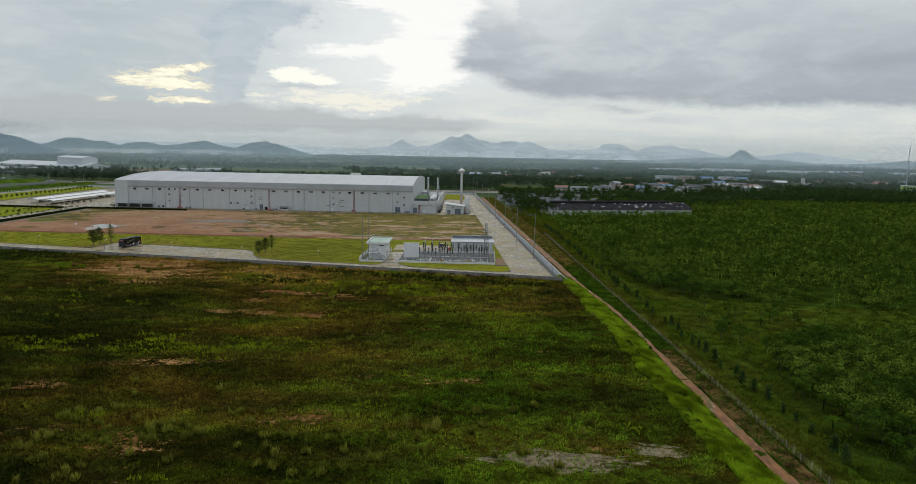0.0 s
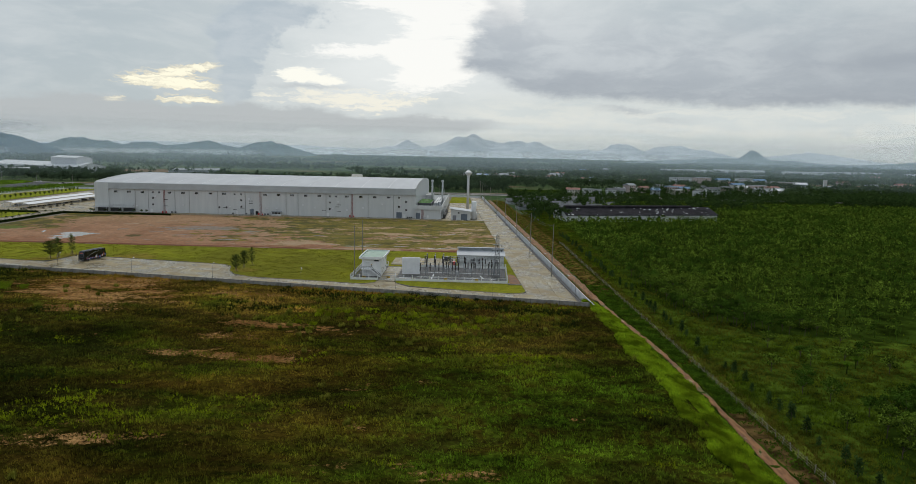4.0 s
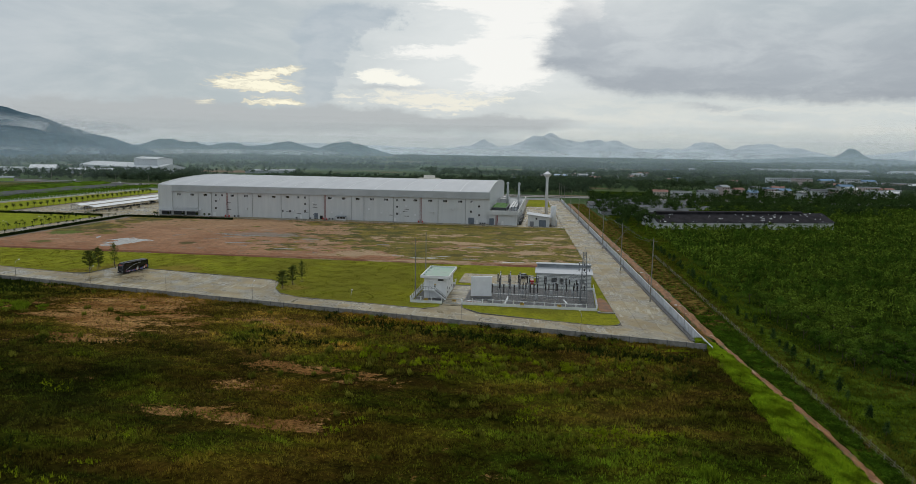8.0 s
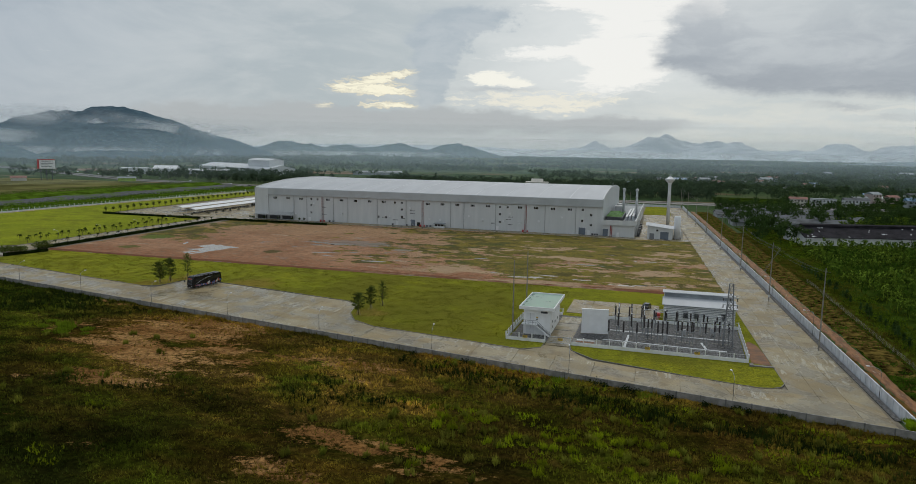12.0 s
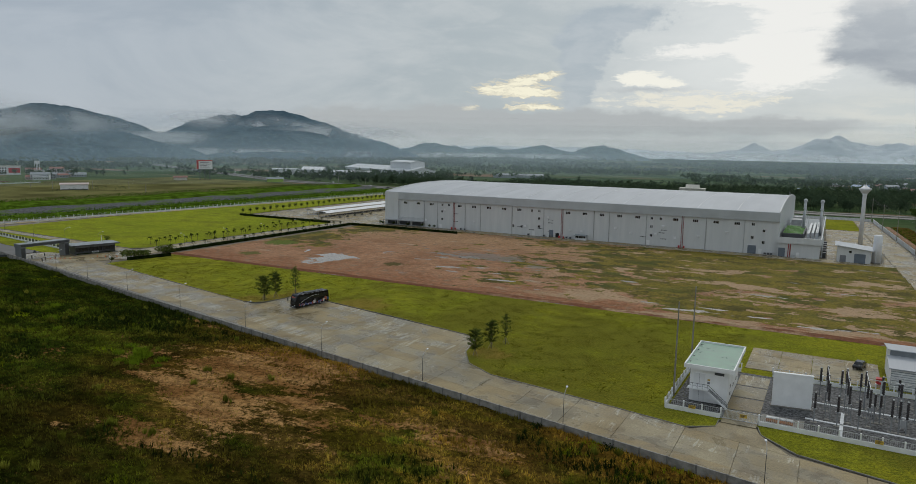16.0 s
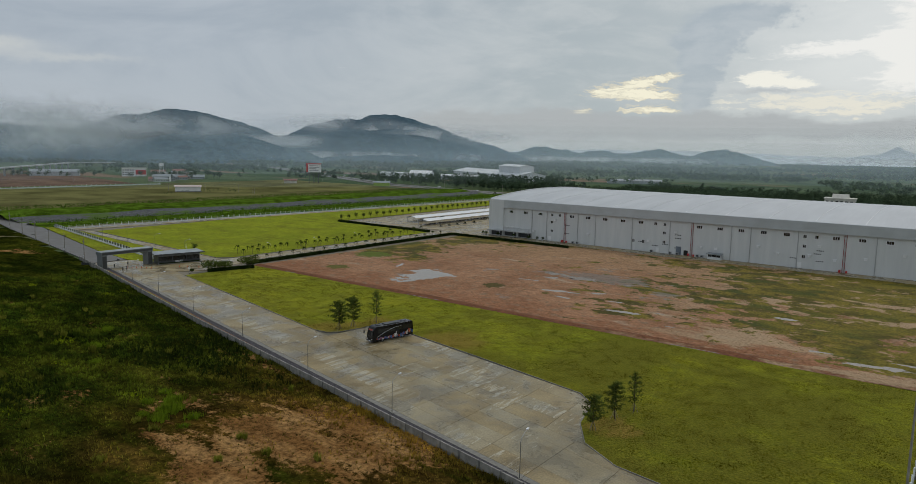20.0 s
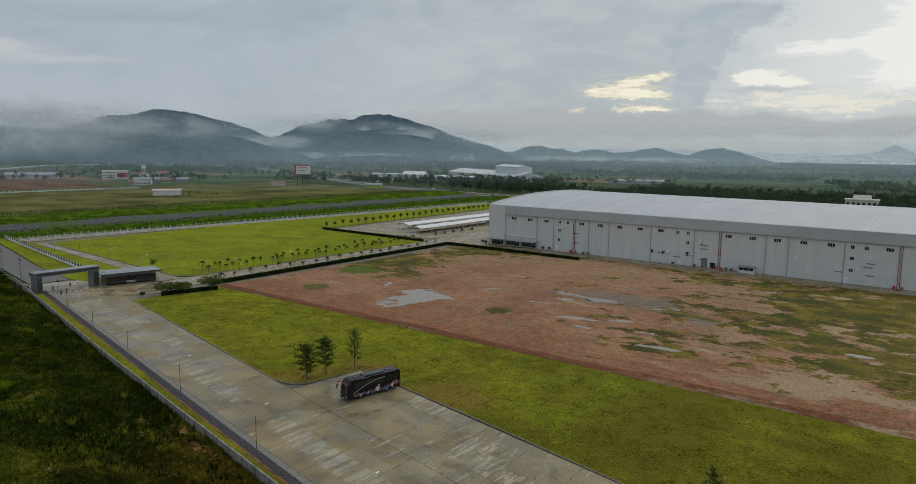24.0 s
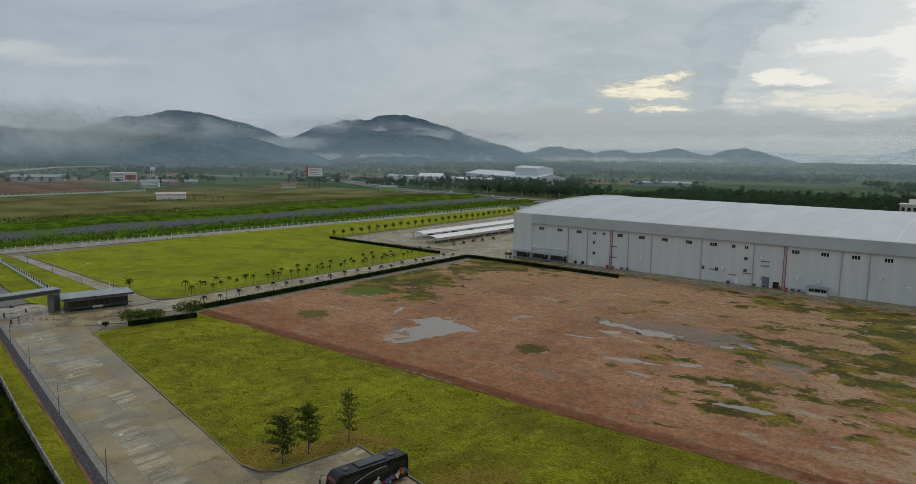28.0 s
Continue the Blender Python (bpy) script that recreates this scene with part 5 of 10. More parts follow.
band("fence_verge", fence_xs, lambda y: fence_xs(y) + 3.8, -300, 300, OUT + 0.1, STRAW, "dry brown grass along the fence", 0.15, 7)

band("meadow", lambda y: fence_xs(y) + 3.6, lambda y: np.interp(y, [-300, -147, -110, -91, -74, -69, -42, -30, -6, 40], [21, 23, 26, 37, 56, 100, 100, 40, 23, 18]), -300, 40, OUT + 0.12, MEADOW, "weedy green meadow beside the young plantation", 0.06, 33, 1.2)

# west side: embankment, stone lining and fields
def along(line_x, y0, y1, k=24):
    return [(line_x + 0.03 * (y - 100) + 1.5 * math.sin(y * 0.05), y) for y in np.linspace(y0, y1, k)]


def ribbon(name, rows, y0, y1, m, label):
    """A bank with the cross-section rows of (x, z) along y."""
    s, k = Shape(), 60
    ys = np.linspace(y0, y1, k)
    for y in ys:
        s.v += [(x + 0.03 * (y - 100) + 2.0 * math.sin(y * 0.045 + x), y, z + (0.35 * math.sin(y * 0.09 + x * 0.3) if 0 < i < len(rows) - 1 else 0)) for i, (x, z) in enumerate(rows)]
    c = len(rows)
    s.f = [(i * c + j, i * c + j + 1, (i + 1) * c + j + 1, (i + 1) * c + j) for i in range(k - 1) for j in range(c - 1)]
    alone(name, s, m, label, kind="structure", smooth=True)


ribbon("bank_near", [(-478, OUT - 0.2), (-490, OUT + 0.5), (-503, OUT + 0.9), (-512, OUT - 0.1)], 96, 560, BANK, "dark weedy strip outside the west fence")
ribbon("stone_lining", [(-510, OUT - 0.3), (-518, OUT + 0.7), (-532, OUT + 2.2), (-536, OUT + 1.6)], 96, 540, CANAL_STONE, "grey stone lining of a drainage bank")
ribbon("bank_far", [(-533, OUT + 0.8), (-540, OUT + 3.0), (-552, OUT + 3.8), (-575, OUT + 3.0), (-600, OUT - 0.2)], 96, 540, BANK, "bright green grassy embankment")
sheet("scrub_field", [(-596, 90), (-590, 520), (-700, 560), (-860, 560), (-860, 60)], OUT + 0.02, WEST_SOIL, "brown scrubby flat field")
sheet("ploughed_field", [(-870, 120), (-870, 350), (-1090, 380), (-1300, 300), (-1300, 60)], OUT + 0.03, RED_SOIL, "ploughed red soil field")
sheet("green_strip", [(-840, 90), (-835, 365), (-868, 370), (-872, 90)], OUT + 0.04, BANK, "green strip beside a far wall")

# hills
def hill(name, cx, cy, h, rx, ry, seed, m, label, turn=0.0, base=OUT - 3, lumps=0.22, blunt=1.7, crowns=7.0):
    k, c = 56, 40
    noise.seed_set(seed)
    X, Y = np.meshgrid(np.linspace(-1, 1, k), np.linspace(-1, 1, c))
    R = np.sqrt(X**2 + Y**2)
    Z = np.clip(1 - R ** blunt, 0, None) ** 1.35
    N = np.array([[noise.fractal(Vector((x * 3.2 + seed, y * 3.2, seed * 0.7)), 0.9, 2.1, 6) for x in X[0]] for y in Y[:, 0]])
    Z = Z * (1 + lumps * 1.1 * N) + lumps * 0.12 * N * (R < 1) * np.clip(1 - R, 0, 1)
    Z = Z / Z.max()
    # finer grid, with the crowns of the wood
    k2, c2 = 190, 120
    u, t = np.linspace(0, k - 1, k2), np.linspace(0, c - 1, c2)
    Z = np.array([np.interp(u, np.arange(k), row) for row in Z])
    Z = np.array([np.interp(t, np.arange(c), col) for col in Z.T]).T
    X, Y = np.meshgrid(np.linspace(-1, 1, k2), np.linspace(-1, 1, c2))
    k, c = k2, c2
    Z = Z + crowns / (h - base) * (fbm(X * rx, Y * ry, 42.0, seed, 3, 0.7) + 0.25) * np.clip(Z * 8, 0, 1)
    ca, sa = math.cos(turn), math.sin(turn)
    v = np.c_[(cx + X * rx * ca - Y * ry * sa).ravel(), (cy + X * rx * sa + Y * ry * ca).ravel(), (base + Z * (h - base)).ravel()]
    i = (np.arange(c - 1)[:, None] * k + np.arange(k - 1)).ravel()
    f = np.c_[i, i + 1, i + k + 1, i + k]
    me = mesh_np(name, v, f, m)
    me.shade_smooth()
    alone(name, me, m, label, kind="structure")


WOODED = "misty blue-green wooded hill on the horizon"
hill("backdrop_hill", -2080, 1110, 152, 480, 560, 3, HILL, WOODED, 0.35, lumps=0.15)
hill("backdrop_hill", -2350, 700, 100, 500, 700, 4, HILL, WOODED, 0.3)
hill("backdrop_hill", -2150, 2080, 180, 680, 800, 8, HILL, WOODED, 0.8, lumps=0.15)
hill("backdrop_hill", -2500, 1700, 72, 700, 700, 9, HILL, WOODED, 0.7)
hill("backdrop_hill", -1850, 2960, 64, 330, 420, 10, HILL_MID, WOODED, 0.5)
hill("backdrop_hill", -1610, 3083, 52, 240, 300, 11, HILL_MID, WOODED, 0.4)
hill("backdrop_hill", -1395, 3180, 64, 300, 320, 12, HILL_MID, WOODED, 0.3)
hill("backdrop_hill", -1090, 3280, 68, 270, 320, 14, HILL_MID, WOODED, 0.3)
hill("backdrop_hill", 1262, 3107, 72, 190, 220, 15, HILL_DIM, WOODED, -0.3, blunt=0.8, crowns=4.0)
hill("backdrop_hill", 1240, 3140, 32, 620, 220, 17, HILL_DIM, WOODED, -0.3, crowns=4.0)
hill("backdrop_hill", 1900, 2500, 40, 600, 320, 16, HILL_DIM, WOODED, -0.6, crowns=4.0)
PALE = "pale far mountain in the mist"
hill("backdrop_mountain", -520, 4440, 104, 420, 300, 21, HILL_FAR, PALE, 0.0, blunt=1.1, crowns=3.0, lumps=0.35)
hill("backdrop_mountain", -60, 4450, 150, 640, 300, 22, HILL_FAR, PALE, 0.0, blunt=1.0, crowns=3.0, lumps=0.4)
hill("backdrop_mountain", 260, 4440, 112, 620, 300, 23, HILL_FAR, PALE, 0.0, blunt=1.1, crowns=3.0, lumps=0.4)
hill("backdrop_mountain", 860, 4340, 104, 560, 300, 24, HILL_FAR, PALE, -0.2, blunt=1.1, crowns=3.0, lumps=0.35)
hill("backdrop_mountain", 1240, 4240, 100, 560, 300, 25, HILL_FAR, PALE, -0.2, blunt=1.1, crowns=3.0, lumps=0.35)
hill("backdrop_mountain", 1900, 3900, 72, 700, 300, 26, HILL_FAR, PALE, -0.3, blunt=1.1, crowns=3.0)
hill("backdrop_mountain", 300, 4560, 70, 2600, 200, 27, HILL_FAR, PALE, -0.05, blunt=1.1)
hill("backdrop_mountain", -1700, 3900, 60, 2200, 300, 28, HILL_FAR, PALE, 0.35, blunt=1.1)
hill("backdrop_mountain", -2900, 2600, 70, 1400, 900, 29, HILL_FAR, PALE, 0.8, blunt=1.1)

# ---- the works ----
FX0, FX1, FY0, FY1, EAVE, CROWN = -297.0, -77.3, 252.6, 384.0, 19.8, 23.8


def arch(y, top=CROWN):
    t = (y - (FY0 + FY1) / 2) / ((FY1 - FY0) / 2)
    return EAVE + (top - EAVE) * (1 - abs(t) ** 2.2)


works_hall = thing("factory_hall", pose(0, 0, 0), "long pale grey metal-clad factory hall with arched white roof", "factory")
# cladding bays between the downpipes
BAYS = [-287.4, -269.3, -260.2, -249.2, -241.9, -232.0, -212.4, -193.6, -183.0, -165.6, -157.4, -138.3, -120.6, -109.6, -92.3, FX1]
for a, b in zip(BAYS, BAYS[1:]):
    part("wall_panel", Shape().box(a + 0.04, b - 0.04, FY0 + 0.8, FY0 + 1.2, -0.2, 15.9), CLADDING, works_hall)
part("wall_inner", Shape().box(FX0 + 0.6, FX1 - 0.6, FY0 + 1.25, FY0 + 1.4, -0.2, 19.0), PIPE_GREY, works_hall)
part("end_bay", Shape().box(FX0, -287.4, FY0, FY0 + 1.2, -0.2, EAVE), CLADDING, works_hall)
part("fascia", Shape().box(-287.35, FX1, FY0, FY0 + 1.2, 15.7, EAVE), FASCIA, works_hall, "smooth grey eaves fascia")
part("fascia_lip", Shape().box(-287.35, FX1 + 0.02, FY0 - 0.06, FY0 + 0.78, 15.55, 15.69), PIPE_GREY, works_hall)
ys = np.linspace(FY0 + 1.2, FY1, 29)
for x, name in ((FX0, "gable_west"), (FX1 - 0.5, "gable_east")):
    prof = [(FY0 + 1.2, -0.2)] + [(y, arch(y) + 0.45) for y in ys] + [(FY1, -0.2)]
    part("gable_wall", Shape().extrude_x(prof[::-1], x, x + 0.5), CLADDING, works_hall)
part("back_wall", Shape().box(FX0 + 0.5, FX1 - 0.5, FY1 - 0.5, FY1, -0.2, EAVE), CLADDING, works_hall)
ROOF_LINES = np.linspace(FX0 + 0.5, FX1 - 0.5, 13)
yr = np.r_[FY0 + 0.02, np.linspace(FY0 + 1.4, FY1, 28)]
for a, b in zip(ROOF_LINES, ROOF_LINES[1:]):
    s, k = Shape(), len(yr)
    zz = [max(arch(y), EAVE + 0.02) for y in yr]
    s.v = [(x, y, z) for x in (a + 0.02, b - 0.02) for y, z in zip(yr, zz)] + [(x, y, z - 0.25) for x in (a + 0.02, b - 0.02) for y, z in zip(yr, zz)]
    s.f = [(i, k + i, k + i + 1, i + 1) for i in range(k - 1)] + [(2 * k + i, 2 * k + i + 1, 3 * k + i + 1, 3 * k + i) for i in range(k - 1)]
    s.f += [(0, 2 * k, 3 * k, k), (k - 1, 2 * k - 1, 4 * k - 1, 3 * k - 1)]
    part("roof_sheet", s, ROOF, works_hall, smooth=True)
for x in ROOF_LINES[1:-1]:
    s = Shape()
    for i in range(1, len(yr) - 1):
        s.bar((x, yr[i], arch(yr[i]) + 0.05), (x, yr[i + 1], arch(yr[i + 1]) + 0.05), 0.34, 0.12)
    part("roof_joint", s, ROOF_STRIP, works_hall)
part("ridge_mast", Shape().can(FX1 - 0.3, 322, CROWN, CROWN + 2.4, 0.12, 0.08), STEEL, works_hall)


def window(x, z, w, h, panes, parent, y=FY0 + 0.8):
    f = Shape()
    for zz in (z - h / 2, z + h / 2):
        f.box(x - w / 2 - 0.06, x + w / 2 + 0.06, y - 0.08, y + 0.05, zz - 0.05, zz + 0.05)
    for i in range(panes + 1):
        xx = x - w / 2 + w * i / panes
        f.box(xx - 0.05, xx + 0.05, y - 0.08, y + 0.05, z - h / 2 + 0.05, z + h / 2 - 0.05)
    fr = part("window", f, SIGN_WHITE, parent)
    for i in range(panes):
        a = x - w / 2 + w * i / panes + 0.05
        part("pane", Shape().box(a, a + w / panes - 0.1, y - 0.03, y + 0.03, z - h / 2 + 0.05, z + h / 2 - 0.05), GLASS_DARK, fr)


for x in (-282.7, -273.5, -264.3, -245.6, -236.3, -226.9, -217.4, -208.1, -179.9, -170.7, -161.5, -152.2, -142.9, -124.1, -114.7, -105.2, -95.7):
    window(x, 13.7, 2.5, 1.35, 3, works_hall)
for x, z in ((-257.1, 13.75), (-252.7, 13.75), (-257.1, 9.9), (-257.1, 5.4), (-200.8, 13.65), (-196.3, 13.65), (-196.3, 9.6), (-196.3, 5.2), (-135.8, 13.6), (-131.3, 13.6), (-135.8, 9.4), (-135.8, 5.0),
             (-88.6, 13.8), (-88.7, 7.6), (-83.8, 11.0), (-83.8, 5.5)):
    window(x, z, 1.3, 1.35, 2, works_hall)


def plate(name, x0, x1, z0, z1, m, proud=0.12, parent=works_hall, y=FY0 + 0.8, label=""):
    return part(name, Shape().box(x0, x1, y - proud, y - 0.003, z0, z1), m, parent, label)


for x0, x1, z1, m in ((-90.4, -86.7, 3.9, DOOR_BLUE), (-190.3, -187.9, 3.9, DOOR_BLUE), (-186.6, -184.6, 2.4, GLASS_DARK), (-200, -198.6, 2.2, DOOR_WHITE), (-259.2, -257.4, 2.3, DOOR_WHITE), (-138, -136.4, 2.3, DOOR_WHITE), (-85.6, -84.2, 2.3, DOOR_WHITE)):
    d = plate("door", x0, x1, 0.02, z1, m)
    part("door_frame", Shape().box(x0 - 0.12, x1 + 0.12, FY0 + 0.66, FY0 + 0.797, z1, z1 + 0.14), SIGN_WHITE, d)
for x in BAYS[1:-1]:
    if x not in (-249.2, -183.0, -120.6):
        part("downpipe", Shape().can(x, FY0 + 0.62, 0.0, 15.6, 0.16, sides=8), PIPE_GREY, works_hall)
for x in (-249.2, -183.0, -120.6):
    for dx in (-0.45, 0.35):
        p = part("red_pipe", Shape().can(x + dx, FY0 + 0.5, 0.0, 15.6, 0.11, sides=8), PIPE_RED, works_hall, "red fire main riser")
    part("valve_box", Shape().box(x - 1.7, x - 0.9, FY0 - 0.1, FY0 + 0.5, 0.0, 1.1), RED_PAINT, works_hall, "red valve box")
    part("valve_box", Shape().box(x + 0.9, x + 1.5, FY0 - 0.1, FY0 + 0.5, 0.0, 0.9), RED_PAINT, works_hall, "red valve box")
# louvres, cowls and cable trays
r = random.Random(4)
for x, z in ((-249.5, 9.0), (-249.5, 4.6), (-191, 9.2), (-191, 7.6), (-191, 3.0), (-197, 4.2), (-209, 4.4), (-202, 3.2), (-131, 8.0), (-131, 3.6), (-141, 4.0), (-132, 6.6)):
    for i in range(4):
        part("vent_slot", Shape().box(x + i * 0.75, x + i * 0.75 + 0.5, FY0 + 0.69, FY0 + 0.797, z - 0.2, z + 0.2), FRAME_DARK, works_hall)
for x, z in ((-255, 11), (-236, 5.3), (-190.8, 10.6), (-204, 5.0), (-178.5, 4.6), (-172, 4.4), (-154, 7.4), (-146, 5.2), (-130, 9.8), (-133.5, 5.6), (-113, 6.2), (-124, 4.6), (-100, 9.0), (-268, 4.2)):
    part("vent_cowl", Shape().box(x - 0.55, x + 0.55, FY0 + 0.1, FY0 + 0.797, z - 0.4, z + 0.45).box(x - 0.7, x + 0.7, FY0 - 0.05, FY0 + 0.797, z + 0.452, z + 0.55), SIGN_WHITE, works_hall)
for x in (-211.5, -206.5):
    window(x, 4.6, 1.2, 1.6, 2, works_hall)
# loading canopy on the west end
part("canopy", Shape().box(-296.4, -268.8, FY0 - 3.4, FY0 - 0.005, 3.0, 3.35), PIPE_GREY, works_hall, "flat loading canopy")
for x in (-296.0, -287.6, -278.5, -269.2):
    part("canopy_post", Shape().box(x - 0.12, x + 0.12, FY0 - 3.2, FY0 - 2.96, 0.0, 2.998), PIPE_GREY, works_hall)
for x0, x1 in ((-295, -288.2), (-286.8, -279.2), (-277.8, -270)):
    plate("loading_door", x0, x1, 0.3, 2.7, FRAME_DARK, 0.1, y=FY0 + (0.0 if x1 < -287.4 else 0.8))
part("ledge", Shape().box(-287.2, -269.4, FY0 + 0.3, FY0 + 0.795, 4.9, 5.25), CLADDING, works_hall)
for x in (-284, -277, -270):
    part("brace", Shape().bar((x, FY0 - 3.0, 3.4), (x, FY0 + 0.75, 5.4), 0.1, 0.1), PIPE_GREY, works_hall)


def booth(x, y):
    b = thing("smoking_shelter", pose(x, y, 0.0), "small pale metal shelter against the hall wall", "shelter")
    part("wall", Shape().box(-3.0, 3.0, -1.2, 1.2, 0.0, 1.1), CLADDING, b)
    for i in range(6):
        a = -2.7 + i * 0.9
        part("pane", Shape().box(a + 0.05, a + 0.85, -1.15, -1.1, 1.12, 2.1), GLASS_DARK, b)
    for a in (-2.9, -1.0, 1.0, 2.9):
        part("post", Shape().box(a - 0.06, a + 0.06, -1.2, -1.05, 1.102, 2.4), SIGN_WHITE, b)
    part("back_panel", Shape().box(-3.0, 3.0, 1.1, 1.2, 1.102, 2.6), CLADDING, b)
    part("roof", Shape().extrude_x([(-1.7, 2.35), (1.3, 2.65), (1.3, 2.8), (-1.7, 2.5)], -3.4, 3.4), ROOF_GREY, b)


booth(-171.6, 251.2)


def planter_palm(x, y):
    b = thing("potted_palm", pose(x, y, 0.0), "small palm in a round pot by the wall", "potted plant", "potted palms by the hall")
    part("pot", Shape().can(0, 0, 0, 0.5, 0.3, 0.42, 10), CONCRETE_PALE, b)
    part("stem", Shape().can(0, 0, 0.4, 1.2, 0.09, 0.06, 6), BARK, b)
    rg = np.random.default_rng(int(abs(x)))
    v, f = leaves(rg, np.tile((0, 0, 1.6), (60, 1)), np.full(60, 0.9), np.full(60, 0.32))
    part("crown", mesh_np("crown", v, f, LEAF_PALM), LEAF_PALM, b)


for x in (-297.8, -288.0, -278.0, -268.2, -263.0, -259.8, -296):
    planter_palm(x, 248.6)
for x in (-201.5, -192.4, -189.0, -179.6, -177.5, -243.5, -241, -82.6, -81.2, -79.9):
    b = thing("outdoor_unit", pose(x, 251.6, 0.0), "grey outdoor cooling unit on the apron", "cooling unit", "outdoor units")
    part("casing", Shape().box(-0.6, 0.6, -0.4, 0.4, 0.08, 1.25), PIPE_GREY, b)
    part("grille", Shape().box(-0.45, 0.45, -0.44, -0.402, 0.3, 1.1), FRAME_DARK, b)
    part("foot", Shape().box(-0.5, 0.5, -0.3, 0.3, 0.0, 0.078), KERB, b)

# ---- service annex on the east end ----
annex = thing("service_annex", pose(0, 0, 0), "low pale grey annex with parapet and roof plant", "annex")
AX0, AX1, AY0, AY1 = FX1 + 0.05, -60.0, 250.5, 384.0
part("wall_front", Shape().box(AX0, AX1, AY0 + 0.9, AY0 + 1.3, -0.1, 6.8), CLADDING, annex)
part("wall_east", Shape().box(AX1 - 0.4, AX1, AY0 + 1.32, AY1, -0.1, 6.8), CLADDING, annex)
part("parapet_front", Shape().box(AX0, AX1 + 0.5, AY0, AY0 + 0.6, 6.3, 9.0), CLADDING, annex)
part("parapet_east", Shape().box(AX1 + 0.1, AX1 + 0.5, AY0 + 0.62, AY1, 6.3, 9.0), CLADDING, annex)
part("roof_deck", Shape().box(AX0, AX1 + 0.09, AY0 + 0.62, AY1, 6.802, 7.1), ROOF_GREY, annex)
part("door", Shape().box(-77.0, -74.2, AY0 + 0.8, AY0 + 0.897, 0.0, 4.0), DOOR_BLUE, annex)
part("door", Shape().box(-69.5, -68.2, AY0 + 0.8, AY0 + 0.897, 0.0, 2.3), DOOR_WHITE, annex)
for dx in (-72.9, -72.1):
    part("red_pipe", Shape().can(dx, AY0 + 0.6, 0, 6.0, 0.2, sides=8), PIPE_RED, annex, "red fire main riser")
part("valve_box", Shape().box(-72.0, -69.9, AY0 - 0.1, AY0 + 0.5, 0.0, 1.2), STEEL, annex)
for i in range(9):
    yy = 262 + i * 4.2
    part("green_pipe", Shape().bar((AX0 + 1.0, yy, 10.2), (AX0 + 9.5, yy, 10.2), 1.1, 0.35), GREEN_PIPE, annex, "green roof pipework")
part("plant_frame", Shape().box(AX0 + 0.8, AX0 + 10, 260, 298, 7.1, 9.9), FRAME_DARK, annex)
for i in range(3):
    part("duct", Shape().box(AX0 + 11 + i * 1.8, AX0 + 12.1 + i * 1.8, 272, 330, 7.102, 9.3 + 0.3 * i), STEEL, annex)
for y in (312, 330):
    part("cooling_box", Shape().box(AX0 + 2, AX0 + 7, y, y + 10, 7.102, 12.0), PIPE_GREY, annex)
for i in range(6):
    yy = AY0 + 6 + i * 9
    part("side_duct", Shape().tube([((AX1 + 0.7, yy, 0.3), 0.35), ((AX1 + 0.7, yy, 4.6), 0.35), ((AX1 + 0.3, yy, 5.4), 0.35)], 8), STEEL, annex)
    part("side_unit", Shape().box(AX1 + 0.9, AX1 + 2.4, yy + 1.5, yy + 4.6, 0.0, 2.3), STEEL_DARK, annex)


def stack(x, y):
    b = thing("exhaust_stack", pose(x, y, 7.1), "tall galvanised exhaust stack with a cap", "chimney", "exhaust stacks")
    part("pipe", Shape().can(0, 0, 0, 16.3, 0.6, sides=14), STEEL, b, smooth=True)
    part("collar", Shape().can(0, 0, 12.5, 13.1, 0.8, sides=14), STEEL, b)
    part("cap", Shape().tube([((0, 0, 16.32), 0.95), ((0, 0, 17.1), 0.95), ((0, 0, 17.7), 0.3)], 14), STEEL, b)
    for a in range(3):
        an = a * 2.1
        part("stay", Shape().bar((1.0 * math.cos(an), 1.0 * math.sin(an), 12), (2.8 * math.cos(an), 2.8 * math.sin(an), 0), 0.12, 0.12), STEEL, b)


stack(-68.5, 290)
stack(-60.9, 287)

# ---- yard buildings beside the annex ----
hut = thing("pump_house", pose(0, 0, 0), "small pale pump house with a single-pitch white roof", "shed")
part("wall", Shape().extrude_x([(249.5, -0.1), (264.5, -0.1), (264.5, 5.6), (249.5, 5.6)], -53.2, -40.2), CLADDING, hut)
part("gable", Shape().add([(-53.2, 249.5, 5.602), (-40.2, 249.5, 5.602), (-53.2, 249.5, 7.2), (-53.2, 264.5, 5.602), (-40.2, 264.5, 5.602), (-53.2, 264.5, 7.2)], [(0, 1, 2), (3, 5, 4), (0, 2, 5, 3), (1, 4, 5, 2), (0, 3, 4, 1)]), CLADDING, hut)
part("roof", Shape().add([(-54.2, 248.6, 7.5), (-39.2, 248.6, 5.75), (-39.2, 265.4, 5.75), (-54.2, 265.4, 7.5), (-54.2, 248.6, 7.25), (-39.2, 248.6, 5.5), (-39.2, 265.4, 5.5), (-54.2, 265.4, 7.25)], [(0, 1, 2, 3), (7, 6, 5, 4), (0, 4, 5, 1), (1, 5, 6, 2), (2, 6, 7, 3), (3, 7, 4, 0)]), ROOF, hut)
part("roller_door", Shape().box(-46.5, -42.2, 249.38, 249.497, 0.0, 4.0), DOOR_BLUE, hut)
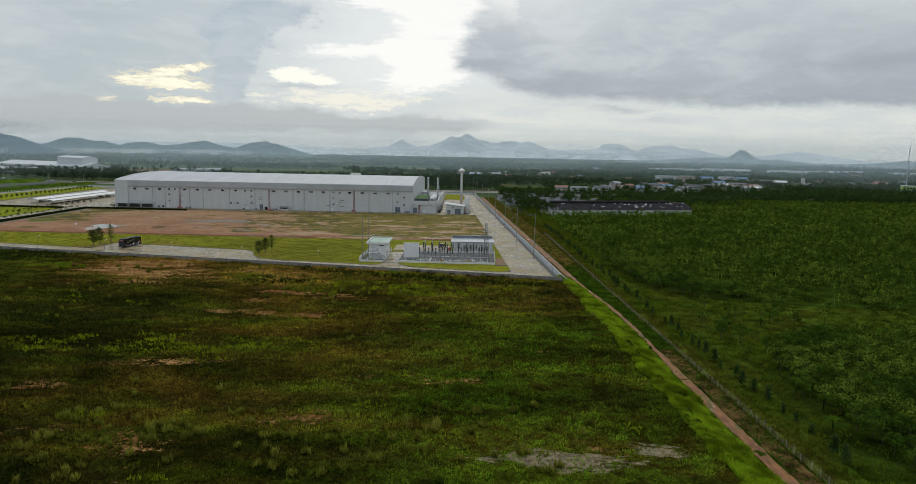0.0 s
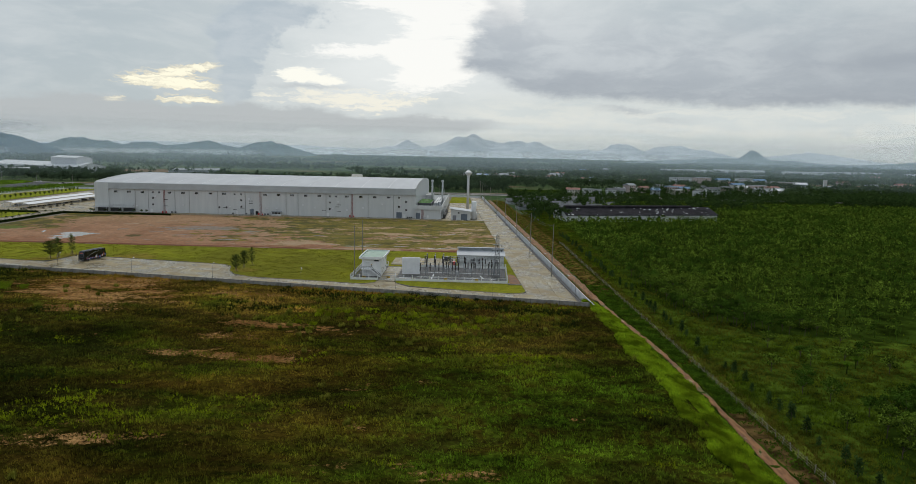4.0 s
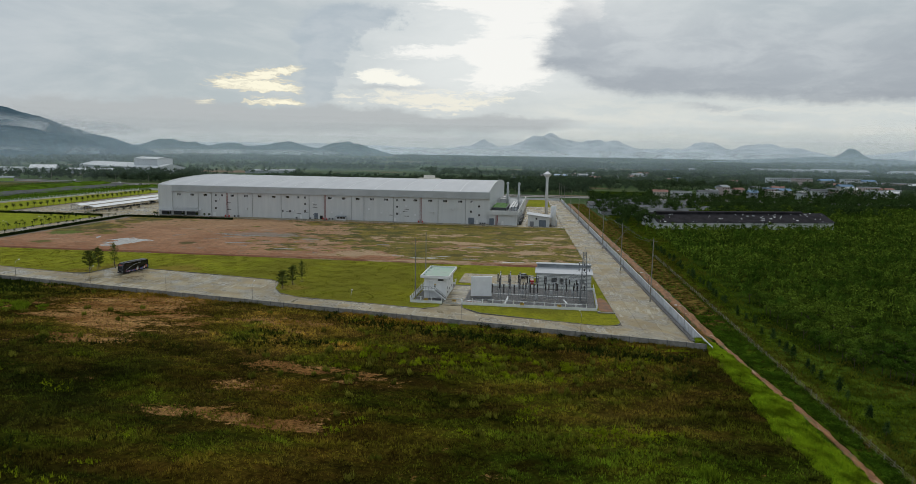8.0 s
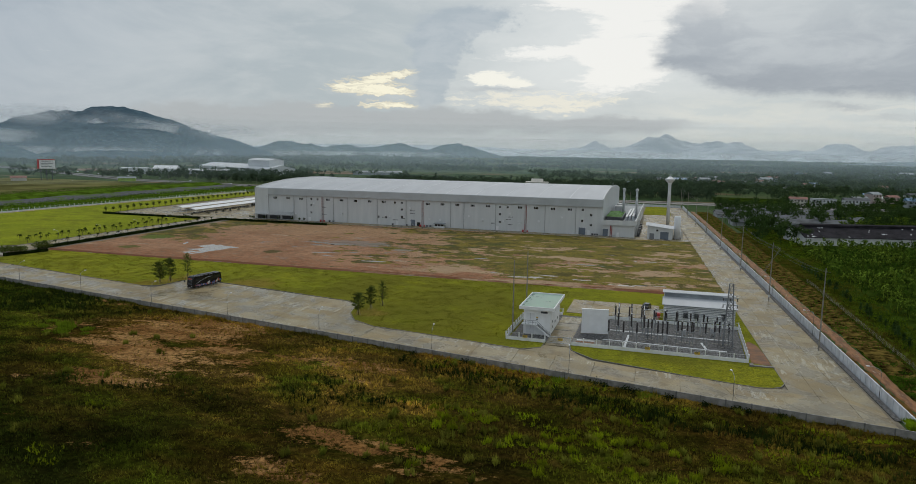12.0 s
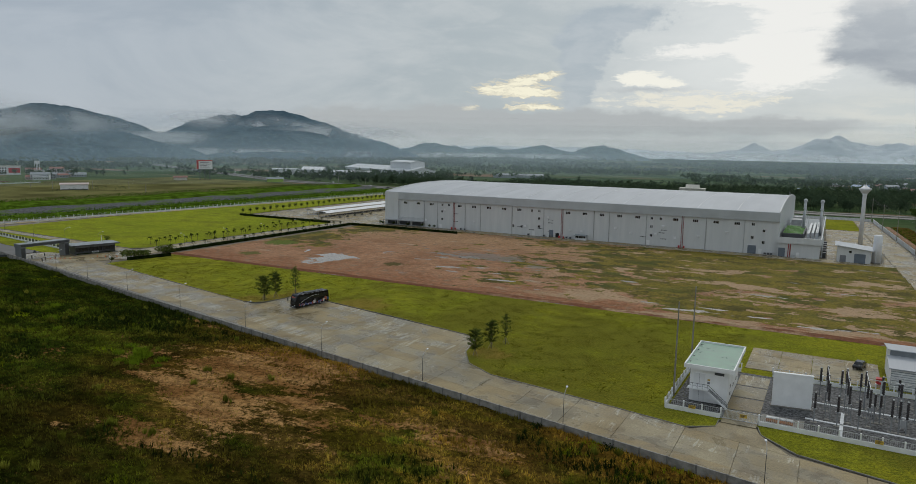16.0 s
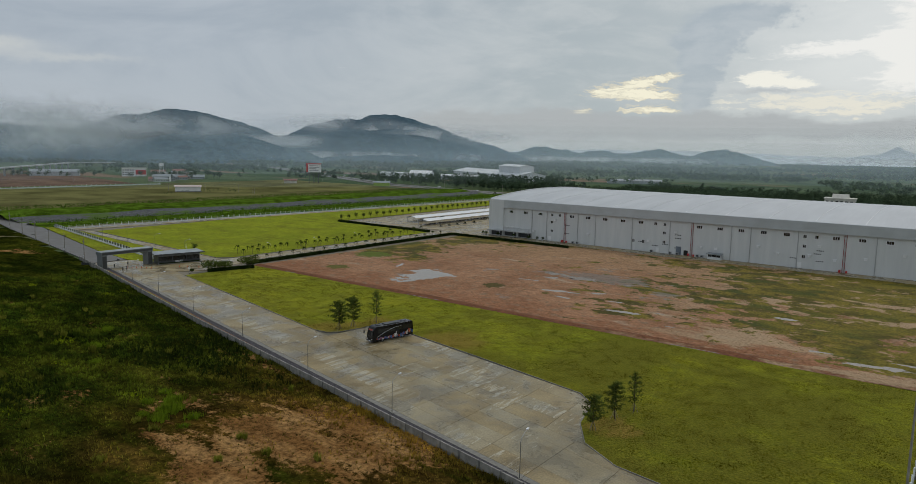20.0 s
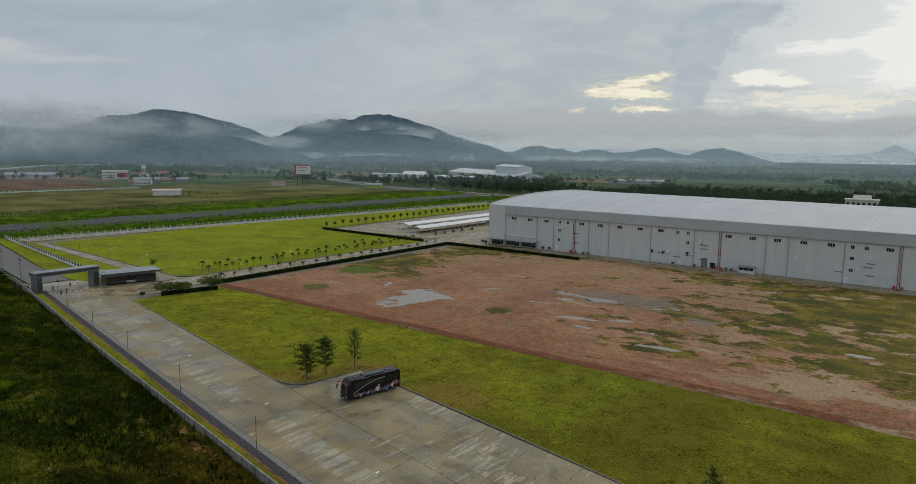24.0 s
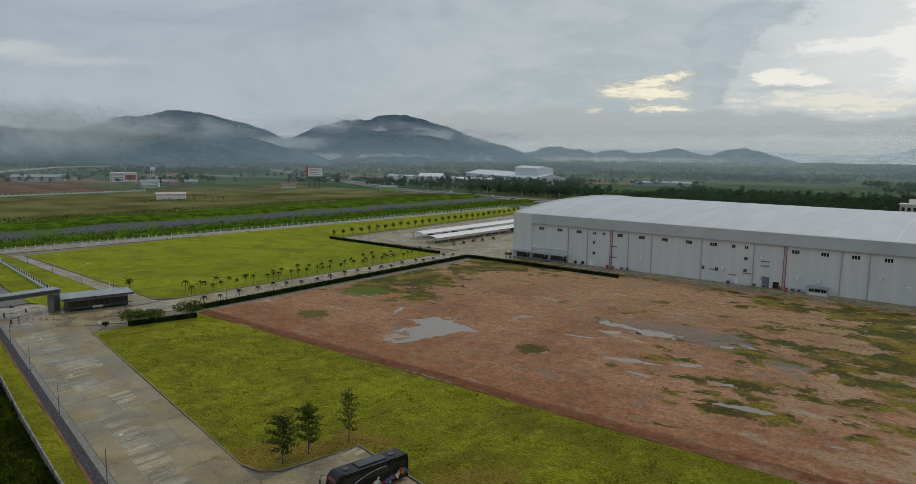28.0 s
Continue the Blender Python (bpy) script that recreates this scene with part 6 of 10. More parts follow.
part("door", Shape().box(-52, -49.6, 249.38, 249.497, 0.0, 3.0), SIGN_GREY, hut)
part("window", Shape().box(-48.6, -47.6, 249.4, 249.497, 4.2, 5.2), GLASS_DARK, hut)
for x, y, h, rad in ((-37.9, 253.5, 12.6, 1.7), (-37.2, 258.5, 5.0, 1.4)):
    b = thing("storage_tank", pose(x, y, 0), "white upright storage tank with domed top", "tank", "upright tanks")
    part("shell", Shape().tube([((0, 0, 0.4), rad), ((0, 0, h - 0.5), rad), ((0, 0, h - 0.1), rad * 0.75), ((0, 0, h), rad * 0.2)], 18), SIGN_WHITE, b, smooth=True)
    part("plinth", Shape().can(0, 0, -0.05, 0.398, rad + 0.3, sides=18), KERB, b)
    for k in range(7):
        a = k * 0.9
        part("rail_post", Shape().can(2.4 * math.cos(a), 2.4 * math.sin(a), 0, min(4.2, h * 0.8), 0.12, sides=6), STEEL, b)
b = thing("water_tower", pose(-42.7, 309.0, 0), "slender white concrete water tower with a wide cap", "water tower")
part("shaft", Shape().tube([((0, 0, -0.1), 1.1), ((0, 0, 24.0), 0.9), ((0, 0, 26.8), 0.95), ((0, 0, 27.7), 1.3)], 20), SIGN_WHITE, b, smooth=True)
part("tank", Shape().tube([((0, 0, 27.6), 1.25), ((0, 0, 29.2), 2.5), ((0, 0, 29.7), 2.9), ((0, 0, 30.2), 2.9), ((0, 0, 30.35), 2.1), ((0, 0, 31.5), 0.8)], 20), SIGN_WHITE, b, smooth=True)
part("hatch", Shape().can(0, 0, 31.4, 32.0, 0.6, sides=12), SIGN_WHITE, b)
part("mast", Shape().can(0.3, 0, 31.9, 33.6, 0.07, sides=6), STEEL, b)

# ---- boundary walls, poles and fences ----
def run_wall(name, label, p, q, bay, height, m, post_m, z=0.0, thick=0.14, cap=True, foot=0.35):
    """A precast wall of posts and panels from p to q."""
    p, q = Vector((*p, 0)), Vector((*q, 0))
    d = (q - p).normalized()
    k = round((q - p).length / bay)
    w = thing(name, Matrix.Translation((p.x, p.y, z)) @ Matrix.Rotation(math.atan2(d.y, d.x), 4, "Z"), label, "wall", kind="structure")
    b = (q - p).length / k
    s = Shape().box(0.12, b - 0.12, -thick / 2, thick / 2, -foot, height)
    if cap:
        s.box(0.12, b - 0.12, -thick / 2 - 0.04, thick / 2 + 0.04, height + 0.002, height + 0.1)
    panel = s.mesh("wall_panel", m)
    post = Shape().box(-0.115, 0.115, -0.16, 0.16, -foot - 0.05, height + 0.16).mesh("wall_post", post_m)
    for i in range(k):
        part("wall_panel", panel, m, w, at=pose(i * b, 0, 0))
        part("wall_post", post, post_m, w, at=pose(i * b, 0, 0))
    part("wall_post", post, post_m, w, at=pose(k * b, 0, 0))
    return w


run_wall("wall_south", "low grey precast concrete boundary wall with posts", (-250, wall_y(-250)), (-2.6, wall_y(-2.6)), 4.34, 1.1, WALL_GREY, WALL_POST, z=1.55, foot=1.9)
run_wall("wall_southwest", "low grey precast concrete boundary wall near the gate", (-356, wall_y(-356)), (-250.3, wall_y(-250.3)), 4.34, 1.1, WALL_GREY, WALL_POST, z=1.55, foot=1.9)
run_wall("wall_east", "white precast boundary wall along the side road", (wall_x(-10.4) + 0.2, -10.4), (wall_x(300) + 0.2, 300), 3.0, 2.0, CONCRETE_WHITE, CONCRETE_WHITE)
run_wall("wall_east_far", "white precast boundary wall towards the highway", (wall_x(301) + 0.2, 301), (wall_x(468) + 0.2, 468), 6.0, 2.0, CONCRETE_WHITE, CONCRETE_WHITE)
run_wall("wall_north", "pale boundary wall along the highway", (-440, 474), (-32, 474), 12.0, 1.6, CONCRETE_WHITE, CONCRETE_WHITE)
sheet("gutter_side", [(wall_x(2) - 1.3, 2), (wall_x(2) - 0.15, 2), (wall_x(300) - 0.15, 300), (wall_x(300) - 1.3, 300)], -0.03, GRAVEL, "dark gravel gutter beside the side wall")

west_fence = thing("fence_west", Matrix(), "white concrete posts with wire along the west side", "fence", kind="structure")
fp = Shape().box(-0.12, 0.12, -0.12, 0.12, -0.3, 1.9).mesh("fence_post", CONCRETE_WHITE)
N_W = 92
for i in range(N_W + 1):
    y = 104 + i * 4.0
    part("fence_post", fp, CONCRETE_WHITE, west_fence, at=pose(-472.5 + (y - 104) * 0.0585, y, 0.0))
part("fence_base", Shape().bar((-472.5, 104, 0.05), (-451, 472, 0.05), 0.25, 0.7), CONCRETE_WHITE, west_fence)
for z in (0.8, 1.2, 1.6):
    part("fence_wire", Shape().bar((-472.5, 104, z), (-451, 472, z), 0.03, 0.03), STEEL, west_fence)

gate_fence = thing("fence_gate", Matrix(), "pale low wall with dark railing panels beside the gate", "fence", kind="structure")
A, B = Vector((-339, 81.5, 0)), Vector((-486, 102, 0))
part("fence_base", Shape().bar(A + Vector((0, 0, 0.25)), B + Vector((0, 0, 0.25)), 0.3, 0.8), CONCRETE_WHITE, gate_fence)
for i in range(42):
    p, q = A.lerp(B, (i + 0.22) / 42), A.lerp(B, (i + 0.78) / 42)
    part("railing_panel", Shape().bar(p + Vector((0, 0, 1.3)), q + Vector((0, 0, 1.3)), 0.08, 1.1), FRAME_DARK, gate_fence)
    part("fence_post", Shape().box(-0.14, 0.14, -0.14, 0.14, 0.0, 1.95), CONCRETE_WHITE, gate_fence, at=Matrix.Translation(A.lerp(B, i / 42)))


def utility_pole(x, y, h, arms, group, lean=0.0):
    b = thing("utility_pole", pose(x, y, -0.1, 0, lean, 0), "tall grey concrete power pole", "power pole", group)
    part("shaft", Shape().tube([((0, 0, 0), 0.19), ((0, 0, h), 0.11)], 8), POLE, b)
    for i in range(arms):
        z = h - 1.6 - i * 1.5
        a = part("cross_arm", Shape().box(-1.3, 1.3, -0.07, 0.07, z - 0.07, z + 0.07), STEEL_DARK, b)
        for dx in (-1.2, -0.6, 0.6, 1.2):
            part("insulator", Shape().can(dx, 0, z + 0.07, z + 0.4, 0.08, 0.05, 6), PORCELAIN, a)
    if arms:
        part("foot_box", Shape().box(-0.25, 0.25, -0.42, -0.18, 1.2, 2.0), STEEL, b)
    return b


POLES = [(-7.6, 45.9, 20.3), (-11.4, 103, 18.8), (-14.6, 160, 18.5), (-18.2, 218, 18.0), (-21.8, 276, 18.0), (-25.4, 334, 18.0), (-29, 392, 18.0), (-32.6, 450, 18.0)]
for i, (x, y, h) in enumerate(POLES):
    utility_pole(x, y, h, 1 if i else 0, "power poles along the side road", 0.3)
for x, y in ((-80.9, 37.0), (-80.8, 54.5)):
    utility_pole(x, y, 18.9, 0, "poles beside the control house")
for x, y in ((-361.5, 62.3), (-386.5, 65.5), (-412, 69.5), (-437, 73.5), (-463, 77.5), (-490, 81.5)):
    utility_pole(x, y, 9.0, 1, "poles along the approach road")
for i in range(14):
    utility_pole(-30 - i * 45, 507 + (max(0, i - 6) * 7.6), 11.0, 1, "poles along the highway")


def wire(pts, drop):
    cu = bpy.data.curves.new("wire", "CURVE")
    cu.dimensions, cu.bevel_depth, cu.bevel_resolution = "3D", 0.022, 0
    sp = cu.splines.new("POLY")
    row = []
    for a, b in zip(pts, pts[1:]):
        for k in range(8):
            t = k / 8
            p = Vector(a).lerp(Vector(b), t)
            row.append((p.x, p.y, p.z - drop * 4 * t * (1 - t)))
    row.append(pts[-1])
    sp.points.add(len(row) - 1)
    for q, p in zip(sp.points, row):
        q.co = (*p, 1)
    cu.materials.append(STEEL_DARK)
    return tagged(new("power_line", cu), "thin dark sagging power line between poles", "power line", "power lines")


for dx in (-1.2, 0.6, 1.2):
    wire([(x + dx, y, h - 1.2) for x, y, h in POLES], 0.9)


def lamp_post(x, y, turn=0.0):
    b = thing("street_lamp", pose(x, y, 0, 0, 0, turn), "thin grey street lamp with a curved arm", "street lamp", "street lamps inside the wall")
    part("pole", Shape().tube([((0, 0, 0), 0.06), ((0, 0, 5.6), 0.04)], 7), STEEL_DARK, b)
    part("arm", Shape().tube([((0, 0, 5.6), 0.05), ((0.05, 0.25, 6.2), 0.045), ((0.1, 1.1, 6.6), 0.035), ((0.1, 2.2, 6.75), 0.03)], 6), PIPE_GREY, b)
    part("lamp_head", Shape().box(-0.05, 0.25, 2.1, 2.75, 6.66, 6.82), SIGN_WHITE, b)
    part("base", Shape().box(-0.2, 0.2, -0.2, 0.2, 0.0, 0.14), KERB, b)


for x in (-31, -62, -94, -126, -157, -187, -219.3, -251.7, -281, -308):
    lamp_post(x, max(lamp_y(x), wall_y(x) + 0.8) - 0.1, 11)
for y in (12, 60, 110, 160, 210):
    lamp_post(wall_x(y) - 0.7, y, 93)
for y in (115, 140, 165, 190, 215):
    lamp_post(-311.2, y, 90)
for x in (-345, -372, -400, -428):
    lamp_post(x, 103.2 + (-x - 345) * 0.058 - 7, 0)

# wire fence and stakes beside the earth track
track_fence = thing("fence_track", Matrix(), "rickety wooden stake fence with wire by the track", "fence", kind="structure")
stake = Shape().tube([((0, 0, -0.3), 0.07), ((0.03, 0, 1.45), 0.05)], 5).mesh("stake", WOOD_STAKE)


for i in range(150):
    y = -245 + i * 2.6
    part("stake", stake, WOOD_STAKE, track_fence, at=pose(fence_x(y) + random.uniform(-0.15, 0.15), y, OUT, random.uniform(-6, 6), random.uniform(-6, 6), random.uniform(0, 90)))
for z in (0.35, 0.75, 1.15):
    s = Shape()
    for i in range(60):
        y0, y1 = -245 + i * 6.5, -245 + (i + 1) * 6.5
        s.bar((fence_x(y0), y0, OUT + z), (fence_x(y1), y1, OUT + z), 0.03, 0.03)
    part("fence_wire", s, WOOD_STAKE, track_fence)

# ---- substation ----
sheet("substation_gravel", [(-80.6, 30.2), (-25.3, 29.4), (-24.7, 59.2), (-80.4, 59.6)], 0.12, GRAVEL, "grey crushed stone in the substation yard", 0.25)
drive = thing("substation_drive", Matrix(), "wet concrete drive of the substation", "drive", kind="structure")
for i in range(4):
    part("concrete_slab", Shape().prism([(-71.0, 28.0 + i * 7.6), (-65.2, 28.0 + i * 7.6), (-65.2, 35.0 + i * 7.6), (-71.0, 35.0 + i * 7.6)], 0.0, 0.16), CONCRETE, drive)
part("concrete_slab", Shape().prism([(-75.4, 22.3), (-59.4, 19.1), (-64.4, 25.6), (-65.1, 27.9), (-71.2, 27.9), (-71.6, 25.5)], -0.05, 0.03), CONCRETE, drive)
slab = thing("concrete_pad", Matrix(), "wet concrete pad behind the substation", "pad", kind="structure")
for i in range(4):
    for j in range(3):
        part("concrete_slab", Shape().prism([(-70.8 + i * 6.5, 63.6 + j * 6), (-64.4 + i * 6.5, 63.6 + j * 6), (-64.4 + i * 6.5, 69.5 + j * 6), (-70.8 + i * 6.5, 69.5 + j * 6)], 0.0, 0.18), CONCRETE, slab)
sheet("bare_soil", [(-24.3, 29.3), (-20.3, 28.4), (-20.7, 38.0), (-21.6, 45.0), (-23.0, 48.0), (-24.3, 46.0)], 0.09, TRAIL, "bare red soil beside the substation", 0.1)
alone("drain_outlet", Shape().box(-24.8, -19.9, 26.8, 27.6, 0.0, 0.3).box(-25.0, -24.2, 26.4, 28.0, 0.0, 0.5), KERB, "short concrete drain outlet on the lawn", "drain")


def yard_fence(p, q, label):
    p, q = Vector((*p, 0.1)), Vector((*q, 0.1))
    d, L = (q - p).normalized(), (q - p).length
    b = thing("substation_fence", Matrix.Translation(p) @ Matrix.Rotation(math.atan2(d.y, d.x), 4, "Z"), label, "fence", "substation fences")
    k = max(1, round(L / 3.1))
    part("plinth_wall", Shape().box(0, L, -0.1, 0.1, -0.2, 0.75), WHITE_WALL, b)
    for i in range(k + 1):
        part("post", Shape().box(L * i / k - 0.12, L * i / k + 0.12, -0.13, 0.13, 0.752, 1.95), WHITE_WALL, b)
    for i in range(k):
        a, c = L * i / k + 0.14, L * (i + 1) / k - 0.14
        f = Shape().box(a, c, -0.025, 0.025, 1.75, 1.82).box(a, c, -0.025, 0.025, 0.78, 0.84)
        g = part("mesh_panel", f, STEEL, b)
        wv = Shape()
        for j in range(1, 9):
            xx = a + (c - a) * j / 9
            wv.box(xx - 0.012, xx + 0.012, -0.012, 0.012, 0.84, 1.75)
        part("mesh_infill", wv, STEEL, g)


WF = "white low wall with posts and wire mesh panels"
yard_fence((-81.0, 30.0), (-71.3, 29.9), WF)
yard_fence((-65.0, 29.9), (-25.0, 29.2), WF)
yard_fence((-25.0, 29.4), (-24.4, 59.4), WF)
yard_fence((-24.4, 59.6), (-65.0, 60.0), WF)
yard_fence((-71.2, 60.0), (-81.0, 60.2), WF)
yard_fence((-81.0, 60.0), (-81.1, 30.2), WF)
gate = thing("sliding_gate", pose(-71.2, 29.9, 0.17), "low grey steel sliding gate of the substation", "gate")
part("gate_frame", Shape().box(0, 6.1, -0.04, 0.04, 0.05, 0.15).box(0, 6.1, -0.04, 0.04, 1.6, 1.7).box(0, 0.08, -0.04, 0.04, 0.152, 1.598).box(6.02, 6.1, -0.04, 0.04, 0.152, 1.598), STEEL, gate)
for i in range(28):
    part("gate_bar", Shape().box(0.2 + i * 0.21, 0.24 + i * 0.21, -0.02, 0.02, 0.152, 1.598), STEEL, gate)
for x, y in ((-76.2, 29.78), (-47, 29.4), (-36, 29.2), (-67.5, 29.8)):
    b = thing("warning_sign", pose(x, y, 0.95), "small yellow warning sign on the fence", "sign", "warning signs")
    part("board", Shape().box(-0.6, 0.6, -0.16, -0.13, -0.02, 0.6), YELLOW_SIGN, b)
    for k in range(3):
        part("print_bar", Shape().box(-0.45, 0.45 - 0.2 * k, -0.168, -0.161, 0.42 - 0.16 * k, 0.5 - 0.16 * k), FRAME_DARK, b)

house = thing("control_house", pose(0, 0, 0.1), "white two-storey control house with pale green flat roof", "house")
HX0, HX1, HY0, HY1 = -78.0, -71.1, 36.6, 52.4
part("wall_front", Shape().box(HX0, HX1, HY0, HY0 + 0.25, 0, 6.6), WHITE_WALL, house)
part("wall_back", Shape().box(HX0, HX1, HY1 - 0.25, HY1, 0, 6.6), WHITE_WALL, house)
part("wall_east", Shape().box(HX1 - 0.25, HX1, HY0 + 0.252, HY1 - 0.252, 0, 6.6), WHITE_WALL, house)
part("wall_west", Shape().box(HX0, HX0 + 0.25, HY0 + 0.252, HY1 - 0.252, 0, 6.6), WHITE_WALL, house)
part("roof_slab", Shape().box(-79.0, -70.0, 35.3, 53.6, 6.602, 6.95), WHITE_WALL, house)
par = Shape().box(-79.0, -70.0, 35.3, 35.55, 6.952, 7.4).box(-79.0, -70.0, 53.35, 53.6, 6.952, 7.4).box(-79.0, -78.75, 35.552, 53.348, 6.952, 7.4).box(-70.25, -70.0, 35.552, 53.348, 6.952, 7.4)
part("parapet", par, WHITE_WALL, house)
part("roof_membrane", Shape().box(-78.74, -70.26, 35.56, 53.34, 6.955, 7.08), GREEN_ROOF, house, "pale green roof membrane with stains")
for y in (38, 42, 47, 51):
    part("roof_outlet", Shape().box(-78.5, -78.2, y, y + 0.3, 7.082, 7.2), FRAME_DARK, house)
part("landing", Shape().box(HX0 - 0.2, -74.4, 34.9, HY0 - 0.003, 2.75, 2.95), WHITE_WALL, house, "first-floor landing")
for i in range(13):
    part("stair_step", Shape().box(-74.4 + i * 0.27, -74.1 + i * 0.27, 35.0, 36.4, 2.55 - i * 0.205, 2.75 - i * 0.205), CONCRETE_PALE, house)
part("stair_string", Shape().bar((-74.4, 34.95, 2.6), (-70.8, 34.95, -0.1), 0.1, 0.35), WHITE_WALL, house)
rail = Shape().bar((HX0 - 0.2, 34.95, 3.95), (-74.4, 34.95, 3.95), 0.06, 0.06).bar((-74.4, 34.95, 3.95), (-70.8, 34.95, 1.0), 0.06, 0.06).bar((HX0 - 0.2, 34.95, 3.45), (-74.4, 34.95, 3.45), 0.04, 0.04).bar((-74.4, 34.95, 3.45), (-70.8, 34.95, 0.5), 0.04, 0.04)
for i in range(9):
    xx = HX0 - 0.15 + i * 0.9
    zz = 2.95 if xx < -74.4 else 2.75 - (xx + 74.4) * 0.76
    rail.box(xx, xx + 0.05, 34.92, 34.98, max(0.0, zz), zz + 1.0)
part("stair_rail", rail, STEEL_DARK, house, "dark steel stair railing")
for z0, z1 in ((2.96, 5.5), (0.02, 2.4)):
    d = part("door", Shape().box(-77.3, -75.2, HY0 - 0.06, HY0 - 0.003, z0, z1), DOOR_WHITE, house)
    part("door_joint", Shape().box(-76.27, -76.23, HY0 - 0.075, HY0 - 0.062, z0 + 0.05, z1 - 0.05), SIGN_GREY, d)
for x0, x1, z0, z1 in ((-73.6, -71.9, 5.6, 6.1),):
    part("louvre", Shape().box(x0, x1, HY0 - 0.05, HY0 - 0.003, z0, z1), FRAME_DARK, house)
part("notice", Shape().box(-74.8, -74.3, HY0 - 0.04, HY0 - 0.003, 4.3, 4.6), YELLOW_SIGN, house)
part("meter_box", Shape().box(-74.8, -74.35, HY0 - 0.12, HY0 - 0.003, 3.7, 4.1), SIGN_GREY, house)
for y, z in ((39.5, 1.2), (39.5, 2.6), (44, 1.6), (48.5, 1.6), (44, 4.8), (48.5, 4.8)):
    part("louvre", Shape().box(HX1 + 0.003, HX1 + 0.06, y, y + 0.9, z, z + 0.6), FRAME_DARK, house)

fire = thing("blast_wall", pose(-63.8, 41.4, 0.1, 0, 0, 8), "free-standing thick white blast wall panel", "wall panel")
part("slab", Shape().box(0, 6.7, 0, 0.55, 0.05, 6.4), WHITE_WALL, fire)
part("coping", Shape().box(-0.08, 6.78, -0.08, 0.63, 6.402, 6.55), WHITE_WALL, fire)
part("footing", Shape().box(-0.3, 7.0, -0.35, 0.9, 0.0, 0.2), KERB, fire)
tank = thing("oil_tank", pose(-60.5, 45.2, 0.1), "grey horizontal oil tank behind the blast wall", "tank")
part("shell", Shape().tube([((-2.0, 0, 5.2), 0.45), ((2.0, 0, 5.2), 0.45)], 12), STEEL, tank)
part("body", Shape().box(-2.2, 2.2, -1.2, 1.2, 0.1, 3.6), PIPE_GREY, tank)
for x in (-1.6, 1.6):
    part("bracket", Shape().box(x - 0.1, x + 0.1, -0.1, 0.1, 3.602, 4.9), STEEL, tank)
for i in range(6):
    part("radiator_fin", Shape().box(-1.8 + i * 0.7, -1.6 + i * 0.7, 1.21, 1.8, 0.6, 3.2), PIPE_GREY, tank)
pit = thing("cable_pit", pose(-61.5, 33.6, 0.12), "concrete cable pit with plywood covers", "pit cover")
part("rim", Shape().box(-3.5, 3.5, -2.2, 2.2, -0.05, 0.06), KERB, pit)
for i in range(4):
    part("cover_board", Shape().box(-2.6 + i * 1.1, -1.55 + i * 1.1, -1.2, 0.2, 0.062, 0.12), TRAIL, pit)
    part("cover_plate", Shape().box(-2.6 + i * 1.1, -1.55 + i * 1.1, 0.5, 1.6, 0.062, 0.14), STEEL, pit)
for x0, y0, x1, y1 in ((-58, 37.6, -29, 36.4), (-52.5, 30.6, -52.0, 44.0), (-33.5, 36.5, -34.5, 42.5), (-57, 47.5, -27, 46.5)):
    alone("cable_trench", Shape().bar((x0, y0, 0.15), (x1, y1, 0.15), 0.55, 0.12), CONCRETE_WHITE, "pale concrete cable trench cover on gravel", "trench", group="cable trenches")


def switch_post(x, y, h, stack_h, kind, turn=0):
    b = thing("insulator_post", pose(x, y, 0.1, 0, 0, turn), "galvanised steel post with dark ribbed insulators", "insulator post", "substation switchgear")
    if kind == 0:
        part("column", Shape().box(-0.09, 0.09, -0.09, 0.09, 0, h), STEEL_MID, b)
    else:
        for dx in (-0.35, 0.35):
            part("leg", Shape().box(dx - 0.05, dx + 0.05, -0.05, 0.05, 0, h), STEEL_MID, b)
        part("brace", Shape().bar((-0.35, 0, 0.5), (0.35, 0, h - 0.4), 0.05, 0.05), STEEL_MID, b)
    part("head_plate", Shape().box(-0.42, 0.42, -0.2, 0.2, h + 0.002, h + 0.14), STEEL_MID, b)
    rows = []
    k = 2 * round(stack_h / 0.3) + 1
    for i in range(k):
        z = h + 0.14 + stack_h * i / (k - 1)
        rows.append(((0, 0, z), 0.25 if i % 2 else 0.16))
    part("insulator", Shape().tube(rows, 8), PORCELAIN, b, "dark ribbed insulator")
    part("terminal", Shape().box(-0.12, 0.12, -0.12, 0.12, h + 0.142 + stack_h, h + 0.3 + stack_h), STEEL, b)
    part("footing", Shape().box(-0.5, 0.5, -0.4, 0.4, -0.05, 0.1), KERB, b)


rr = random.Random(8)
for x in (-54.5, -51.3, -48.2):
    switch_post(x, 39.0, 3.4, 3.2, 1)
    switch_post(x - 0.2, 43.5, 3.6, 3.2, 1)
    switch_post(x - 0.4, 48.5, 4.4, 2.6, 0)
for x in (-46, -43.3, -40.6):
    switch_post(x, 44.5, 4.4, 2.4, 1)
    switch_post(x + 0.4, 53.0, 3.0, 2.2, 0)
for x in (-40.2, -37.0, -33.8):
    switch_post(x, 39.5, 3.2, 2.6, 1)
    switch_post(x, 49.5, 3.4, 2.2, 0)
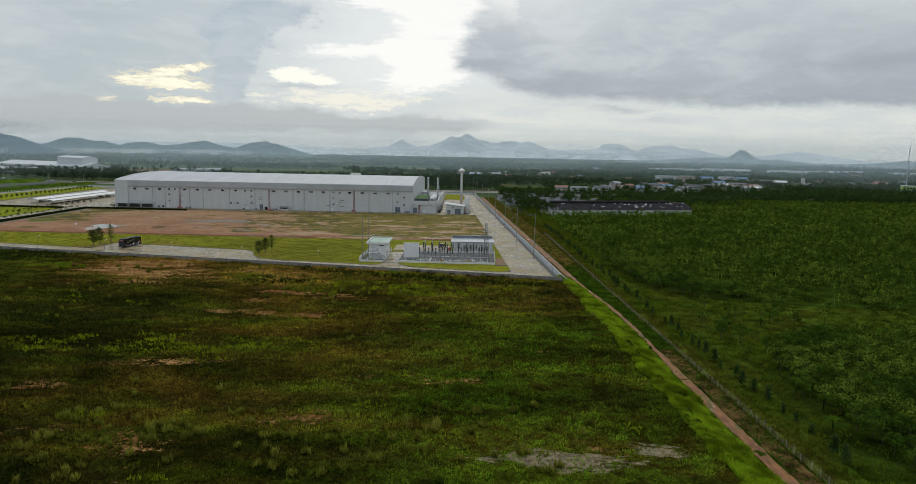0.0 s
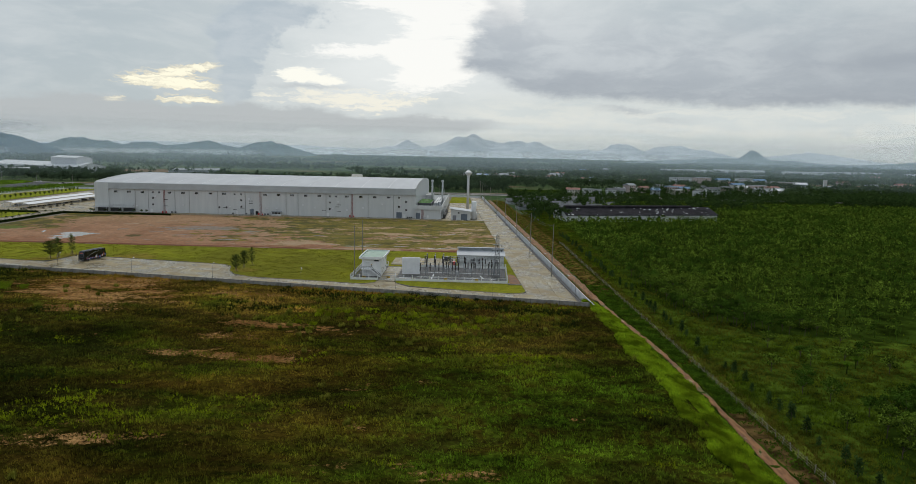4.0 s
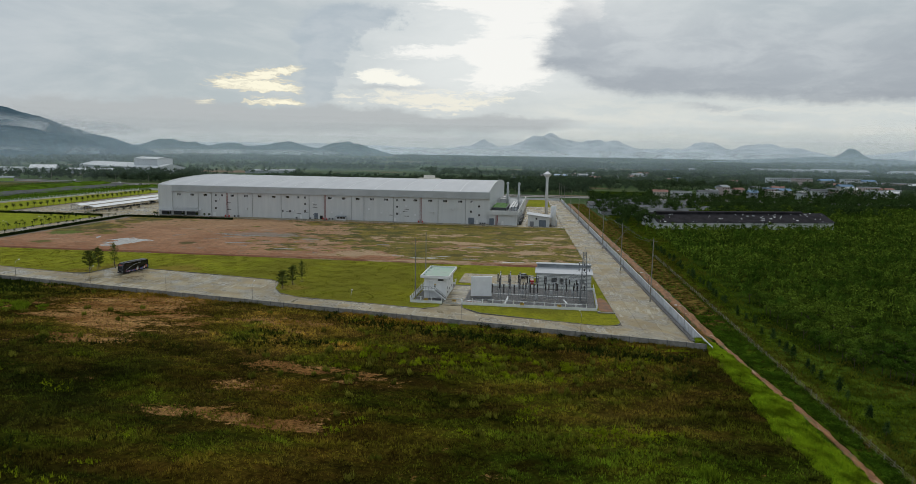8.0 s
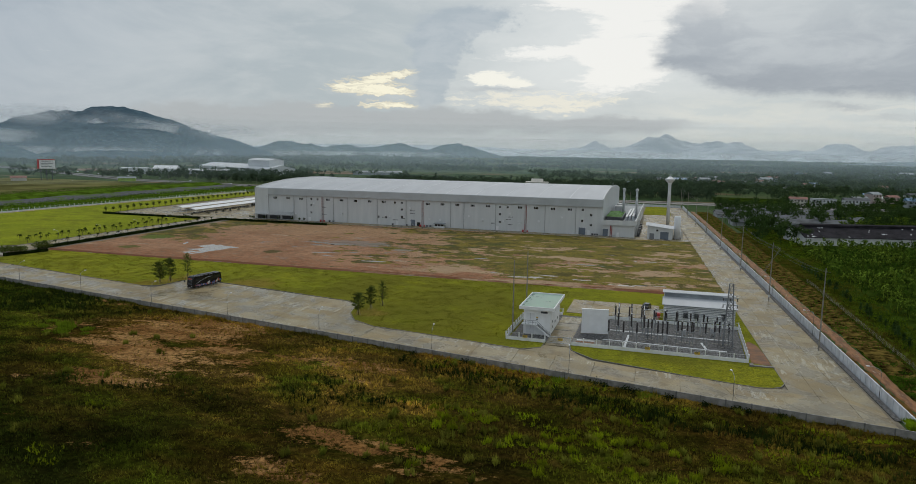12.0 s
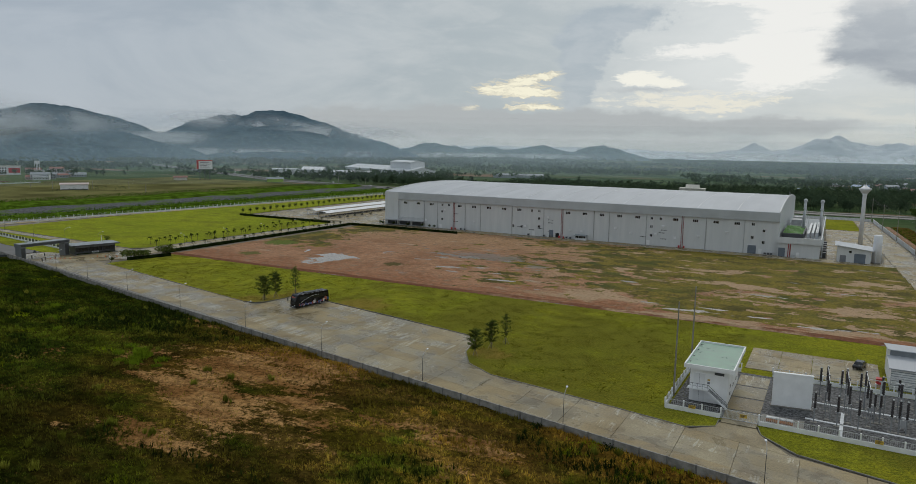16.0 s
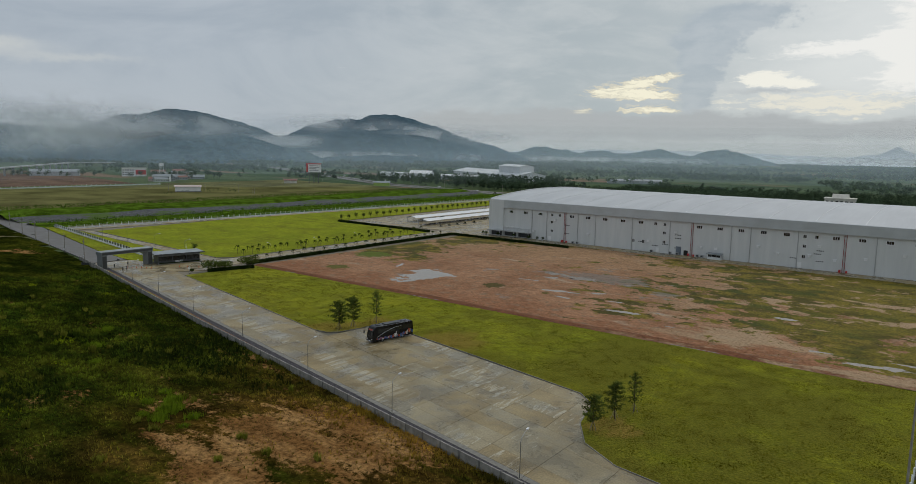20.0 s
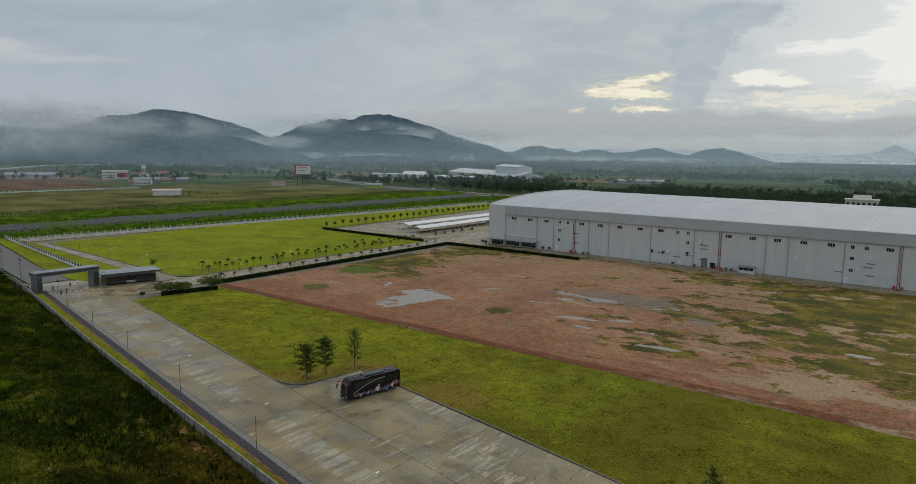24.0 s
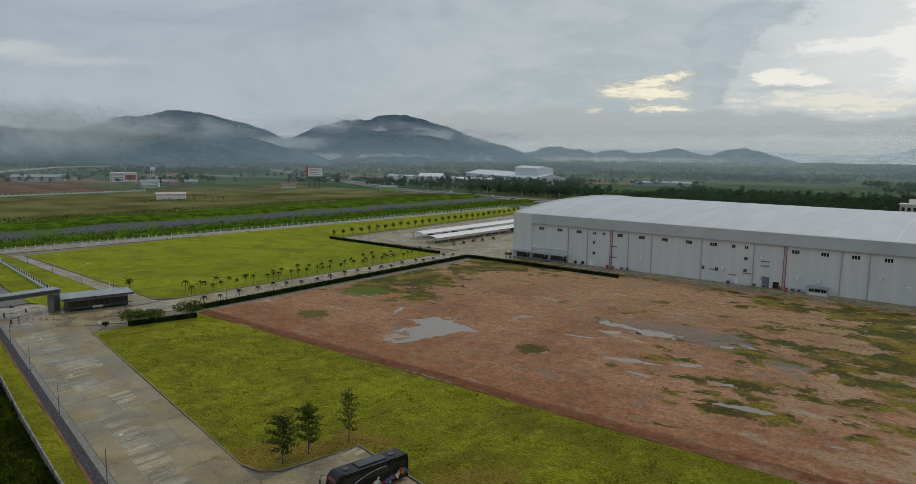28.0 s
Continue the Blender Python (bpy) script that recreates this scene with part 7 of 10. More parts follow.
for x in (-35, -32.6, -30.2):
    switch_post(x, 54.5, 2.6, 1.8, 0)
for x in (-56.6, -53.0, -49.8):
    switch_post(x, 36.4, 2.5, 2.8, 0)
    switch_post(x + 0.6, 51.8, 3.0, 2.6, 0)
for x in (-47.3, -46.4, -39.2, -37.9, -36.5):
    switch_post(x, 41.6, 2.9, 2.2, 0)
for x in (-44.9, -43.8, -42.7):
    switch_post(x, 38.2, 2.6, 3.0, 0)
for x in (-31.5, -30.4, -29.3, -28.2):
    switch_post(x, 43.0, 2.8, 1.7, 0)
    switch_post(x + 0.3, 47.0, 3.0, 1.6, 0)
for x, z in ((-54.5, 6.7), (-51.3, 6.7), (-48.2, 6.7)):
    alone("busbar", Shape().bar((x, 39, z), (x - 0.4, 48.5, z + 0.4), 0.09, 0.09), STEEL, "aluminium busbar between insulators", "busbar", group="busbars")
for y, x0, x1, z in ((44.5, -48.3, -40.6, 7.05), (39.5, -40.2, -33.8, 6.1), (53.0, -45.6, -40.2, 5.5), (49.5, -40.2, -33.8, 5.9)):
    alone("busbar", Shape().bar((x0, y, z), (x1, y, z), 0.09, 0.09), STEEL, "aluminium busbar between insulators", "busbar", group="busbars")
for x0, x1 in ((-46, -40.2), (-34.5, -29.5)):
    g = thing("bus_gantry", pose(0, 0, 0.1), "low galvanised steel gantry frame", "gantry", "steel gantries")
    for x in (x0, x1):
        part("gantry_leg", Shape().box(x - 0.12, x + 0.12, 49.9, 50.14, 0, 5.2), STEEL, g)
        part("gantry_foot", Shape().box(x - 0.35, x + 0.35, 49.7, 50.35, -0.05, 0.1), KERB, g)
    part("gantry_beam", Shape().box(x0 - 0.4, x1 + 0.4, 49.92, 50.12, 5.202, 5.42), STEEL, g)
for x, y in ((-47.5, 46), (-38.5, 47.5), (-31.5, 50.5), (-43, 40.3)):
    b = thing("marshalling_box", pose(x, y, 0.1), "small grey steel control cabinet on legs", "cabinet", "control cabinets")
    part("cabinet", Shape().box(-0.45, 0.45, -0.3, 0.3, 0.6, 1.9), PIPE_GREY, b)
    for dx in (-0.35, 0.35):
        part("leg", Shape().box(dx - 0.05, dx + 0.05, -0.05, 0.05, -0.05, 0.598), STEEL, b)


def lattice(x, y, h, w0, w1):
    b = thing("lattice_tower", pose(x, y, 0.1), "tapering galvanised steel lattice tower", "lattice tower")
    c = ((-1, -1), (1, -1), (1, 1), (-1, 1))
    for sx, sy in c:
        part("leg", Shape().bar((sx * w0, sy * w0, -0.1), (sx * w1, sy * w1, h), 0.14, 0.14), STEEL_MID, b)
        part("footing", Shape().box(sx * w0 - 0.3, sx * w0 + 0.3, sy * w0 - 0.3, sy * w0 + 0.3, -0.1, 0.12), KERB, b)
    k = 9
    for i in range(k):
        t0, t1 = i / k, (i + 1) / k
        a, d = w0 + (w1 - w0) * t0, w0 + (w1 - w0) * t1
        s = Shape()
        for j in range(4):
            p, q = c[j], c[(j + 1) % 4]
            s.bar((p[0] * a, p[1] * a, h * t0), (q[0] * d, q[1] * d, h * t1), 0.08, 0.08)
            s.bar((q[0] * a, q[1] * a, h * t0), (p[0] * d, p[1] * d, h * t1), 0.08, 0.08)
            s.bar((p[0] * d, p[1] * d, h * t1), (q[0] * d, q[1] * d, h * t1), 0.08, 0.08)
        part("lattice_bay", s, STEEL_MID, b)
    for z in (h - 5.2, h - 3.4):
        a = part("cross_arm", Shape().bar((-1.8, 0, z), (1.8, 0, z), 0.18, 0.18), STEEL, b)
        for dx in (-1.6, 0, 1.6):
            part("insulator", Shape().can(dx, 0.4, z - 0.9, z - 0.1, 0.1, 0.1, 6), PORCELAIN, a)
    part("spike", Shape().bar((0, 0, h), (0, 0, h + 1.6), 0.08, 0.08), STEEL, b)


lattice(-28.5, 41.2, 15.6, 1.15, 0.45)
for dx in (-1.5, 0.0, 1.5):
    wire([(-28.5 + dx, 41.3, 11.2), (-9.0, 103 + dx, 17.2)], 1.5)
    wire([(-28.5 + dx, 40.9, 10.4), (-33.8 + dx, 39.5, 6.2)], 0.3)

store = thing("switchgear_shed", pose(0, 0, 0), "white ribbed metal shed with stepped roof", "shed")
SX0, SX1 = -43.6, -24.9
part("wall_front", Shape().box(SX0, SX1, 64.0, 64.2, 0, 4.5), ROOF_GREY, store)
part("wall_back", Shape().box(SX0, SX1, 79.8, 80.0, 0, 5.4), WHITE_WALL, store)
for x in (SX0, SX1 - 0.2):
    part("wall_side", Shape().extrude_x([(64.21, 0), (79.79, 0), (79.79, 5.4), (71.2, 6.7), (71.0, 5.3), (64.21, 4.5)][::-1], x, x + 0.2), WHITE_WALL, store)
for i in range(9):
    part("cladding_rib", Shape().box(SX0 + 0.02, SX1 - 0.02, 63.90, 63.998, 0.25 + i * 0.47, 0.54 + i * 0.47), SIGN_WHITE, store)
part("lower_roof", Shape().extrude_x([(63.2, 4.55), (70.6, 5.4), (70.6, 5.55), (63.2, 4.7)], SX0 - 0.5, SX1 + 0.5), ROOF, store)
part("clerestory", Shape().box(SX0 + 0.05, SX1 - 0.05, 70.61, 70.75, 5.3, 6.6), ROOF_GREY, store)
part("upper_roof", Shape().extrude_x([(70.0, 6.75), (80.6, 5.5), (80.6, 5.65), (70.0, 6.92)], SX0 - 0.5, SX1 + 0.5), ROOF, store)
for x in (-38.4, -35.6, -28.6):
    part("louvre", Shape().box(x, x + 1.3, 63.9, 63.938, 1.0, 3.0), SIGN_GREY, store)
box = thing("red_crate", pose(-45.2, 66.2, 0.18), "small red metal box on the pad", "box")
part("body", Shape().box(-0.7, 0.7, -0.6, 0.6, 0, 1.2), RED_PAINT, box)
part("lid", Shape().box(-0.75, 0.75, -0.65, 0.65, 1.202, 1.3), RED_PAINT, box)


def pickup(x, y, turn, m, label, base=0.0, group=""):
    b = thing("car", pose(x, y, base, 0, 0, turn), label, "car", group)
    prof = [(-2.2, 0.45), (2.2, 0.45), (2.25, 0.8), (1.95, 1.0), (1.1, 1.05), (0.6, 1.52), (-1.2, 1.55), (-1.75, 1.1), (-2.25, 1.0)]
    part("body", Shape().add([(px, s * 0.88 * (0.86 if pz > 1.2 else 1), pz) for s in (-1, 1) for px, pz in prof],
                             [tuple(range(9)), tuple(range(17, 8, -1))] + [(i, 9 + i, 9 + (i + 1) % 9, (i + 1) % 9) for i in range(9)]), m, b)
    part("windscreen", Shape().add([(1.08, -0.7, 1.1), (1.08, 0.7, 1.1), (0.66, 0.66, 1.5), (0.66, -0.66, 1.5), (1.05, -0.7, 1.07), (1.05, 0.7, 1.07), (0.62, 0.66, 1.47), (0.62, -0.66, 1.47)], [(0, 1, 2, 3), (7, 6, 5, 4), (0, 4, 5, 1), (1, 5, 6, 2), (2, 6, 7, 3), (3, 7, 4, 0)]), GLASS_DARK, b)
    for s in (-1, 1):
        part("side_glass", Shape().bar((-1.2, s * 0.83, 1.28), (0.55, s * 0.83, 1.28), 0.03, 0.3), GLASS_DARK, b)
        for wx in (-1.4, 1.35):
            t = part("wheel", Shape().tube([((wx, s * 0.72, 0.33), 0.33), ((wx, s * 0.92, 0.33), 0.33)], 12), RUBBER, b)
            part("rim", Shape().tube([((wx, s * 0.9, 0.33), 0.19), ((wx, s * 0.94, 0.33), 0.19)], 8), STEEL, t)


pickup(-48.6, 76.6, 255, CAR_DARK, "dark pickup car parked on the concrete pad", 0.18)

# ---- gate, guard house and coach ----
portal = thing("gate_portal", pose(-336.0, 56.4, 0.0), "dark grey flat-topped entrance portal", "gate portal")
for y in (0, 17.6):
    leg = part("portal_leg", Shape().box(-1.9, 1.9, y, y + 1.9, -0.1, 5.3), GATE_GREY, portal)
    part("leg_panel", Shape().box(1.902, 1.96, y + 0.2, y + 1.7, 0.3, 5.0), STEEL_DARK, leg)
part("portal_beam", Shape().box(-2.0, 2.0, -0.3, 19.8, 5.302, 6.5), GATE_GREY, portal)
part("beam_panel", Shape().box(2.002, 2.06, 0.2, 19.3, 5.5, 6.3), STEEL_DARK, portal)
part("portal_roof", Shape().box(-2.15, 2.15, -0.4, 19.9, 6.502, 6.65), ROOF_GREY, portal)
rail_s = Shape().box(-0.06, 0.06, -6.5, -0.4, 0.05, 0.15).box(-0.06, 0.06, -6.5, -0.4, 1.75, 1.85)
side_fence = thing("gate_fence", pose(-338.2, 56.2, 0.0, 0, 0, -64), "short dark railing from the wall to the portal", "fence")
part("railing", rail_s, FRAME_DARK, side_fence)
for i in range(13):
    part("picket", Shape().box(-0.12, 0.12, -6.3 + i * 0.46, -6.02 + i * 0.46, -0.1, 2.2), FRAME_DARK, side_fence)

gh = thing("guard_house", pose(-331.6, 76.8, 0.0, 0, 0, -14), "low dark guard house with flat grey roof", "guard house")
part("floor_slab", Shape().box(-7.2, 1.0, -0.4, 16.8, -0.1, 0.2), KERB, gh)
part("wall_front", Shape().box(-0.3, 0, 0, 16, 0.202, 1.2), STEEL_DARK, gh)
part("wall_top", Shape().box(-0.3, 0, 0, 16, 2.9, 3.7), GATE_GREY, gh)
for y in (0, 5.2, 10.6, 15.7):
    part("pier", Shape().box(-0.3, 0.02, y, y + 0.3, 1.202, 2.898), STEEL_DARK, gh)
for y in (0.34, 2.0, 3.6, 5.54, 7.2, 8.9, 10.94, 12.5, 14.1):
    part("pane", Shape().box(-0.2, -0.12, y, y + 1.5, 1.22, 2.88), GLASS_DARK, gh)
part("wall_south", Shape().box(-6.6, -0.302, 0, 0.3, 0.202, 3.7), STEEL_DARK, gh)
part("wall_north", Shape().box(-6.6, -0.302, 15.7, 16, 0.202, 3.7), STEEL_DARK, gh)
part("wall_back", Shape().box(-6.6, -6.3, 0.302, 15.698, 0.202, 3.7), STEEL_DARK, gh)
part("roof", Shape().box(-8.2, 1.5, -1.5, 17.6, 3.702, 4.1), ROOF_GREY, gh)
part("roof_edge", Shape().box(1.502, 1.56, -1.5, 17.6, 3.66, 4.14), STEEL_DARK, gh)
part("roof_mast", Shape().can(-4, 12, 4.1, 7.0, 0.08, sides=6), SIGN_WHITE, gh)
part("notice", Shape().box(0.003, 0.05, 6.5, 9.2, 0.5, 1.1), SIGN_WHITE, gh)
for k in range(4):
    part("print_bar", Shape().box(0.052, 0.07, 6.8 + k * 0.6, 7.2 + k * 0.6, 0.65, 0.95), SIGN_GREY, gh)
part("flower_bed", Shape().box(0.1, 0.9, 0.4, 15.6, 0.202, 0.5), LEAF_HEDGE, gh)
cone_m = Shape().box(-0.2, 0.2, -0.2, 0.2, 0, 0.05).can(0, 0, 0.05, 0.72, 0.16, 0.03, 8).mesh("cone", ORANGE)
for x, y in ((-327, 69.5), (-328.5, 68.4), (-330, 67.3), (-331.4, 66.2), (-318, 81), (-315, 84), (-321, 79.5), (-333, 65.2), (-325.4, 70.6)):
    alone("traffic_cone", cone_m, ORANGE, "orange plastic traffic cone on the forecourt", "cone", at=pose(x, y, 0.0), group="traffic cones")
for x, y in ((-338.5, 63), (-340, 69), (-329, 61.5), (-331, 64)):
    b = thing("barrier_post", pose(x, y, 0.0), "short white and dark barrier post", "barrier", "gate barriers")
    part("post", Shape().box(-0.15, 0.15, -0.15, 0.15, 0, 1.1), FRAME_DARK, b)
    part("boom", Shape().bar((0, 0.1, 0.95), (0.4, 3.4, 0.98), 0.08, 0.1), SIGN_WHITE, b)
b = thing("parasol", pose(-341.5, 66.0, 0.0), "folded dark parasol standing on the road", "parasol")
part("pole", Shape().can(0, 0, 0, 2.4, 0.04, sides=6), STEEL, b)
part("canopy", Shape().tube([((0, 0, 1.7), 0.75), ((0, 0, 2.2), 0.5), ((0, 0, 2.6), 0.06)], 8), FRAME_DARK, b)
part("foot", Shape().can(0, 0, 0, 0.12, 0.35, sides=8), KERB, b)
b = thing("road_sign", pose(-304.2, 73.6, 0.0), "round white road sign on a striped post", "road sign")
for k in range(5):
    part("band", Shape().can(0, 0, k * 0.5, k * 0.5 + 0.498, 0.09, sides=8), SIGN_WHITE if k % 2 else FRAME_DARK, b)
part("disc", Shape().tube([((-0.03, -0.12, 2.3), 0.45), ((0.03, -0.16, 2.3), 0.45)], 14), SIGN_WHITE, b)

# coach: its nose points to the front wall
coach = thing("coach", pose(-190.9, 53.0, 0.0, 0, 0, -10.5), "black touring coach with colourful painted sides", "coach")
L, W = 11.9, 2.5
prof = [(0.05, 0.35), (0.0, 1.0), (0.08, 1.9), (0.35, 3.0), (0.75, 3.5), (1.3, 3.66), (11.3, 3.66), (11.75, 3.45), (11.88, 2.6), (11.9, 0.6), (11.8, 0.4)]
s = Shape()
for x, inset in ((-W, 0), (-W + 0.0, 0), (0, 0)):
    pass
rings = [(-W, 0.10), (-W + 0.12, 0.0), (-0.12, 0.0), (0.0, 0.10)]
for x, inset in rings:
    s.v += [(x, y + (inset if y < 6 else -inset), z - (inset if z > 3 else 0)) for y, z in prof]
k = len(prof)
for i in range(3):
    s.f += [(i * k + j, i * k + (j + 1) % k, (i + 1) * k + (j + 1) % k, (i + 1) * k + j) for j in range(k)]
s.f += [tuple(range(k - 1, -1, -1)), tuple(3 * k + j for j in range(k))]
part("body", s, BLACK_PAINT, coach)
part("windscreen", Shape().add([(-W + 0.15, -0.012, 1.25), (-0.15, -0.012, 1.25), (-0.2, 0.30, 2.95), (-W + 0.2, 0.30, 2.95), (-W + 0.15, 0.05, 1.25), (-0.15, 0.05, 1.25), (-0.2, 0.36, 2.95), (-W + 0.2, 0.36, 2.95)],
                               [(0, 1, 2, 3), (7, 6, 5, 4), (0, 4, 5, 1), (1, 5, 6, 2), (2, 6, 7, 3), (3, 7, 4, 0)]), GLASS_DARK, coach)
part("banner", Shape().add([(-W + 0.5, 0.255, 2.75), (-0.5, 0.255, 2.75), (-0.5, 0.33, 3.1), (-W + 0.5, 0.33, 3.1), (-W + 0.5, 0.3, 2.75), (-0.5, 0.3, 2.75), (-0.5, 0.38, 3.1), (-W + 0.5, 0.38, 3.1)],
                           [(0, 1, 2, 3), (7, 6, 5, 4), (0, 4, 5, 1), (1, 5, 6, 2), (2, 6, 7, 3), (3, 7, 4, 0)]), LIVERY["red"], coach, "faded red destination panel")
for i in range(7):
    y = 1.5 + i * 1.42
    part("side_window", Shape().box(0.002, 0.03, y, y + 1.34, 2.05, 3.0), GLASS_DARK, coach)
    part("side_window", Shape().box(-W - 0.03, -W - 0.002, y, y + 1.34, 2.05, 3.0), GLASS_DARK, coach)
for xx in (0.035,):
    sw = Shape()
    for i in range(14):
        a0, a1 = i / 14, (i + 1) / 14
        f = lambda t: (0.034, 1.2 + 7.0 * t, 1.2 + 1.7 * math.sin(t * 1.75))
        sw.bar(f(a0), f(a1), 0.02, 0.07)
    part("silver_stripe", sw, STEEL, coach)


def splash(name, m, cy, cz, ry, rz, seed, lay):
    r = random.Random(seed)
    pts = []
    for i in range(18):
        a = 2 * math.pi * i / 18
        q = 1 + r.uniform(-0.35, 0.3)
        pts.append((cy + ry * q * math.cos(a), max(0.42, cz + rz * q * math.sin(a))))
    part(name, Shape().extrude_x(pts, 0.004 + lay * 0.004, 0.010 + lay * 0.004), LIVERY[m], coach)


rr = random.Random(19)
TONES = ["red", "white", "violet", "blue", "orange"]
for i in range(34):
    y = 1.4 + i * 0.305
    lift = 0.35 + 0.75 * max(0.0, (y - 5.5) / 6.0) ** 1.3
    splash("painted_patch", "white" if 6.0 < y < 7.0 else TONES[rr.randrange(5)] if y < 7.6 else rr.choice(("blue", "red", "orange", "violet", "white", "red")), y, 0.62 + lift * rr.uniform(0.1, 1.0), rr.uniform(0.15, 0.42), rr.uniform(0.1, 0.3) * (0.7 + lift), i + 3, i * 0.12)
splash("painted_patch", "white", 6.6, 1.05, 0.55, 0.45, 99, 5.0)
splash("painted_patch", "white", 6.75, 1.6, 0.22, 0.22, 98, 5.2)
for y in (2.75, 8.7):
    for x, o in ((-0.32, 0.03), (-W + 0.02, -0.03)):
        t = part("wheel", Shape().tube([((x, y, 0.5), 0.5), ((x + 0.3, y, 0.5), 0.5)], 18), RUBBER, coach)
        xx = x + 0.302 if o > 0 else x - 0.04
        part("rim", Shape().tube([((xx, y, 0.5), 0.24), ((xx + 0.04, y, 0.5), 0.24)], 12), STEEL_MID, t)
part("roof_unit", Shape().box(-W + 0.45, -0.45, 4.0, 8.4, 3.662, 3.78), STEEL_DARK, coach)
part("roof_hatch", Shape().box(-W + 0.8, -0.8, 2.0, 2.9, 3.662, 3.74), FRAME_DARK, coach)
part("roof_hatch", Shape().box(-W + 0.8, -0.8, 9.2, 10.1, 3.662, 3.74), FRAME_DARK, coach)
for x in (-0.06, -W - 0.02):
    part("roof_rail", Shape().box(x - 0.02, x + 0.06, 1.6, 11.0, 3.5, 3.6), SIGN_GREY, coach)
for x in (-0.55, -W + 0.25):
    part("headlight", Shape().box(x, x + 0.32, -0.035, -0.002, 0.75, 0.95), LAMP_GLASS, coach, "clear headlight")
part("bumper", Shape().box(-W + 0.05, -0.05, -0.1, 0.06, 0.35, 0.62), FRAME_DARK, coach)
part("plate_bar", Shape().box(-W / 2 - 0.26, -W / 2 + 0.26, -0.12, -0.102, 0.42, 0.54), SIGN_WHITE, coach)
for x, o in ((-0.05, 0.35), (-W + 0.05, -0.35)):
    m = part("mirror_arm", Shape().tube([((x, 0.35, 3.1), 0.05), ((x + o, -0.35, 3.05), 0.05), ((x + o, -0.5, 2.6), 0.05)], 6), FRAME_DARK, coach)
    part("mirror", Shape().box(x + o - 0.14, x + o + 0.14, -0.58, -0.42, 1.95, 2.6), FRAME_DARK, m)
part("wiper", Shape().bar((-W / 2 - 0.9, -0.03, 1.3), (-W / 2 - 0.1, 0.14, 2.3), 0.03, 0.03), FRAME_DARK, coach)

coach.scale = (1.04, 1.045, 1.09)

# roofed parking bays
def shelter(x0, y0, y1, w, h):
    b = thing("parking_shelter", pose(x0, y0, 0.0), "long white arched roof over parking bays", "parking shelter", "parking shelters")
    L = y1 - y0
    k, c = 10, 8
    step = L / k
    for i in range(k):
        s = Shape()
        for yy in (i * step + 0.05, (i + 1) * step - 0.05):
            s.v += [(w * (j / c - 0.5), yy, h + 0.9 * (1 - (2 * j / c - 1) ** 2)) for j in range(c + 1)]
            s.v += [(w * (j / c - 0.5), yy, h - 0.08 + 0.9 * (1 - (2 * j / c - 1) ** 2)) for j in range(c + 1)]
        a = c + 1
        s.f = [(j, j + 1, 2 * a + j + 1, 2 * a + j) for j in range(c)] + [(a + j + 1, a + j, 3 * a + j, 3 * a + j + 1) for j in range(c)]
        s.f += [(0, 2 * a, 3 * a, a), (c, a + c, 3 * a + c, 2 * a + c)]
        part("roof_sheet", s, SIGN_WHITE, b)
    for i in range(k + 1):
        for x in (-w * 0.3, w * 0.3):
            part("post", Shape().box(x - 0.09, x + 0.09, i * step - 0.09, i * step + 0.09, 0, h + 0.45), STEEL, b)
        part("rafter", Shape().bar((-w * 0.5, i * step, h - 0.15), (w * 0.5, i * step, h - 0.15), 0.1, 0.14), STEEL, b)


shelter(-369, 268, 372, 9.0, 2.9)
shelter(-352, 259, 372, 9.0, 2.9)
bike = Shape().tube([((-0.6, -0.05, 0.32), 0.3), ((-0.6, 0.05, 0.32), 0.3)], 10).tube([((0.6, -0.05, 0.32), 0.3), ((0.6, 0.05, 0.32), 0.3)], 10).bar((-0.6, 0, 0.5), (0.5, 0, 0.75), 0.2, 0.3).bar((0.35, -0.3, 1.0), (0.35, 0.3, 1.0), 0.05, 0.05).box(-0.5, 0.1, -0.14, 0.14, 0.7, 0.85).mesh("motorcycle", CAR_DARK)
rr = random.Random(3)
for i in range(34):
    alone("motorcycle", bike, CAR_DARK, "dark motorcycle parked under the shelter roof", "motorcycle", at=pose(-350.5 + rr.uniform(-0.5, 0.5), 262 + i * 1.9 + rr.uniform(-0.3, 0.3), 0.0, 0, 0, rr.uniform(-12, 12)), group="parked motorcycles")
for i, (x, y) in enumerate(((-369, 280), (-369, 292), (-369, 301), (-369, 316), (-352.5, 336), (-352.5, 348))):
    pickup(x, y, 0, CAR_PALE if i % 2 else CAR_DARK, "parked car under the white shelter roof", 0.0, "cars under the shelters")
for i, y in enumerate((262, 270, 278, 286, 296)):
    b = thing("concrete_planter", pose(-339, y, 0.0), "low concrete planter with dark shrub", "planter", "car park planters")
    part("trough", Shape().box(-0.9, 0.9, -0.5, 0.5, 0, 0.5), KERB, b)
    v, f = leaves(np.random.default_rng(i), np.tile((0, 0, 0.8), (60, 1)), np.full(60, 0.7), np.full(60, 0.25))
    part("shrub", mesh_np("shrub", v, f, LEAF_HEDGE), LEAF_HEDGE, b)

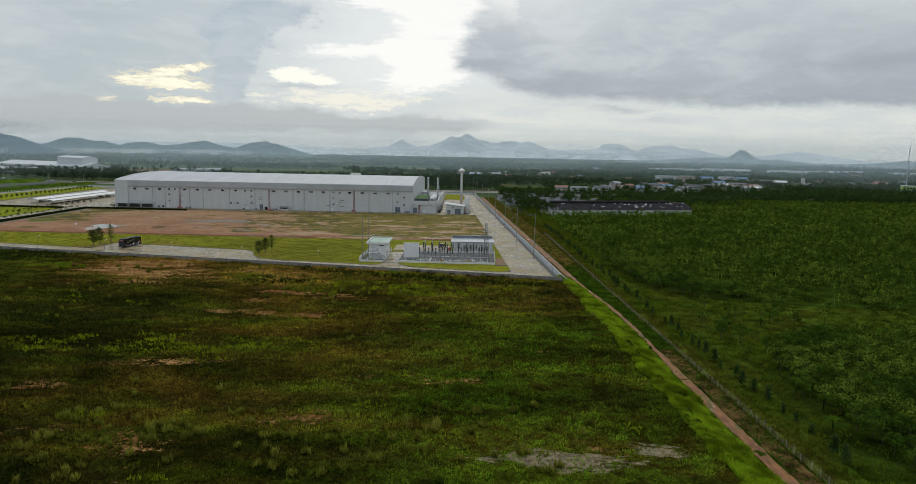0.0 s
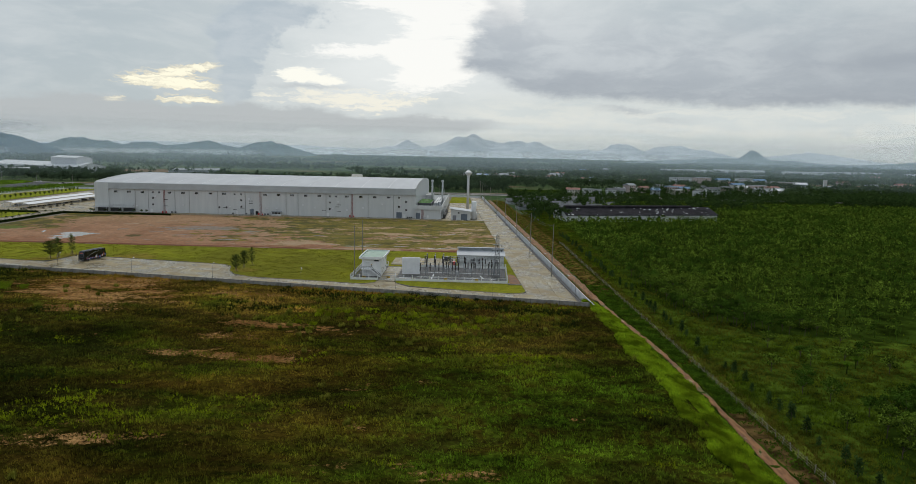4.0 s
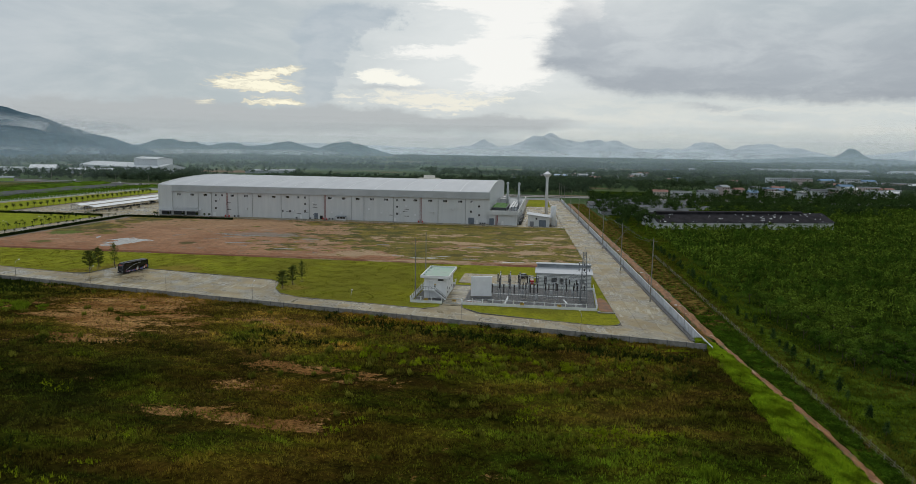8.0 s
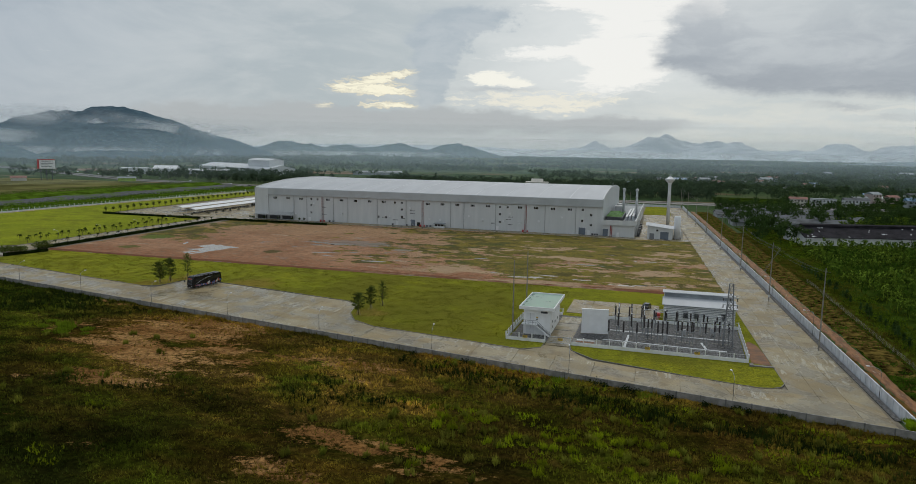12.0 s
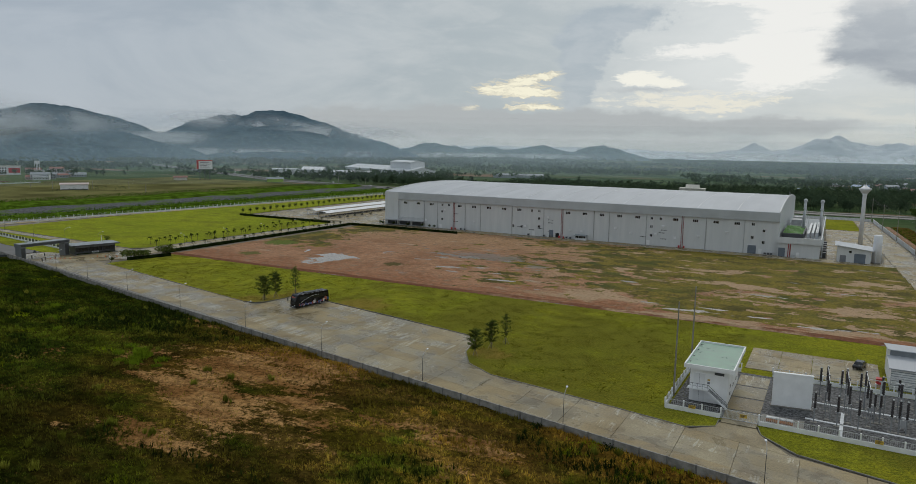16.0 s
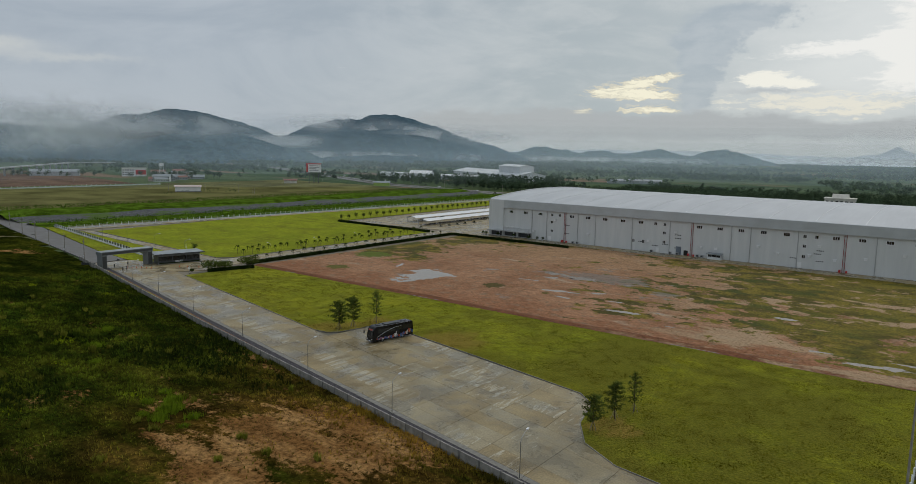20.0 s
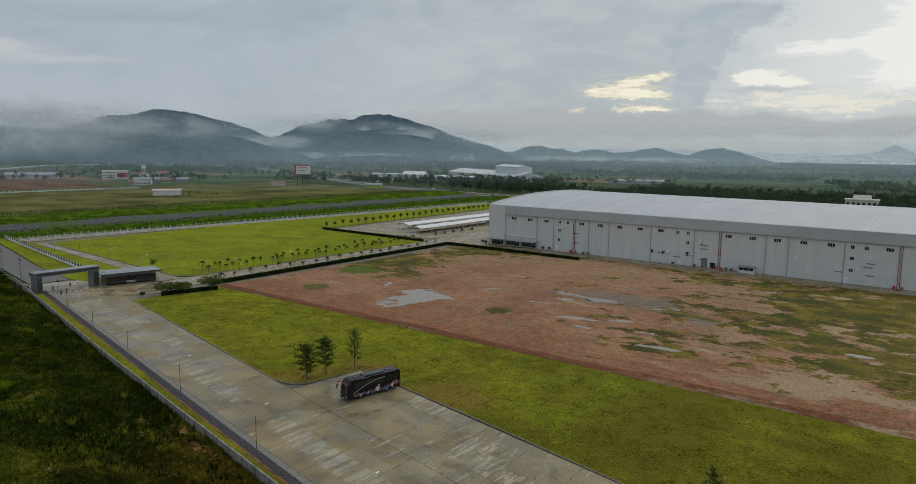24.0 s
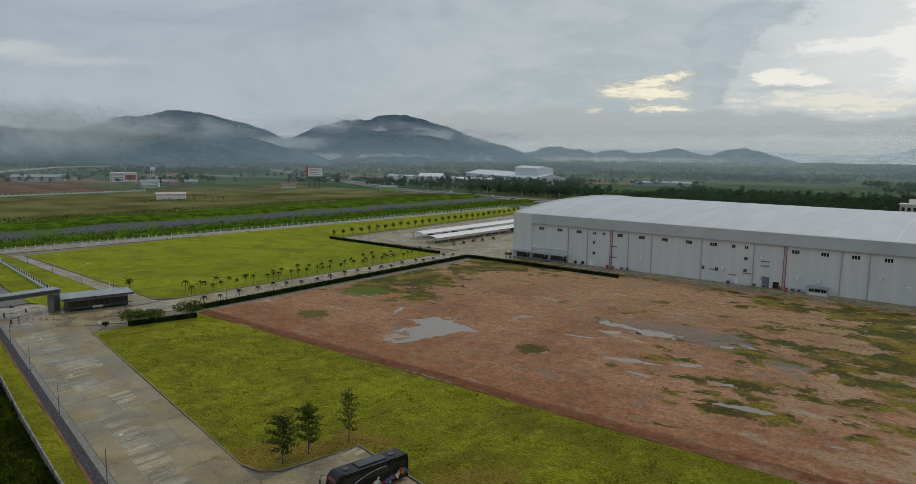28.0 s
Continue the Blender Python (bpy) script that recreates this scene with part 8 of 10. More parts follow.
# ---- trees, hedges and palms of the yard ----
def young_tree(name, h, crown_r, seed, dense):
    """A staked young tree: tapered trunk, limbs and layered crown."""
    rg = np.random.default_rng(seed)
    r = random.Random(seed)
    b = thing(name, pose(0, 0, -50), "young staked tree with layered crown", "tree", "young trees by the parking bay")
    part("trunk", Shape().tube([((0, 0, -0.1), 0.12), ((0.03, 0.02, h * 0.4), 0.09), ((-0.02, 0.03, h * 0.75), 0.05), ((0, 0, h * 0.97), 0.02)], 7), BARK, b)
    limb, c, rad = Shape(), [], []
    for i in range(26):
        t = 0.24 + 0.68 * i / 26
        a = i * 2.4 + r.uniform(-0.4, 0.4)
        reach = crown_r * math.sqrt(max(0.05, 1 - ((t - 0.40) / (0.24 if t < 0.40 else 0.62)) ** 2)) * r.uniform(0.72, 1.0)
        tip = (reach * math.cos(a), reach * math.sin(a), h * t + reach * 0.34)
        mid = (reach * 0.5 * math.cos(a), reach * 0.5 * math.sin(a), h * t + reach * 0.13)
        limb.tube([((0, 0, h * t), 0.035), (mid, 0.022), (tip, 0.01)], 5)
        for k in range(dense):
            u = r.uniform(0.15, 1.02)
            c.append((tip[0] * u, tip[1] * u, h * t + (tip[2] - h * t) * u))
            rad.append(0.55)
    for k in range(dense * 2):
        c.append((r.uniform(-0.3, 0.3), r.uniform(-0.3, 0.3), h * r.uniform(0.8, 1.0)))
        rad.append(0.6)
    part("branching", limb, BARK, b)
    v, f = leaves(rg, c, rad, np.full(len(c), 0.19), 0.6)
    part("crown", mesh_np("crown", v, f, LEAF_YOUNG), LEAF_YOUNG, b)
    for i in range(4):
        a = i * 1.571 + 0.4
        part("stake", Shape().bar((0.95 * math.cos(a), 0.95 * math.sin(a), -0.1), (0.14 * math.cos(a), 0.14 * math.sin(a), 1.9), 0.07, 0.07), WOOD_STAKE, b)
    return b


KINDS = [young_tree("young_tree", 7.6, 2.9, 11, 70), young_tree("young_tree", 8.2, 2.6, 12, 64), young_tree("young_tree", 9.0, 2.0, 13, 28)]
SPOTS = [(-206.4, 56.4, 0, 0), (-206.0, 61.0, 1, 70), (-204.4, 68.0, 2, 30), (-125.8, 40.0, 0, 140), (-125.2, 47.2, 1, 200), (-123.9, 52.6, 2, 260)]
used = set()
for x, y, kind, turn in SPOTS:
    m = pose(x, y, 0.05, 0, 0, turn)
    if kind in used:
        copy_thing(KINDS[kind], m @ Matrix.Diagonal((0.8, 0.8, 0.84, 1)))
    else:
        KINDS[kind].matrix_basis = m
        used.add(kind)

def hedge(name, pts, w, h, label, seed, dens=26):
    rg = np.random.default_rng(seed)
    c = []
    core = Shape()
    for a, b in zip(pts, pts[1:]):
        a, b = np.array(a, float), np.array(b, float)
        L = np.linalg.norm(b - a)
        core.bar((*a, h * 0.42), (*b, h * 0.42), w * 0.75, h * 0.84)
        k = int(L * dens)
        t = rg.uniform(0, 1, (k, 1))
        side = np.array([-(b - a)[1], (b - a)[0]]) / L
        p = a + (b - a) * t + side * rg.uniform(-w / 2, w / 2, (k, 1))
        c.append(np.c_[p, rg.uniform(0.1, 1.0, k) * h * (1 + 0.12 * np.sin(p[:, 0] * 0.9 + p[:, 1] * 1.1))])
    c = np.vstack(c)
    v, f = leaves(rg, c, np.full(len(c), 0.18), np.full(len(c), 0.17), 1.0)
    b = thing(name, Matrix(), label, "hedge")
    part("core", core, LEAF_HEDGE, b)
    part("foliage", mesh_np("foliage", v, f, LEAF_HEDGE), LEAF_HEDGE, b)


hedge("hedge", [(-307.5, 100.5), (-309.6, 235.0)], 1.5, 1.5, "long dark clipped hedge beside the avenue", 1)
hedge("hedge", [(-309.0, 235.2), (-236.8, 234.4)], 1.5, 1.5, "dark clipped hedge in front of the hall", 2)
hedge("hedge", [(-402.0, 236.0), (-325.5, 234.8)], 1.3, 1.5, "dark clipped hedge at the car park edge", 3)
hedge("hedge", [(-303.4, 80.5), (-299.0, 97.5)], 1.8, 1.5, "short dark hedge by the forecourt", 4)


def bush(x, y, r, h, seed, label):
    rg = np.random.default_rng(seed)
    b = thing("frangipani_bush", pose(x, y, 0.0), label, "bush", "bushes by the forecourt")
    st = Shape()
    c = []
    for i in range(6):
        a = i * 1.05
        tip = (r * 0.55 * math.cos(a), r * 0.55 * math.sin(a), h * 0.62)
        st.tube([((0, 0, 0), 0.12), ((tip[0] * 0.4, tip[1] * 0.4, h * 0.3), 0.09), (tip, 0.05)], 6)
        c += [tip] * 150
    part("stem_cluster", st, BARK, b)
    v, f = leaves(rg, np.array(c), np.full(len(c), r * 0.5), np.full(len(c), 0.28), 0.7)
    part("crown", mesh_np("crown", v, f, LEAF_YOUNG), LEAF_YOUNG, b)


bush(-304.2, 82.0, 3.8, 4.4, 5, "rounded dark green bush on the lawn corner")
bush(-302.2, 86.5, 3.4, 4.0, 6, "rounded dark green bush on the lawn corner")
bush(-299.4, 95.6, 4.2, 5.4, 7, "tall rounded bush at the avenue corner")
bush(-307.0, 76.2, 0.8, 1.6, 8, "small green shrub on the lawn corner")


def palm(seed, h):
    r = random.Random(seed)
    b = thing("palm_tree", pose(0, 0, -50), "young palm with drooping fronds beside the avenue", "palm", "palms along the avenue")
    part("trunk", Shape().tube([((0, 0, -0.1), 0.16), ((0.05, 0, h * 0.5), 0.11), ((0, 0.04, h), 0.09)], 7), BARK, b)
    for i in range(9):
        a = i * 0.698 + r.uniform(-0.3, 0.3)
        reach, lift = r.uniform(1.3, 2.0), r.uniform(0.8, 1.4)
        s, k = Shape(), 5
        for j in range(k + 1):
            t = j / k
            d = reach * t
            z = h + lift * math.sin(t * 2.6) - 1.6 * t * t
            wd = 0.34 * math.sin(math.pi * min(0.97, t + 0.12))
            for sd, dz in ((-1, -0.14), (0, 0.0), (1, -0.14)):
                s.v.append((d * math.cos(a) - sd * wd * math.sin(a), d * math.sin(a) + sd * wd * math.cos(a), z + dz))
        for j in range(k):
            for q in range(2):
                s.f.append((j * 3 + q, j * 3 + q + 1, (j + 1) * 3 + q + 1, (j + 1) * 3 + q))
        part("frond", s, LEAF_PALM, b)
    return b


PALMS = [palm(1, 3.0), palm(2, 3.5), palm(3, 2.6)]
rr = random.Random(2)
spots = []
for i in range(21):
    spots += [(-327.6, 112 + i * 5.9), (-328.2, 115 + i * 5.9)][: 1 + i % 2]
    if i % 7 != 5:
        spots.append((-333.8 - (i % 2), 114 + i * 5.8))
    if i < 20:
        spots.append((-311.0, 107 + i * 6.3))
for i, (x, y) in enumerate(spots):
    m = pose(x + rr.uniform(-0.3, 0.3), y + rr.uniform(-0.8, 0.8), 0.03, 0, 0, rr.uniform(0, 360)) @ Matrix.Diagonal((0.78, 0.78, rr.uniform(0.78, 1.05), 1))
    if i < 3:
        PALMS[i].matrix_basis = m
    else:
        copy_thing(PALMS[rr.randrange(3)], m)


def small_tree(seed, h, r0):
    rg = np.random.default_rng(seed)
    b = thing("small_tree", pose(0, 0, -50), "small round-crowned tree beside the car park", "tree", "trees along the car park")
    part("trunk", Shape().tube([((0, 0, -0.1), 0.1), ((0, 0, h * 0.6), 0.06)], 6), BARK, b)
    lim = Shape()
    for i in range(5):
        a = i * 1.26
        lim.tube([((0, 0, h * 0.45), 0.05), ((r0 * 0.6 * math.cos(a), r0 * 0.6 * math.sin(a), h * 0.72), 0.02)], 5)
    part("branching", lim, BARK, b)
    c = np.c_[rg.normal(0, r0 * 0.4, 190), rg.normal(0, r0 * 0.4, 190), h * 0.68 + rg.normal(0, h * 0.12, 190)]
    v, f = leaves(rg, c, np.full(190, 0.3), np.full(190, 0.26), 0.8)
    part("crown", mesh_np("crown", v, f, LEAF_YOUNG), LEAF_YOUNG, b)
    return b


SMALL = [small_tree(21, 4.2, 1.3), small_tree(22, 3.8, 1.2), small_tree(23, 4.6, 1.5)]
row = [(-404.5 - (y - 240) * 0.052, y) for y in np.arange(241, 440, 6.9)] + [(-348.5, 103.0)]
for i, (x, y) in enumerate(row):
    m = pose(x, y, 0.05, 0, 0, rr.uniform(0, 360))
    if i < 3:
        SMALL[i].matrix_basis = m
    else:
        copy_thing(SMALL[rr.randrange(3)], m)

# ---- field grass, kind "stuff" ----
def stuff(name, v, f, m, label):
    return alone(name, mesh_np(name, v, f, m), m, label, kind="stuff")


gr = np.random.default_rng(9)


def scatter(k, x0, x1, y0, y1):
    return np.c_[gr.uniform(x0, x1, k), gr.uniform(y0, y1, k)]


def in_field(p, margin=0.4):
    return p[(p[:, 1] < wall_y(p[:, 0]) - margin) & (p[:, 0] < verge_w(p[:, 1]) + 0.3)]


def lumpy(p, s, seed=0.0):
    """A smooth random value for each place, from sines."""
    x, y = p[:, 0] / s, p[:, 1] / s * 1.7
    return np.sin(x + 1.3 * np.sin(y * 0.7 + seed)) * np.cos(y * 1.1 + 0.8 * np.sin(x * 0.9 - seed)) + 0.5 * np.sin(2.3 * x - 1.9 * y + seed)


def on_field(p, h, spread, blades):
    return tufts(gr, p, rough(p[:, 0], p[:, 1]), h, spread, blades)


p = in_field(scatter(150000, -330, 4, -172, 60))
q = bare_zone(p[:, 0], p[:, 1])
p = p[(gr.uniform(0, 1, len(p)) < np.clip(q - 0.2, 0.12, 1)) & (fbm(p[:, 0], p[:, 1], 5, 5) > -0.5)]
v, f = on_field(p, gr.uniform(0.28, 0.62, len(p)) * np.clip(1 + 0.8 * fbm(p[:, 0], p[:, 1], 6, 6), 0.5, 1.7), 0.38, 5)
stuff("field_grass", v, f, GRASS_TALL, "dense rough brown and green field grass")
# fuller hummocks, a few paces across
p = in_field(scatter(110000, -330, 4, -172, 60))
hum = fbm(p[:, 0] * 0.8, p[:, 1], 3.4, 41, 2)
p, hum = p[(hum > 0.0) & (bare_zone(p[:, 0], p[:, 1]) > 0.7)], hum[(hum > 0.0) & (bare_zone(p[:, 0], p[:, 1]) > 0.7)]
v, f = on_field(p, gr.uniform(0.35, 0.6, len(p)) + 0.9 * hum, 0.5, 8)
stuff("field_hummocks", v, f, GRASS_TALL, "fuller hummocks of rough field grass")


def clustered(p, per, sx, sy):
    """Groups of tufts about the places p."""
    q = np.repeat(p, per, 0)
    return in_field(q + gr.normal(0, 1, q.shape) * (sx, sy))


# bright reedy grass: drifts of clumps
p = in_field(scatter(5200, -330, 2, -165, 50))
band_y = np.exp(-((p[:, 1] + 102 + 0.08 * (p[:, 0] + 100)) / 7) ** 2) * (p[:, 0] < -48)
band_y = np.maximum(band_y, 0.45 * np.exp(-((p[:, 1] + 20) / 20) ** 2) * (np.abs(p[:, 0] + 48) < 42))
band_y = np.maximum(band_y, 0.6 * np.exp(-((p[:, 1] + 66) / 6) ** 2) * (np.abs(p[:, 0] + 40) < 34)) + 0.02 + 0.05 * (p[:, 0] < -190)
p = p[(gr.uniform(0, 1, len(p)) < band_y * np.clip(0.6 + 1.6 * fbm(p[:, 0] * 0.6, p[:, 1], 8, 8), 0, 1.3)) & (bare_zone(p[:, 0], p[:, 1]) > 0.8)]
p = clustered(p, 20, 1.5, 0.8)
v, f = on_field(p, gr.uniform(0.35, 0.8, len(p)), 0.55, 7)
stuff("bright_grass", v, f, GRASS_BRIGHT, "bright green reedy grass in the field")
p = in_field(scatter(70000, -330, 0, -75, 55))
w8 = np.clip((p[:, 1] - wall_y(p[:, 0]) + 62) / 50, 0, 0.85) * np.clip(0.4 + 1.3 * fbm(p[:, 0] * 0.5, p[:, 1], 12, 9), 0.02, 1)
p = p[(gr.uniform(0, 1, len(p)) < w8) & (gr.uniform(0, 1, len(p)) < np.clip(bare_zone(p[:, 0], p[:, 1]), 0.3, 1)) & (p[:, 0] > -230) & (gr.uniform(0, 1, len(p)) < np.clip((-30 - p[:, 0]) / 80, 0.12, 1))]
v, f = on_field(p, gr.uniform(0.15, 0.45, len(p)), 0.5, 5)
stuff("dry_grass", v, f, GRASS_DRY, "dry olive and straw grass near the wall")
# drifts of dark tall weeds
p = in_field(scatter(90000, -230, -8, -110, 40))
w8 = 1.0 * np.exp(-((p[:, 1] + 9.0 + 0.255 * (p[:, 0] + 62)) / 3.2) ** 2) * (p[:, 0] > -98) * np.clip(0.7 + 2.0 * fbm(p[:, 0] * 0.5, p[:, 1], 6, 72), 0, 1)
w8 = np.maximum(w8, 0.5 * np.clip(4.0 * (fbm(p[:, 0] * 0.45, p[:, 1], 16, 71, 4) - 0.22), 0, 1))
p = p[(gr.uniform(0, 1, len(p)) < w8) & (bare_zone(p[:, 0], p[:, 1]) > 0.75)]
v, f = on_field(p, gr.uniform(0.7, 1.35, len(p)), 0.7, 8)
stuff("dark_weeds", v, f, GRASS_DARK, "dark green drifts of tall weeds in the field")
# low brown tufts on the bare patches
p = in_field(scatter(42000, -205, -40, -80, 35))
p = p[(bare_zone(p[:, 0], p[:, 1]) < 0.75) & (fbm(p[:, 0] * 0.7, p[:, 1], 2.2, 74, 3) > 0.04)]
v, f = on_field(p, gr.uniform(0.06, 0.2, len(p)), 0.3, 5)
stuff("bare_patch_tufts", v, f, GRASS_DEAD, "low dead brown tufts on bare sandy soil")
# bright tussocks in front of the substation
p = in_field(np.c_[gr.uniform(-84, -34, 46), gr.normal(-31, 5.5, 46)])
p = clustered(p, 18, 0.45, 0.38)
v, f = on_field(p, gr.uniform(0.6, 1.25, len(p)), 0.5, 8)
stuff("bright_tussocks", v, f, GRASS_BRIGHT, "bright yellow-green tussocks of grass in the field")
# single clumps of tall grass
p = in_field(scatter(420, -300, -1, -165, 30))
p = p[fbm(p[:, 0], p[:, 1], 40, 10) > -0.15]
p = np.vstack([p, np.c_[gr.uniform(-130, -15, 110), gr.normal(-149, 7, 110)], np.c_[gr.uniform(-100, -10, 70), gr.normal(-32, 12, 70)]])
p = clustered(p, 7, 0.35, 0.3)
v, f = on_field(p, gr.uniform(0.7, 1.5, len(p)), 0.6, 18)
stuff("grass_clumps", v, f, GRASS_PALE, "pale yellow-green clumps of tall grass")
# verge, vines and fence weeds
k = 60000
y = gr.uniform(-230, -2, k)
t = gr.beta(1.1, 1.4, k)
x = verge_w(y) - 1.3 + 1.8 * fbm(y, 0 * y, 5, 21) + t * (track_mid(y) - track_half(y) + 0.3 - verge_w(y))
keep = fbm(x, y, 3.0, 22) > -0.45
v, f = tufts(gr, np.c_[x, y][keep], (OUT + 0.2 + 1.5 * np.clip((track_mid(y) - 0.9 - x) / (track_mid(y) - 0.9 - verge_w(y)), 0, 1))[keep], (gr.uniform(0.35, 0.9, k) * np.clip(1 + fbm(x, y, 4, 23), 0.5, 1.8))[keep], 0.6, 7)
stuff("verge_grass", v, f, GRASS_VERGE, "lush bright green verge grass")
k = 12000
y = np.where(gr.uniform(0, 1, k) < 0.9, np.where(gr.uniform(0, 1, k) < 0.72, gr.uniform(-88, 30, k), gr.uniform(30, 430, k)), gr.uniform(-200, -88, k))
x = track_mid(y) + 1.3 + gr.uniform(0, 1, k) * np.clip(fence_xs(y) - track_mid(y) - 1.2, 0.3, 9)
keep = fbm(x, y, 4.0, 24) > -0.3
v, f = leaves(gr, np.c_[x, y, np.full(k, OUT + 0.3)][keep].repeat(3, 0), np.full(3 * keep.sum(), 0.45), np.full(3 * keep.sum(), 0.2), 0.5)
stuff("vine_leaves", v, f, LEAF_VINE, "creeping dark green vines beside the track")
k = 14000
y = gr.uniform(-230, 300, k)
x = fence_xs(y) + gr.normal(1.4, 1.6, k)
v, f = tufts(gr, np.c_[x, y], OUT, gr.uniform(0.2, 0.7, k), 0.5, 6)
stuff("fence_weeds", v, f, GRASS_DRY, "dry weeds along the stake fence")
# weeds along the foot of the wall
x = gr.uniform(-330, -2, 5000)
v, f = tufts(gr, np.c_[x, wall_y(x) - gr.uniform(0.2, 1.6, 5000)], LAND - 0.1, gr.uniform(0.2, 0.6, 5000) + 0.5 * (np.sin(x * 0.19) > 0.75), 0.45, 6)
stuff("wall_weeds", v, f, GRASS_TALL, "dark weeds along the foot of the wall")
# short uneven turf of the front lawn
p = scatter(90000, -300, -74, 30, 100)
edge_y = np.interp(p[:, 0], [-303, -211, -203, -202, -136, -129, -117, -76], [71.2, 52.4, 60, 68.4, 55.2, 41.8, 30.2, 23.0])
lump = fbm(p[:, 0], p[:, 1], 2.4, 61, 3)
keep = (p[:, 1] > edge_y + 0.4) & (lump > -0.1)
v, f = tufts(gr, p[keep], 0.05, (0.10 + 0.16 * np.clip(lump, 0, 1))[keep], 0.22, 4)
stuff("lawn_tufts", v, f, GRASS_LAWN, "short uneven tufts of the mown lawn")
# scattered turf tufts on the earth plot
p = scatter(26000, -300, -30, 104, 241)
w8 = np.clip((p[:, 0] + 225) / 90, 0.05, 1) * np.clip(0.25 + 1.6 * fbm(p[:, 0] * 0.5, p[:, 1], 9, 31, 4), 0, 1)
p = p[(gr.uniform(0, 1, len(p)) < w8) & (p[:, 0] < -19.6 - 0.052 * (p[:, 1] - 18.8) - 1)]
v, f = tufts(gr, p, mounds(p[:, 0], p[:, 1]), gr.uniform(0.08, 0.22, len(p)), 0.32, 5)
stuff("plot_tufts", v, f, GRASS_TURF, "low patchy grass tufts on bare earth")


def wild_bush(x, y, r, h, seed, m=LEAF_REED):
    rg = np.random.default_rng(seed)
    k = int(75 * r)
    c = np.c_[rg.normal(0, r * 0.45, k), rg.normal(0, r * 0.45, k), np.abs(rg.normal(h * 0.4, h * 0.25, k))]
    b = thing("wild_bush", pose(x, y, LAND - 0.1), "bright green clump of tall reeds in the field", "bush", "wild bushes in the field")
    v, f = tufts(rg, c[:, :2] * 1.25, -0.1, h * rg.uniform(0.45, 1.0, k), 0.7, 8)
    part("stem_cluster", Shape().tube([((0, 0, -0.1), 0.1), ((0.1, 0, h * 0.5), 0.05)], 5), BARK, b)
    part("foliage", mesh_np("foliage", v, f, m), m, b)


for i, (x, y, r, h) in enumerate(((-190, 1.5, 1.7, 1.9), (-187.5, -1.6, 1.2, 1.6), (-194, 4.5, 1.5, 1.4), (-184, 2.6, 1.1, 1.1), (-191.5, -2.5, 0.9, 1.0), (-196.5, 1.0, 1.0, 1.2), (-181.5, -0.8, 0.8, 0.8), (-199, 6.0, 1.1, 0.9), (-240, 12, 1.6, 1.3), (-252, 20, 1.8, 1.4), (-228, 6, 1.2, 1.0), (-14.5, -74, 2.0, 1.6), (-64, -6.2 + 10, 1.4, 1.0), (-46, 1.8, 1.6, 1.1), (-23, -1.6, 1.2, 0.9))):
    wild_bush(0.963 * x - 1.8, min(0.963 * y - 4.4, wall_y(x) - 1.6), r, h, 60 + i)

def wall_bush(x, y, r, h, seed):
    rg = np.random.default_rng(seed)
    b = thing("wall_bush", pose(x, y, LAND - 0.1), "low dark green bush at the foot of the wall", "bush", "bushes along the wall")
    part("stem", Shape().tube([((0, 0, -0.1), 0.06), ((0.05, 0, h * 0.5), 0.03)], 5), BARK, b)
    c = np.c_[rg.normal(0, r * 0.5, 130), rg.normal(0, r * 0.35, 130), np.abs(rg.normal(h * 0.45, h * 0.25, 130))]
    v, f = leaves(rg, c, np.full(130, 0.3), np.full(130, 0.2), 0.8)
    part("foliage", mesh_np("foliage", v, f, LEAF_HEDGE), LEAF_HEDGE, b)


for i, (x, r, h) in enumerate(((-56.0, 1.3, 1.5), (-54.2, 0.9, 1.1), (-50.2, 1.6, 1.2), (-48.4, 1.2, 0.9), (-42.4, 1.5, 1.0), (-36.0, 0.8, 0.7), (-30.6, 1.0, 1.2), (-28.8, 0.7, 0.8), (-23.6, 0.9, 0.9), (-97, 1.0, 0.8), (-84, 1.2, 1.0))):
    wall_bush(x, wall_y(x) - 1.3, r, h, 90 + i)

# ---- orchard and woods ----
def orchard_tree(seed, h, r0):
    rg = np.random.default_rng(seed)
    b = thing("orchard_tree", pose(0, 0, -50), "leafy young rubber tree in the plantation", "tree", "plantation trees")
    part("trunk", Shape().tube([((0, 0, -0.2), 0.10), ((0.05, 0, h * 0.35), 0.08), ((0, 0.05, h * 0.65), 0.04)], 6), BARK, b)
    lim, c = Shape(), []
    for i in range(7):
        a = i * 0.9 + rg.uniform(-0.3, 0.3)
        t = rg.uniform(0.35, 0.62)
        rc = r0 * rg.uniform(0.5, 0.95)
        tip = np.array((rc * math.cos(a), rc * math.sin(a), h * (t + rg.uniform(0.15, 0.36))))
        lim.tube([((0, 0, h * t * 0.9), 0.04), (tuple(tip), 0.015)], 5)
        c.append(np.tile(tip, (70, 1)))
    c.append(np.tile((0, 0, h * 0.92), (70, 1)))
    c = np.vstack(c)
    part("branching", lim, BARK, b)
    v, f = leaves(rg, c, np.full(len(c), r0 * 0.46), np.full(len(c), 0.21), 0.7)
    part("crown", mesh_np("crown", v, f, LEAF_ORCHARD), LEAF_ORCHARD, b)
    return b


og = np.random.default_rng(17)


